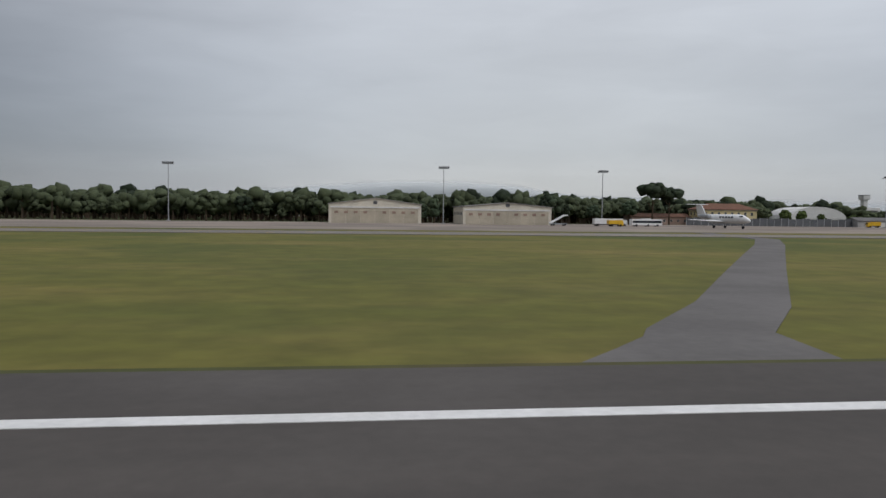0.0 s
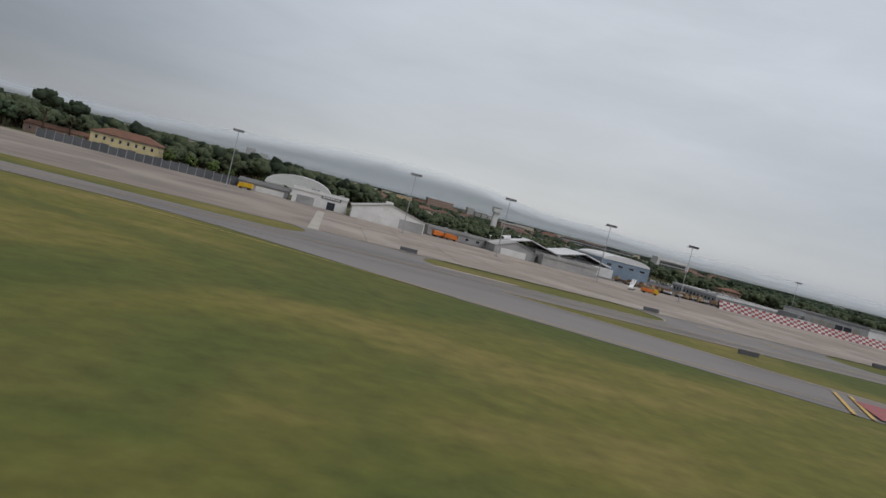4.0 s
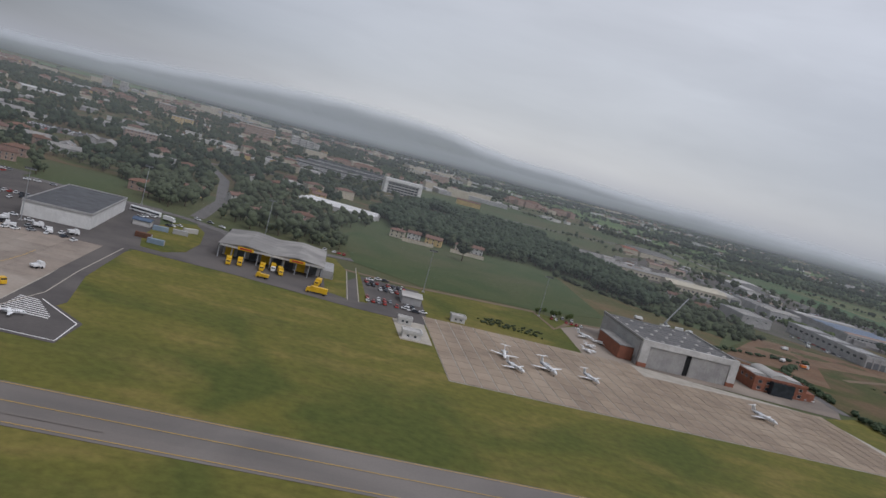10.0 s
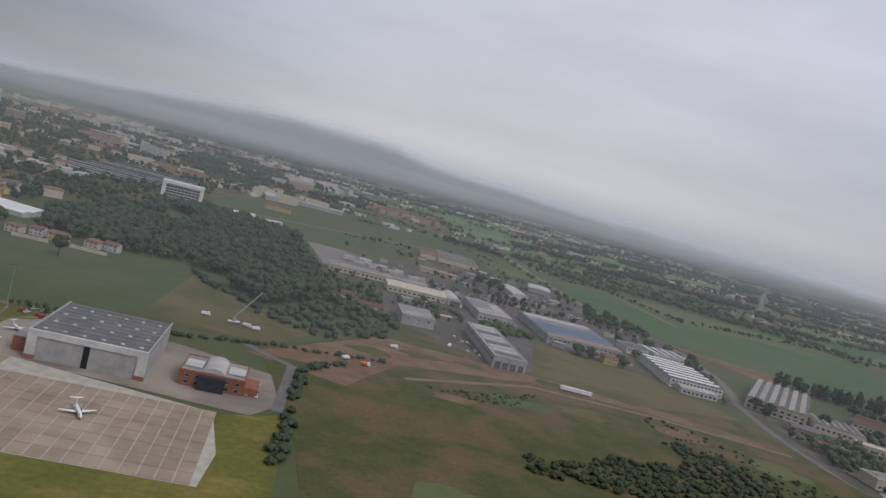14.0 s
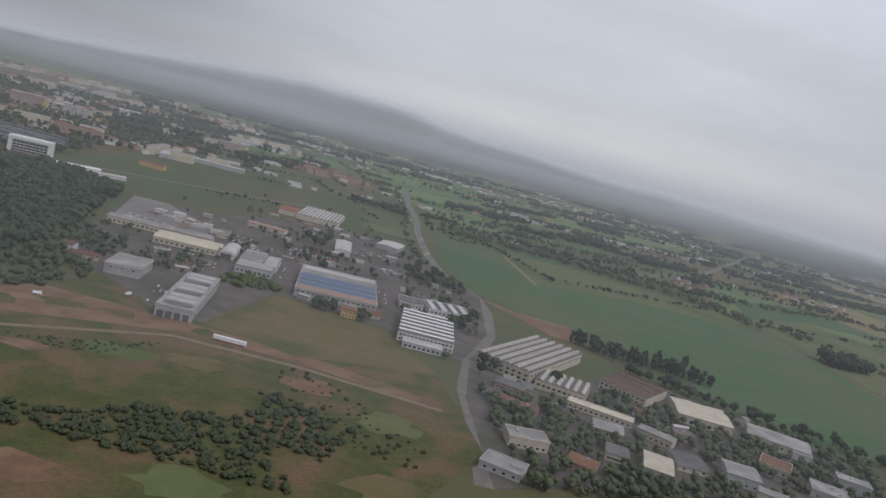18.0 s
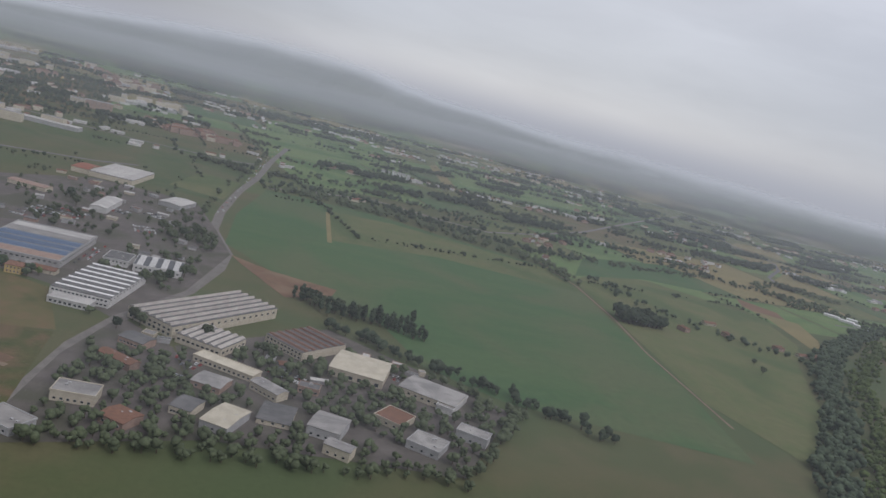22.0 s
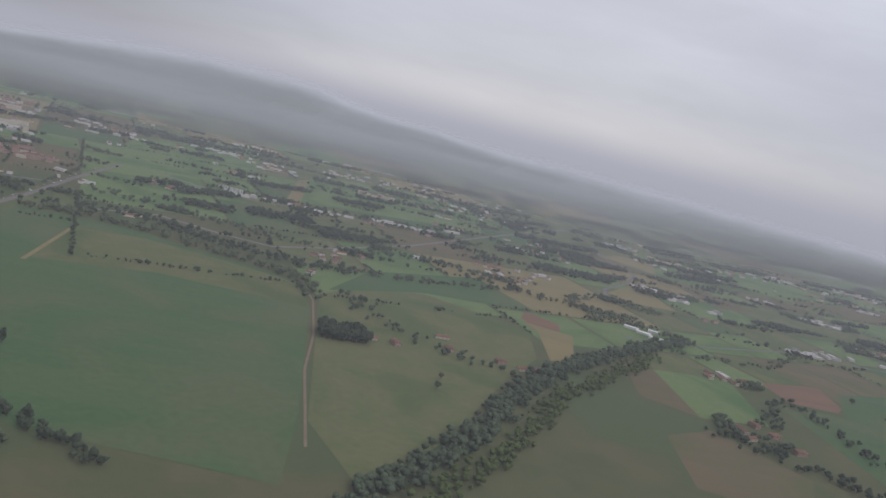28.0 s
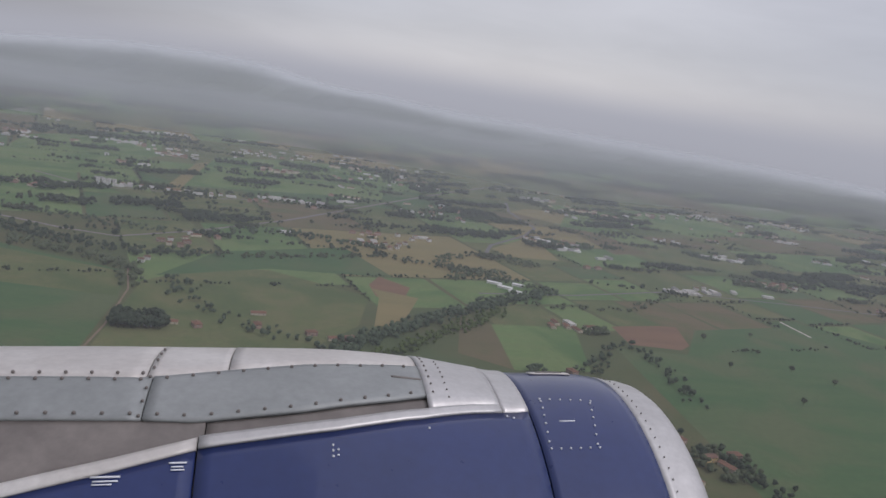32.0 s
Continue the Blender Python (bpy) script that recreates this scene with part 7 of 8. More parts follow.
building("pink_house_row", 506, 538, 30, 11, 6.0, "row of pink houses with a tiled roof in the wood", "house", turn=25, roof="gable", rise=2.4, wall=PINK, top=TILE, rows=(("front", 8, 3.6, 1.2, 1.4), ("front", 8, 1.0, 1.2, 1.6)))
tower = thing("white_tower", pose(429, 596, 0), "slim white concrete tower above the wood", "tower")
part("shaft", box(bmesh.new(), -2, -2, 0, 2, 2, 20, 0.2), WHITE_PANEL, tower)
part("head", box(bmesh.new(), -3.2, -3.2, 20, 3.2, 3.2, 23.5, 0.3), WHITE_PANEL, tower)
part("cap", box(bmesh.new(), -3.4, -3.4, 23.5, 3.4, 3.4, 23.9), ROOF_GREY, tower)
flats(505, 915, 34, 14, 14, 22, PINK, "long terracotta block of flats behind the wood", cols=8, floors=4)
flats(20, 2480, 26, 26, 40, 10, GREY_LIGHT, "tall grey tower block in the town", cols=3, floors=8)
flats(60, 2520, 22, 26, 34, 10, GREY_LIGHT, "tall grey tower block in the town", cols=3, floors=7)


def gate_house():
    """The grey slab on two white end piers."""
    ob = thing("gate_block", pose(814, 1162, 0, 0, 0, 8), "grey office slab between two white end piers", "office block")
    taken(845, 1172, 40)
    part("slab", box(bmesh.new(), 5, 2, 0, 53, 16, 17.5), GREY, ob)
    part("roof_beam", box(bmesh.new(), 0, 0, 17.5, 58, 18, 22, 0.2), WHITE_PANEL, ob, "white roof beam")
    part("pier", box(bmesh.new(), 0, 0, 0, 5, 18, 17.5, 0.1), WHITE_PANEL, ob, "white end pier")
    part("pier", box(bmesh.new(), 53, 0, 0, 58, 18, 17.5, 0.1), WHITE_PANEL, ob, "white end pier")
    me = window_mesh(4.4, 2.2, GLASS, GREY_DARK)
    for s in range(4):
        for i in range(9):
            put("window", me, ob, pose(6.0 + i * 5.2, 2, 1.2 + s * 4.0))


gate_house()


def terraces():
    """Long stepped car decks with pale edges."""
    for i in range(6):
        ob = thing("stepped_terrace", pose(628 + i * 16, 1205 + i * 26, 0, 0, 0, -8), "long stepped concrete terrace with pale edges", "terrace block", "stepped terraces")
        taken(700 + i * 10, 1215 + i * 22, 30)
        part("deck", box(bmesh.new(), 0, 0, 0, 130, 14, 4 + i * 2.2), GREY_DARK, ob)
        for k in range(2 + i // 2):
            part("edge_band", box(bmesh.new(), -0.4, -0.5, 1.8 + k * 3.2, 130.4, 0, 2.8 + k * 3.2), WHITE_WALL, ob)


terraces()
# greenhouses, sheds and tents seen as pale roofs
PALE = ((711, 744, 74, 11, -18, 4), (715, 757, 74, 11, -18, 4), (719, 770, 70, 11, -18, 4), (881, 1120, 74, 16, 20, 4), (944, 1112, 50, 14, 20, 4), (176, 1420, 90, 40, 0, 6), (230, 1180, 60, 14, 0, 5), (545, 1250, 40, 12, 0, 5), (750, 1640, 48, 12, -6, 5), (2636, 1440, 30, 11, -28, 4), (2652, 1412, 30, 11, -28, 4), (2668, 1384, 28, 11, -28, 4),
        (2690, 1440, 24, 10, -28, 4), (2950, 1900, 50, 14, -35, 4), (2900, 1980, 40, 12, -20, 4), (3490, 2020, 60, 14, -20, 4), (2360, 2210, 50, 14, 20, 5), (2270, 2080, 40, 14, 10, 5))
for x, y, w, d, a, h in PALE:
    building("pale_shed", x, y, w, d, h, "long low white-roofed shed", "shed", turn=a, roof="gable", rise=1.4, wall=WHITE_PANEL if x > 2600 else WHITE_WALL, top=ROOF_BRIGHT if x > 2600 or w > 60 > d else ROOF_WHITE, group="white-roofed sheds")
for i in range(8):
    building("greenhouse", 3080 + i * 11, 1524, 9, 26, 2.6, "small arched greenhouse in a row", "greenhouse", roof="barrel", rise=2.0, along="y", wall=WHITE_WALL, top=ROOF_WHITE, group="row of greenhouses")


# ---- trees ----
PHI = (1 + 5 ** 0.5) / 2
ICO = np.array([(-1, PHI, 0), (1, PHI, 0), (-1, -PHI, 0), (1, -PHI, 0), (0, -1, PHI), (0, 1, PHI), (0, -1, -PHI), (0, 1, -PHI), (PHI, 0, -1), (PHI, 0, 1), (-PHI, 0, -1), (-PHI, 0, 1)], float) / math.sqrt(1 + PHI * PHI)
ICO_F = np.array([(0, 11, 5), (0, 5, 1), (0, 1, 7), (0, 7, 10), (0, 10, 11), (1, 5, 9), (5, 11, 4), (11, 10, 2), (10, 7, 6), (7, 1, 8), (3, 9, 4), (3, 4, 2), (3, 2, 6), (3, 6, 8), (3, 8, 9), (4, 9, 5), (2, 4, 11), (6, 2, 10), (8, 6, 7), (9, 8, 1)])


def clump_mesh(name, centres, radii, mat, rng, squash=0.85, rough=0.5):
    """One mesh of leafy clumps: uneven small bodies at the centres."""
    n = len(centres)
    jit = 1 + rng.uniform(-rough, rough, (n, 12, 1))
    turn = rng.uniform(0, 2 * math.pi, n)
    c, s = np.cos(turn)[:, None], np.sin(turn)[:, None]
    base = ICO[None] * jit
    x = base[..., 0] * c - base[..., 1] * s
    y = base[..., 0] * s + base[..., 1] * c
    v = np.stack([x, y, base[..., 2] * squash], -1) * np.asarray(radii)[:, None, None] + np.asarray(centres)[:, None, :]
    f = (ICO_F[None] + 12 * np.arange(n)[:, None, None]).reshape(-1, 3)
    me = bpy.data.meshes.new(name)
    me.vertices.add(12 * n)
    me.vertices.foreach_set("co", v.astype(np.float32).ravel())
    me.loops.add(f.size)
    me.loops.foreach_set("vertex_index", f.astype(np.int32).ravel())
    me.polygons.add(len(f))
    me.polygons.foreach_set("loop_start", np.arange(0, f.size, 3, dtype=np.int32))
    me.polygons.foreach_set("loop_total", np.full(len(f), 3, dtype=np.int32))
    me.materials.append(mat)
    me.update(calc_edges=True)
    return me


def tree_clumps(x, y, h, rng, per, shape):
    """Centres and radii of the clumps of one tree's crown."""
    n = per
    u = rng.normal(size=(n, 3))
    u /= np.linalg.norm(u, axis=1)[:, None]
    r = rng.uniform(0.35, 1.0, (n, 1)) ** 0.6
    if shape == "poplar":
        c = u * r * np.array((0.11, 0.11, 0.42)) * h
        c[:, 2] += 0.54 * h
        rad = h * rng.uniform(0.10, 0.15, n)
    elif shape == "pine":
        c = u * r * np.array((0.30, 0.30, 0.13)) * h
        c[:, 2] += 0.82 * h
        rad = h * rng.uniform(0.10, 0.16, n)
    elif shape == "bush":
        c = u * r * np.array((0.5, 0.5, 0.25)) * h
        c[:, 2] = np.abs(c[:, 2]) + 0.3 * h
        rad = h * rng.uniform(0.3, 0.48, n) * (6 / max(6, n)) ** 0.55
    else:
        c = u * r * np.array((0.30, 0.30, 0.26)) * h
        c[:, 2] += 0.62 * h
        rad = h * rng.uniform(0.13, 0.24, n) * (0.74 if n > 20 else 1.0 if n > 8 else 1.55 if n < 6 and n > 3 else 1.3 if n > 3 else 1.75)
    c[:, 0] += x
    c[:, 1] += y
    return c, rad


GRID = {}


def index_taken():
    GRID.clear()
    for a, b, c in TAKEN:
        for i in range(int((a - c) // 60), int((a + c) // 60) + 1):
            for j in range(int((b - c) // 60), int((b + c) // 60) + 1):
                GRID.setdefault((i, j), []).append((a, b, c))


def clear_of(x, y, r=2.5):
    return all((x - a) ** 2 + (y - b) ** 2 > (c + r) ** 2 for a, b, c in GRID.get((int(x // 60), int(y // 60)), ()))


def inside(x, y, ring):
    hit = False
    for (x0, y0), (x1, y1) in zip(ring, ring[1:] + ring[:1]):
        if (y0 > y) != (y1 > y) and x < (x1 - x0) * (y - y0) / (y1 - y0) + x0:
            hit = not hit
    return hit


def grove(name, spots, heights, mat, seed, label, per=5, shape="round", category="trees"):
    """Many trees as one thing of kind stuff: stems and crowns."""
    if not spots:
        return
    rng = np.random.default_rng(seed)
    cs, rs = [], []
    for (x, y), h in zip(spots, heights):
        c, r = tree_clumps(x, y, h, rng, per, shape)
        c[:, 2] += ground_z(x, y) - (0.35 * h if math.hypot(x - 1300, y) > 5500 else 0)
        cs.append(c), rs.append(r)
    me = clump_mesh(name, np.concatenate(cs), np.concatenate(rs), mat, rng)
    ob = tagged(new(name, me), label, category, kind="stuff")
    if shape != "bush" and per > 3:
        verts, faces = [], []
        for (x, y), h in zip(spots, heights):
            k = len(verts)
            t = h * 0.02 + 0.08
            for z, s in ((0, 1.2), (h * 0.55, 0.6)):
                verts += [(x - t * s, y - t * s, z), (x + t * s, y - t * s, z), (x + t * s, y + t * s, z), (x - t * s, y + t * s, z)]
            faces += [(k + i, k + (i + 1) % 4, k + 4 + (i + 1) % 4, k + 4 + i) for i in range(4)]
        put("stems", mesh_of("stems", verts, faces, BARK), ob)


def wood(name, ring, step, hs, mat, seed, label, per=5, shape="round", keep=1.0, patchy=0.0):
    """Trees scattered over an area, with openings where keep or patchy say so."""
    rng = random.Random(seed)
    xs, ys = [p[0] for p in ring], [p[1] for p in ring]
    spots, heights = [], []
    y = min(ys)
    while y < max(ys):
        x = min(xs)
        while x < max(xs):
            px, py = x + rng.uniform(-.5, .5) * step, y + rng.uniform(-.5, .5) * step
            x += step
            if rng.random() > keep or not inside(px, py, ring) or not clear_of(px, py):
                continue
            if patchy and noise.noise((px * 0.011, py * 0.011, seed)) < patchy:
                continue
            spots.append((px, py)), heights.append(rng.uniform(*hs))
        y += step
    grove(name, spots, heights, mat, seed, label, per, shape)


def hedge(name, line, step, hs, mat, seed, label, per=4, wide=4.0, shape="round", keep=1.0):
    rng = random.Random(seed)
    spots, heights = [], []
    for a, b in zip(line, line[1:]):
        a, b = Vector(a), Vector(b)
        n = int((b - a).length / step)
        for i in range(n):
            p = a.lerp(b, (i + rng.random()) / max(n, 1))
            px, py = p.x + rng.uniform(-wide, wide), p.y + rng.uniform(-wide, wide)
            if rng.random() < keep and clear_of(px, py, 0):
                spots.append((px, py)), heights.append(rng.uniform(*hs))
    grove(name, spots, heights, mat, seed, label, per, shape)


for x, y, r in ((1062, 900, 30), (1105, 895, 30), (1145, 890, 22), (1060, 950, 32), (1105, 945, 32), (1052, 1000, 28), (725, 728, 16), (755, 722, 16), (780, 716, 14), (745, 752, 34), (285, 430, 40), (262, 424, 30), (305, 436, 30), (290, 995, 48), (406, 495, 30), (342, 732, 36), (525, 511, 30), (350, 800, 40), (345, 900, 40), (475, 835, 48), (429, 596, 8), (521, 546, 22), (1085, 990, 22), (1230, 555, 25), (1300, 610, 60), (1260, 620, 40), (1340, 600, 35)):
    taken(x, y, r)
index_taken()
# single trees that can be counted: trunk, limbs and a crown of many small clumps
def tree(at, h, seed, mat, label, shape="round", clumps=46):
    rng = np.random.default_rng(seed)
    ob = thing("tree", at, label, "tree", "single trees")
    bm = bmesh.new()
    r0 = h * 0.028
    bmesh.ops.create_cone(bm, cap_ends=True, segments=8, radius1=r0, radius2=r0 * 0.5, depth=h * 0.6, matrix=Matrix.Translation((0, 0, h * 0.3)))
    for i in range(6):
        a = i * 1.1 + seed
        lean = Matrix.Translation((0, 0, h * (0.32 + 0.04 * i))) @ Matrix.Rotation(a, 4, "Z") @ Matrix.Rotation(0.8, 4, "Y") @ Matrix.Translation((0, 0, h * 0.12))
        bmesh.ops.create_cone(bm, cap_ends=True, segments=5, radius1=r0 * 0.4, radius2=r0 * 0.15, depth=h * 0.26, matrix=lean)
    part("trunk", bm, BARK, ob)
    c, r = tree_clumps(0, 0, h, rng, clumps, shape)
    put("crown", clump_mesh("crown", c, r * 0.72, mat, rng, rough=0.4), ob)
    return ob


KINDS = [tree(pose(-60, 372, 0), 15, 1, LEAF, "broad dark green tree behind the ramp"), tree(pose(-44, 380, 0), 13, 2, LEAF_DARK, "dark evergreen tree behind the ramp"), tree(pose(228, 378, 0), 9, 3, LEAF_LIGHT, "pale green young tree by the fence"),
         tree(pose(176, 402, 0), 20, 4, LEAF_DARK, "tall umbrella pine beside the ochre house", "pine"), tree(pose(100, 372, 0), 18, 5, LEAF_DARK, "slim dark poplar by the hangars", "poplar")]


def trees_at(spots, seed):
    rng = random.Random(seed)
    for x, y, k, s in spots:
        copy_thing(KINDS[k], pose(x, y, 0, 0, 0, rng.uniform(0, 360)) @ Matrix.Scale(s * rng.uniform(0.9, 1.1), 4))


wood("verge_bushes", [(822, 384), (858, 378), (862, 392), (830, 400)], 2.6, (0.7, 1.9), LEAF, 139, "low green bushes on the verge", 9, "bush", 0.8, 0.05)
trees_at([(849, 600, 0, 1.25), (44, 360, 4, .8), (39, 362, 4, .7), (102, 366, 1, 1.1), (108, 370, 1, .9), (97, 362, 4, .7), (110, 380, 0, .8), (128, 385, 1, .9), (150, 392, 1, 1.0), (165, 398, 3, 1.05), (226, 394, 0, .8), (236, 390, 2, 1.0), (246, 392, 2, 1.1), (255, 388, 2, .8), (282, 392, 2, .6),
          (300, 392, 2, .7), (308, 398, 0, .8), (186, 386, 2, .5), (196, 386, 2, .5), (270, 384, 2, .8), (350, 392, 1, .8), (365, 396, 0, .8), (390, 390, 0, .7), (402, 400, 1, .8)], 3)
trees_at([(872 + i * 3.2, 446 + (i % 3) * 3, 2, .5) for i in range(8)] + [(1446, 602, 0, .9), (1438, 612, 0, 1.0), (1432, 585, 1, .9), (1500, 600, 0, 1.0), (1548, 590, 0, 1.0), (1556, 580, 0, .9), (1300, 672, 0, .9), (1290, 680, 0, .8), (1306, 684, 1, .8),
          (1422, 712, 0, 1.2), (1432, 722, 0, 1.1), (1440, 735, 1, 1.0), (1450, 760, 0, 1.1), (1340, 676, 2, 1.0), (1280, 960, 0, 1.2), (1270, 980, 0, 1.1), (1260, 1000, 1, 1.2), (1285, 1010, 0, 1.1), (1390, 930, 0, 1.2), (1402, 945, 0, 1.2), (1415, 925, 1, 1.1), (1425, 950, 0, 1.2), (1408, 980, 0, 1.1)], 4)
trees_at([(2985, 1180, 0, 1.0), (3059, 1121, 0, .8), (3076, 1045, 0, .9), (3120, 993, 0, 1.0), (2960, 1040, 1, .9), (3110, 1230, 0, .8), (3000, 900, 0, 1.0), (2160, 860, 0, .9), (2170, 900, 0, .8), (1768, 1330, 0, 1.0), (2100, 1200, 2, 1.0)], 5)
trees_at([(2010 + (i * 37) % 60, 985 + (i * 23) % 36, 4, 1.05 + 0.06 * (i % 4)) for i in range(18)], 6)
trees_at([(1590 + i * 7.5, 742 - (i * 13) % 24 + i * 1.5, 4, .95 + 0.07 * (i % 3)) for i in range(14)] + [(1575 + i * 9, 770 - (i * 17) % 30, 0, .9) for i in range(7)], 7)

wood("airport_wood", [(-900, 372), (-120, 372), (-20, 384), (60, 372), (130, 395), (260, 405), (340, 398), (330, 640), (-900, 640)], 10.5, (9, 17), LEAF, 101, "dense dark green wood behind the airport", 10)
wood("station_wood", [(345, 410), (420, 440), (520, 480), (640, 515), (660, 640), (335, 640)], 8.0, (5, 11), LEAF, 150, "broken dark green trees behind the terminal", 9, keep=0.9, patchy=-0.22)
wood("wood_edge", [(-120, 374), (-20, 386), (60, 374), (130, 397), (260, 407), (340, 400), (350, 432), (250, 430), (100, 418), (-120, 400)], 7.0, (7, 15), LEAF, 147, "leafy dark green edge of the wood behind the airport", 26, keep=0.8)
wood("airport_wood_evergreens", [(-900, 390), (60, 395), (260, 420), (330, 440), (340, 640), (-900, 640)], 22, (11, 19), LEAF_DARK, 102, "dark evergreens standing in the wood", 10, "round", 0.7)
wood("lane_trees", [(600, 505), (680, 500), (760, 500), (745, 600), (790, 712), (740, 780), (640, 760), (590, 640)], 10, (6, 12), LEAF, 103, "trees round the houses behind the cargo yard", 6, keep=0.85, patchy=-0.25)
wood("dark_forest", [(800, 700), (874, 678), (925, 690), (1000, 585), (1042, 640), (1045, 740), (1040, 880), (1009, 1058), (885, 1120), (840, 1020), (780, 800)], 6.2, (6, 15), LEAF_DARK, 104, "dense dark forest beside the works", 9, keep=0.92, patchy=-0.34)
wood("forest_edge", [(1000, 575), (1040, 540), (1110, 590), (1105, 640), (1060, 720), (1045, 640)], 9, (3, 8), LEAF, 105, "scrubby edge of the forest", 5, "bush", 0.7)
wood("town_trees", [(-900, 640), (600, 640), (740, 790), (860, 1100), (860, 1500), (1000, 1900), (900, 2700), (-1000, 2700)], 17, (5, 11), LEAF, 106, "garden trees through the town", 5, keep=0.7, patchy=-0.08)
wood("town_trees_dark", [(-900, 640), (600, 640), (740, 790), (860, 1100), (860, 1500), (1000, 1900), (900, 2700), (-1000, 2700)], 22, (6, 12), LEAF_DARK, 107, "dark garden trees through the town", 4, keep=0.8, patchy=-0.1)
wood("park_wood", [(-200, 640), (600, 640), (740, 790), (800, 1060), (500, 1110), (-200, 1060)], 10.5, (5, 11), LEAF_DARK, 151, "dark park trees at the town's edge", 6, keep=0.85, patchy=-0.12)
wood("works_trees", [(1110, 700), (1190, 690), (1196, 748), (1110, 752)], 9, (4, 9), LEAF, 108, "trees between the works halls", 6, keep=0.8)
wood("works_trees", [(1195, 680), (1262, 705), (1262, 735), (1205, 740)], 8, (4, 8), LEAF_LIGHT, 109, "low trees behind the frame hall", 5, "bush", 0.9)
wood("works_trees", [(1060, 590), (1110, 640), (1100, 760), (1050, 780), (1046, 650)], 9, (5, 11), LEAF, 110, "trees beside the grey hall", 6, keep=0.8)
wood("works_trees", [(1180, 900), (1440, 1010), (1400, 1300), (1180, 1340), (1060, 1100), (1150, 940)], 15, (4, 9), LEAF, 111, "trees behind the works", 6, keep=0.35, patchy=0.08)
wood("garden_trees", [(1470, 560), (1600, 640), (1700, 620), (1770, 560), (1700, 420), (1520, 400), (1400, 380), (1420, 540)], 9, (5, 11), LEAF, 112, "trees between the small works", 7, keep=0.9)
wood("yard_trees", [(1050, 700), (1110, 640), (1180, 690), (1260, 700), (1460, 720), (1478, 890), (1440, 1010), (1390, 1150), (1240, 1160), (1130, 1030), (1040, 1020)], 13, (3, 8), LEAF, 145, "single trees and bushes between the works yards", 8, keep=0.4, patchy=-0.05)
wood("villa_trees", [(1290, 655), (1360, 640), (1362, 690), (1290, 700)], 8, (6, 11), LEAF_DARK, 146, "dark trees round the yellow villa", 8, keep=0.7)
wood("office_trees", [(1355, 610), (1440, 590), (1470, 740), (1450, 830), (1360, 800)], 12, (6, 12), LEAF, 113, "trees round the white offices", 6, keep=0.7)
wood("scrub_bushes", [(1150, 350), (1300, 330), (1330, 420), (1280, 455), (1190, 420), (1160, 400)], 4.6, (1.5, 5), LEAF, 114, "dark bushes on the scrub land", 10, "bush", 0.85, -0.12)
wood("scrub_bushes", [(1060, 450), (1140, 470), (1200, 500), (1150, 430), (1090, 425)], 3.6, (0.7, 2.2), LEAF, 115, "dark bushes on the scrub land", 12, "bush", 0.7, 0.1)
wood("scrub_bushes", [(1030, 300), (1420, 300), (1400, 550), (1040, 470)], 7, (0.8, 3.0), LEAF, 116, "scattered low bushes", 10, "bush", 0.6, 0.3)
hedge("boundary_hedge", [(1026, 300), (1030, 370), (1034, 440), (1060, 470)], 3.2, (3, 6), LEAF_DARK, 117, "dark boundary hedge beside the hangar lane", 14, 2.5, "bush")
hedge("boundary_hedge", [(940, 448), (1000, 476), (1090, 500)], 4, (2, 4), LEAF_DARK, 118, "dark hedge along the site", 12, 2, "bush")
hedge("field_hedge", [(942, 650), (1000, 566), (1045, 530), (1092, 575)], 6, (3, 6), LEAF, 119, "hedge at the meadow's end", 5, 5, "bush")
hedge("meadow_trees", [(790, 700), (872, 672), (930, 690)], 7, (6, 11), LEAF, 120, "trees behind the villas", 6, 8)
# the plain
hedge("road_trees", [(1416, 1010), (1408, 1121), (1406, 1309), (1418, 1500), (1418, 1900)], 22, (5, 10), LEAF, 121, "trees along the main road", 5, 5, keep=0.7)
hedge("field_belt", [(1470, 1410), (1560, 1430), (1681, 1415), (1800, 1370), (1968, 1290), (1996, 1180)], 3.2, (6, 13), LEAF, 122, "belt of trees along the crop field", 5, 20)
hedge("field_belt", [(1480, 1440), (1640, 1540), (1794, 1430), (1953, 1390), (2080, 1420)], 3.2, (6, 13), LEAF_DARK, 123, "dark belt of trees below the highway", 5, 30)
wood("farm_wood", [(2012, 978), (2076, 984), (2084, 1012), (2070, 1030), (2010, 1018)], 5, (14, 21), LEAF_DARK, 133, "dense dark wood beside the river farm", 9)
wood("road_copse", [(1440, 1010), (1470, 960), (1478, 900), (1440, 870), (1400, 900), (1390, 960)], 9, (6, 12), LEAF, 134, "trees beside the main road", 6, keep=0.8)
hedge("field_belt", [(1690, 2080), (1860, 2110), (2050, 2110), (2300, 2180), (2500, 2300)], 6, (6, 12), LEAF_DARK, 135, "dark trees along the village road", 4, 26)
hedge("field_belt", [(1500, 1700), (1660, 1660), (1850, 1600), (2000, 1580), (2200, 1700), (2420, 1650)], 5, (6, 12), LEAF_DARK, 136, "dark belt of trees beyond the highway", 4, 26)
hedge("field_belt", [(2080, 1420), (2250, 1480), (2420, 1560), (2600, 1520), (2760, 1420)], 6, (6, 11), LEAF, 137, "trees between the farms", 4, 18)
wood("hall_trees", [(1240, 870), (1360, 830), (1350, 900), (1300, 940), (1230, 930)], 9, (5, 9), LEAF, 138, "dark trees behind the solar hall", 7, keep=0.4)
hedge("works_poplars", [(1560, 776), (1600, 752), (1650, 738), (1700, 715)], 2.6, (10, 18), LEAF_DARK, 152, "dense dark poplars behind the factory", 10, 7, "poplar")
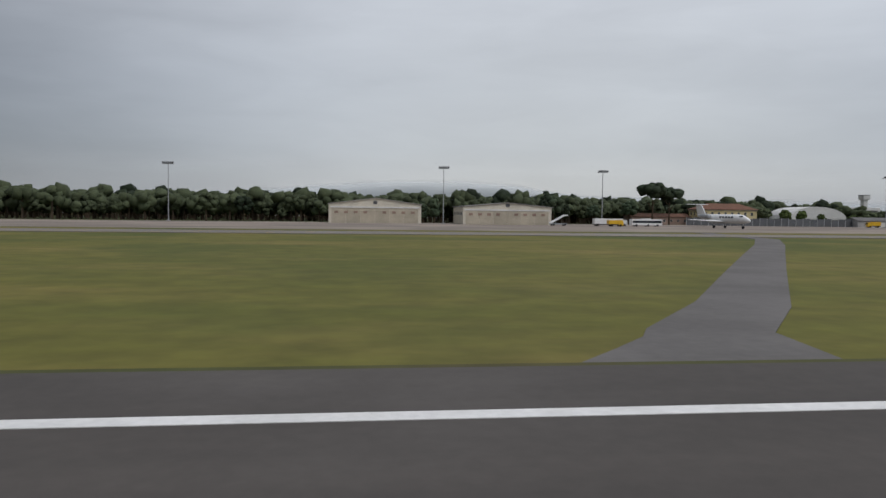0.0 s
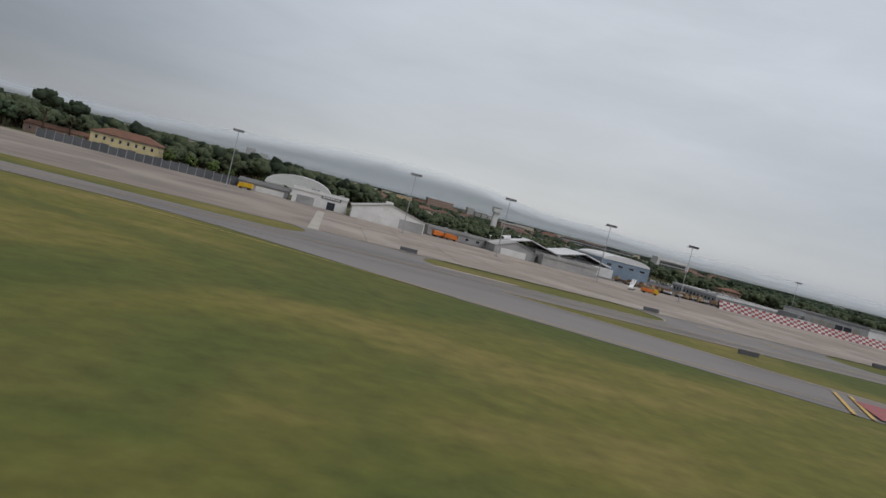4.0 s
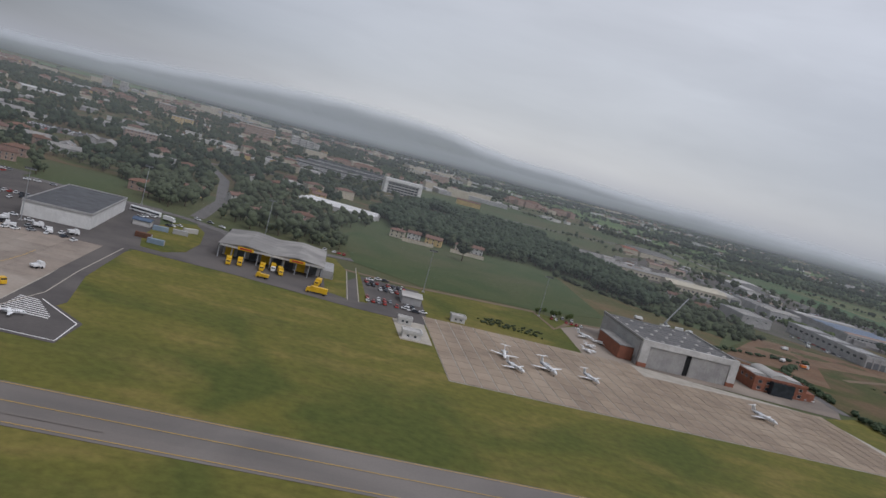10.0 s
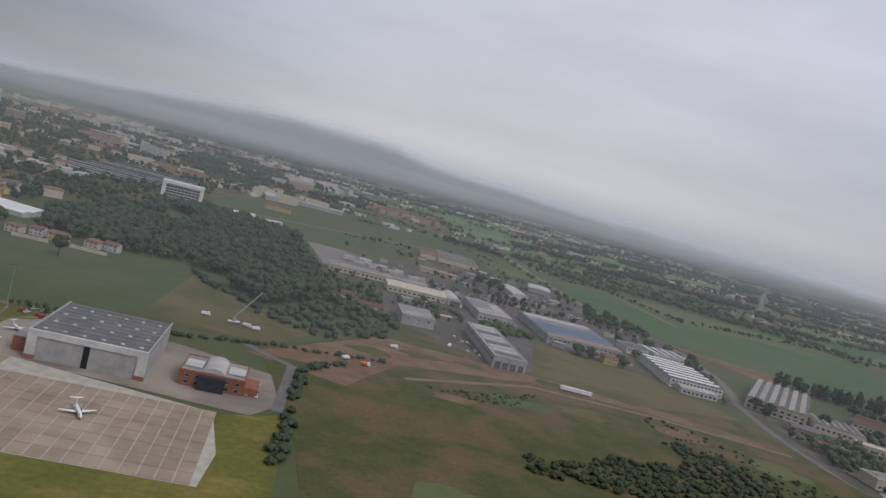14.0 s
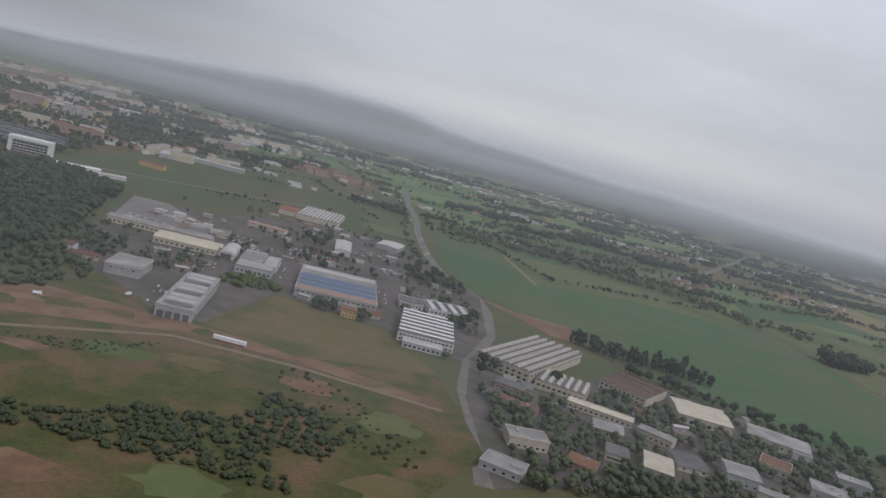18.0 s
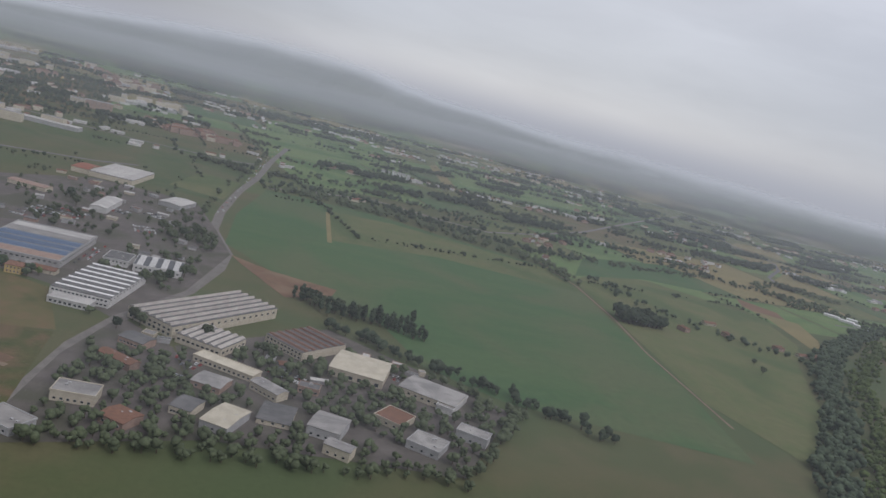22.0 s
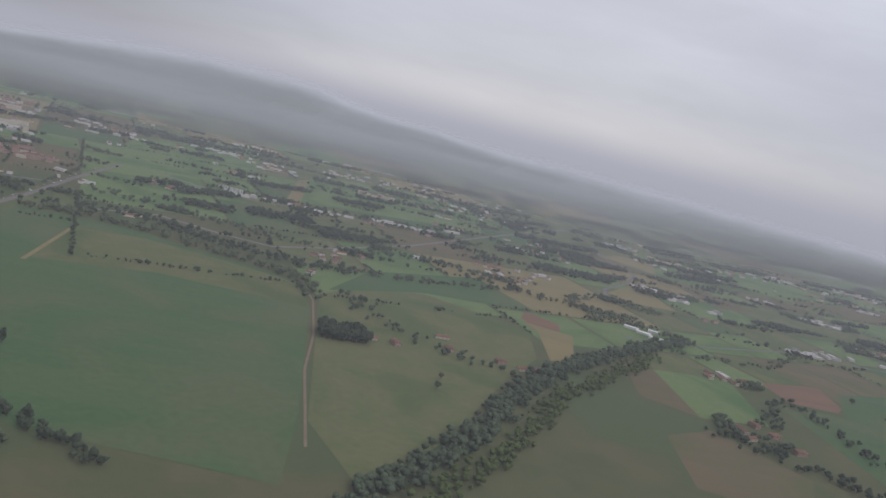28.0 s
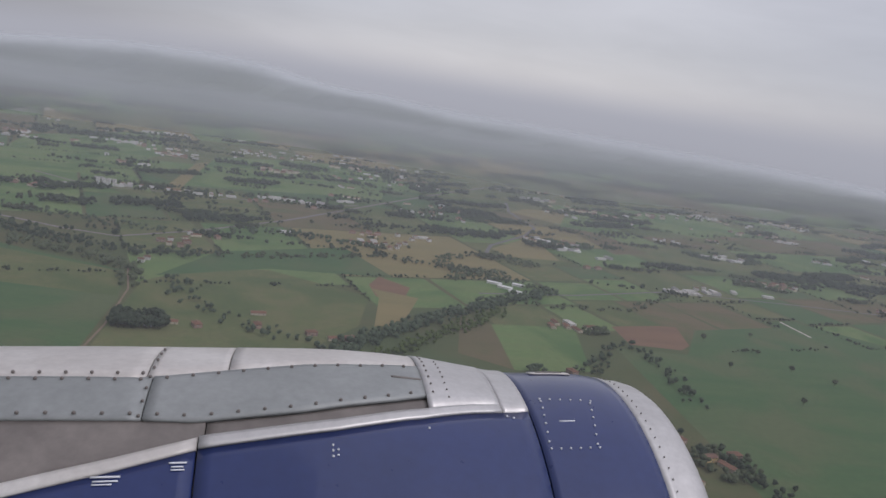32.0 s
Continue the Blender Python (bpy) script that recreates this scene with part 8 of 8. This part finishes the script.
hedge("works_poplars", [(1600, 700), (1680, 645), (1780, 590), (1840, 540)], 5, (7, 14), LEAF_DARK, 124, "dark trees behind the sheds", 6, 8)
hedge("river_trees", [(2020, 480), (2060, 560), (2195, 743), (2290, 925), (2416, 1085), (2597, 1265), (2760, 1410)], 1.8, (7, 13), LEAF_DARK, 125, "dark wooded river bank", 5, 17)
hedge("river_trees", [(2060, 480), (2110, 560), (2245, 743), (2340, 915), (2450, 1040), (2620, 1235)], 2.2, (5, 10), LEAF_LIGHT, 126, "green wooded river bank", 5, 16)
hedge("field_belt", [(2050, 1250), (2090, 1130), (2163, 1046), (2290, 960)], 7, (6, 11), LEAF_DARK, 127, "trees round the river farm", 5, 22)
hedge("field_belt", [(2560, 900), (2680, 800), (2760, 700), (2800, 560)], 5, (6, 12), LEAF_DARK, 128, "trees along the brook", 5, 26)
hedge("field_belt", [(2690, 960), (2760, 1080), (2810, 1110), (2830, 1000), (2806, 863)], 6, (5, 11), LEAF_DARK, 129, "dark trees between the fields", 5, 16)
hedge("field_belt", [(2600, 1300), (2750, 1300), (2900, 1330), (3080, 1500)], 8, (5, 10), LEAF, 130, "trees along the farm lane", 5, 14)
wood("village_trees", [(2480, 1420), (2760, 1420), (2840, 1620), (2700, 1800), (2560, 1620)], 9, (4, 10), LEAF, 131, "trees round the farms", 4, keep=0.8, patchy=0.12)
for k, (x, y, r) in enumerate(((2016, 1500, 60), (1860, 2060, 110), (2060, 2065, 110), (2230, 2130, 100), (2440, 1690, 80), (2735, 1180, 60), (2930, 1960, 110), (3440, 1720, 110), (3500, 2040, 110), (2700, 2250, 170), (2620, 2850, 200), (3300, 2600, 220), (1245, 1960, 150), (950, 1660, 170), (2650, 920, 70), (2720, 690, 70))):
    ring = [(x + r * 1.2 * math.cos(a), y + r * 0.7 * math.sin(a)) for a in [i * math.pi / 5 for i in range(10)]]
    wood("village_trees", ring, 7 if r < 120 else 10, (4, 11), LEAF if k % 2 else LEAF_DARK, 140 + k, "trees between the houses of a hamlet", 3, keep=0.8, patchy=0.12)


def far_trees():
    """Hedgerows along the far fields and loose copses over the plain."""
    rng = random.Random(77)
    spots, heights, dark, dark_h = [], [], [], []
    for ring in FIELDS:
        c = sum(ring, Vector((0, 0))) / 4
        if c.y < 1250 or (c - Vector((1300, 0))).length > 5400 or c.x < 1000 and c.y < 2600:
            continue
        for a, b in ((0, 1), (3, 0)):
            p, q = ring[a], ring[b]
            if rng.random() < 0.42:
                continue
            step = 4.2 + c.y * 0.0022
            n = int((q - p).length / step)
            keep, gaps = rng.uniform(0.75, 1.0), rng.uniform(-0.35, 0.1)
            for i in range(n):
                s = p.lerp(q, i / n)
                if rng.random() < keep and noise.noise((s.x * 0.012, s.y * 0.012, 5.5)) > gaps:
                    x, y = s.x + rng.uniform(-3, 3), s.y + rng.uniform(-3, 3)
                    if clear_of(x, y):
                        (spots if rng.random() < .5 else dark).append((x, y))
                        (heights if len(spots) > len(heights) else dark_h).append(rng.uniform(3, 8))
    for _ in range(460):
        y = rng.uniform(1500, 5600)
        x, n = rng.uniform(1100 - y * 0.2, 2600 + y * 0.85), rng.randrange(8, 42)
        w, d = rng.uniform(10, 46), rng.uniform(5, 12)
        for i in range(n):
            px, py = x + rng.gauss(0, w), y + rng.gauss(0, d)
            if clear_of(px, py) and math.hypot(px - 1300, py) < 6300:
                (dark if n % 2 else spots).append((px, py)), (dark_h if n % 2 else heights).append(rng.uniform(6, 12))
    # solid blocks of wood
    for _ in range(130):
        y = rng.uniform(1700, 5400)
        x = rng.uniform(1100 - y * 0.2, 2600 + y * 0.85)
        w, d, a = rng.uniform(30, 130), rng.uniform(14, 34), rng.uniform(-0.2, 0.7)
        for i in range(int(w * d / 22)):
            u, v = rng.uniform(-w, w), rng.uniform(-d, d)
            px, py = x + u * math.cos(a) - v * math.sin(a), y + u * math.sin(a) + v * math.cos(a)
            if clear_of(px, py) and math.hypot(px - 1300, py) < 6300:
                dark.append((px, py)), dark_h.append(rng.uniform(9, 15))
    # wide woods far out
    for _ in range(45):
        y = rng.uniform(3000, 6000)
        x = rng.uniform(1100 - y * 0.25, 2400 + y * 0.7)
        w, d, a = rng.uniform(60, 260), rng.uniform(18, 60), rng.uniform(-0.3, 0.8)
        for i in range(int(w * d / 70)):
            u, v = rng.gauss(0, w * 0.6), rng.gauss(0, d * 0.6)
            px, py = x + u * math.cos(a) - v * math.sin(a), y + u * math.sin(a) + v * math.cos(a)
            if clear_of(px, py) and math.hypot(px - 1300, py) < 6300:
                dark.append((px, py)), dark_h.append(rng.uniform(12, 19))
    grove("hedgerow_trees", spots, heights, LEAF, 201, "hedgerow trees between far fields", 3)
    grove("copse_trees", dark, dark_h, LEAF_DARK, 202, "dark copses and hedges on the far plain", 3)


far_trees()
# slabs of the aprons
slabs("apron_slabs", "pale brownish concrete slabs of the main apron", lambda x, y: y < 357 and x < 645, 303, 646, 214.4, 358.0, 13.7, 11.94, 0.1, SLAB, 0.20, 0.1)
slabs("business_slabs", "brown concrete slabs with wide pale joints", lambda x, y: (y < 345 or x < 905) and x < 998, 793, 1000, 268.5, 366, 6.4, 9.7, 0.55, SLAB_B, 0.26)


# ---- the airliner's own engine, where it stands at the end of the flight ----
def engine():
    """A nacelle as bands of skin round an axis: station u along the axis (front at 0), turn a in degrees from its top towards the cabin."""
    SKIN_U = [-3.6, -3.12, -2.6, -2.02, -1.66, -1.49, -1.25, -1.07, -0.89, -0.70, -0.55, -0.38, -0.22, 0.0]
    SKIN_R = [1.335, 1.330, 1.319, 1.298, 1.285, 1.275, 1.250, 1.222, 1.184, 1.146, 1.136, 1.132, 1.121, 1.080]
    radius = lambda u: float(np.interp(u, SKIN_U, SKIN_R))
    low_edge = lambda u: float(np.interp(u, [-3.6, -2.38, -2.06, -1.52, -1.15, -0.92, -0.65], [56, 42.5, 38.3, 34.6, 30.5, 27.0, 24.0]))
    panel_top = lambda u: float(np.interp(u, [-3.6, -2.36, -2.24, -2.0, -1.66, -1.4, -1.12], [17.5, 18.9, 18.2, 15.9, 12.6, 11.1, 8.6]))
    panel_low = lambda u: float(np.interp(u, [-3.6, -2.28, -2.1, -1.66, -1.27, -1.12], [30, 31.6, 32.2, 29.6, 25.4, 23.0]))
    silver = material("bare_aluminium_skin", (0.55, 0.54, 0.53), (0.46, 0.45, 0.44), scale=3, fine=30, rough=0.42, metal=0.55, local=True, stretch=(0, 0.3, 1, 1))
    pearl = material("pale_grey_skin", (0.60, 0.58, 0.55), (0.52, 0.495, 0.465), scale=2, fine=25, rough=0.45, metal=0.25, local=True)
    sage = material("grey_green_skin", (0.29, 0.305, 0.30), (0.255, 0.27, 0.265), scale=2.5, fine=25, rough=0.5, metal=0.2, local=True)
    grime_and_shade = material("stained_and_shaded_grey_skin", (0.20, 0.18, 0.165), (0.15, 0.135, 0.125), scale=4, fine=25, rough=0.6, local=True)
    blue = material("deep_blue_cowl_paint", (0.022, 0.036, 0.125), (0.018, 0.031, 0.108), scale=1.2, fine=20, rough=0.3, local=True, coat=0.4)
    mark = material("white_stencil_paint", (0.7, 0.72, 0.76), rough=0.6, local=True)
    ob = thing("engine_nacelle", pose(2231.676, -72.902, 377.285, -13.12, -6.48, 0.26), "blue and silver jet engine nacelle of the airliner in flight", "jet engine")

    def at(u, a, out=0.0):
        r = radius(u) + out
        return Vector((u, -r * math.sin(radians(a)), r * math.cos(radians(a))))

    def skin(name, u0, u1, lo, hi, mat, out=0.0, label="", nu=28, na=18, thick=0.02):
        lo, hi = (lo if callable(lo) else (lambda u, v=lo: v)), (hi if callable(hi) else (lambda u, v=hi: v))
        bm = bmesh.new()
        grid = [[[bm.verts.new(at(u, lo(u) + (hi(u) - lo(u)) * j / na, out - s * thick)) for j in range(na + 1)] for u in [u0 + (u1 - u0) * i / nu for i in range(nu + 1)]] for s in (0, 1)]
        for s in (0, 1):
            for i in range(nu):
                for j in range(na):
                    g = grid[s]
                    bm.faces.new((g[i][j], g[i + 1][j], g[i + 1][j + 1], g[i][j + 1]))
        rim = [(i, 0) for i in range(nu)] + [(nu, j) for j in range(na)] + [(i, na) for i in range(nu, 0, -1)] + [(0, j) for j in range(na, 0, -1)]
        for (i, j), (k, m) in zip(rim, rim[1:] + rim[:1]):
            bm.faces.new((grid[0][i][j], grid[0][k][m], grid[1][k][m], grid[1][i][j]))
        bmesh.ops.recalc_face_normals(bm, faces=bm.faces)
        for f in bm.faces:
            f.smooth = True
        return part(name, bm, mat, ob, label)

    # closed body under the skins
    core = [(u, radius(u) - 0.06, 0.0) for u in SKIN_U[:-1]] + [(-0.06, 0.93, 0.0)]
    part("core", tube([(-4.6, 0.8, 0.0)] + core, 40), grime_and_shade, ob)
    lip = [(-0.12, radius(-0.12), 0.0), (-0.085, radius(-0.085), 0.0)]
    for i in range(9):
        a = math.pi * i / 8
        lip.append((-0.055 + 0.155 * math.sin(a), 1.085 - 0.075 * (1 - math.cos(a)), 0.0))
    part("inlet_lip", tube(lip, 64), silver, ob, "polished silver inlet lip")
    skin("inlet_cowl", -0.64, -0.122, -70, 100, blue, 0.0, "deep blue inlet cowl", 14, 40)
    skin("fan_cowl", -2.07, -0.648, low_edge, 100, blue, 0.0, "deep blue fan cowl door", 24, 26)
    skin("reverser_cowl", -3.55, -2.078, low_edge, 100, blue, -0.004, "deep blue reverser cowl", 24, 26)
    skin("top_skin", -2.33, -2.0, -60, panel_top, pearl, 0.004, "", 10, 20)
    skin("aft_top_skin", -3.55, -2.336, -60, panel_top, pearl, 0.004, "", 16, 20)
    skin("front_top_skin", -1.994, -1.13, -60, panel_top, pearl, 0.006, "warm grey top skin", 16, 20)
    skin("side_panel", -2.30, -1.12, panel_top, panel_low, sage, 0.008, "grey-green riveted side panel", 24, 10)
    skin("aft_side_panel", -3.55, -2.306, panel_top, panel_low, sage, 0.006, "grey-green riveted side panel", 20, 10)
    # the gutter's shade is painted in with the dark stained grey
    skin("gutter", -2.05, -1.0, panel_low, lambda u: low_edge(u) - 2.6, grime_and_shade, -0.012, "grey gutter with its shade put into the colour", 20, 5)
    skin("stained_panel", -3.55, -2.055, panel_low, lambda u: low_edge(u) - 2.6, grime_and_shade, -0.006, "brown stained aft panel", 20, 8)
    skin("nose_fairing", -1.124, -0.78, -60, lambda u: low_edge(u) - 2.6, silver, 0.012, "pale silver fairing nose", 12, 24)
    skin("fairing_band", -0.776, -0.645, -60, lambda u: low_edge(u), silver, 0.008, "pale silver fairing band", 6, 24)
    skin("trim_strip", -2.07, -0.78, lambda u: low_edge(u) - 2.55, lambda u: low_edge(u) - 0.05, silver, 0.012, "pale trim strip", 28, 3)
    skin("aft_trim_strip", -3.55, -2.076, lambda u: low_edge(u) - 2.55, lambda u: low_edge(u) - 0.05, pearl, 0.006, "pale trim strip", 20, 3)
    # fasteners
    rivet = bmesh.new()
    bmesh.ops.create_icosphere(rivet, subdivisions=1, radius=0.009)
    first = part("fastener", rivet, grime_and_shade, ob)
    data = first.data
    bpy.data.objects.remove(first)

    def fasten(u, a, out=0.012, s=1.0):
        put("fastener", data, ob, Matrix.Translation(at(u, a, out)) @ Matrix.Scale(s, 4))

    for i in range(22):
        u = -3.4 + i * 0.105
        if u < -1.16:
            fasten(u, panel_top(u) + 1.1), fasten(u, panel_low(u) - 1.2)
            if u < -2.3:
                fasten(u, panel_top(u) - 1.3)
    for i in range(8):
        fasten(-1.09, -2 + i * 3.4, 0.014, 0.7), fasten(-1.02, 2 + i * 3.0, 0.014, 0.6)
        fasten(-2.315, 3 + i * 4.0, 0.012, 0.9)
    for i in range(26):
        fasten(-0.075, -10 + i * 3.0, 0.002, 0.5)
    stud = bmesh.new()
    bmesh.ops.create_icosphere(stud, subdivisions=1, radius=0.006)
    first = part("stencil_dot", stud, mark, ob)
    dot = first.data
    bpy.data.objects.remove(first)
    for i in range(6):
        for u, a in ((-0.56 + 0.05 * i, 18.4 + 0.2 * i), (-0.60 + 0.045 * i, 36.0), (-0.56 - 0.008 * i, 19.5 + 2.9 * i), (-0.32 - 0.012 * i, 20.5 + 2.9 * i)):
            put("stencil_dot", dot, ob, Matrix.Translation(at(u, a, 0.002)))
    for u, a in ((-1.55, 38.0), (-1.55, 39.2), (-1.55, 40.4), (-1.53, 39.0), (-1.53, 40.2), (-0.76, 26.5), (-0.73, 26.8), (-1.14, 33.0)):
        put("stencil_dot", dot, ob, Matrix.Translation(at(u, a, 0.002)))
    # unreadable stencils as bars, a scuff and the vent slot
    for u0, u1, a, w in ((-0.515, -0.44, 27.3, 0.35), (-2.17, -2.105, 40.9, 0.3), (-2.16, -2.115, 41.7, 0.22), (-2.16, -2.11, 42.3, 0.22), (-2.44, -2.335, 43.2, 0.3), (-2.43, -2.34, 44.0, 0.25), (-2.43, -2.36, 44.6, 0.22)):
        skin("stencil_bar", u0, u1, a, a + w, mark, 0.003, "unreadable white stencil as a bar", 4, 1, 0.004)
    skin("scuff", -1.27, -1.13, 16.2, 16.9, grime_and_shade, 0.011, "dark worn scuff", 6, 2, 0.004)
    skin("vent_frame", -0.50, -0.28, -4.2, -0.6, pearl, 0.008, "pale frame of the vent slot", 6, 3, 0.006)
    skin("vent_slot", -0.46, -0.32, -3.2, -1.6, grime_and_shade, 0.012, "dark vent slot", 6, 2, 0.004)


engine()

# ---- the whole plan to the size of the model ----
for ob in list(scene.objects):
    if ob.parent is None and ob.type not in ("CAMERA", "LIGHT"):
        ob.matrix_basis = Matrix.Scale(SIZE, 4) @ ob.matrix_basis
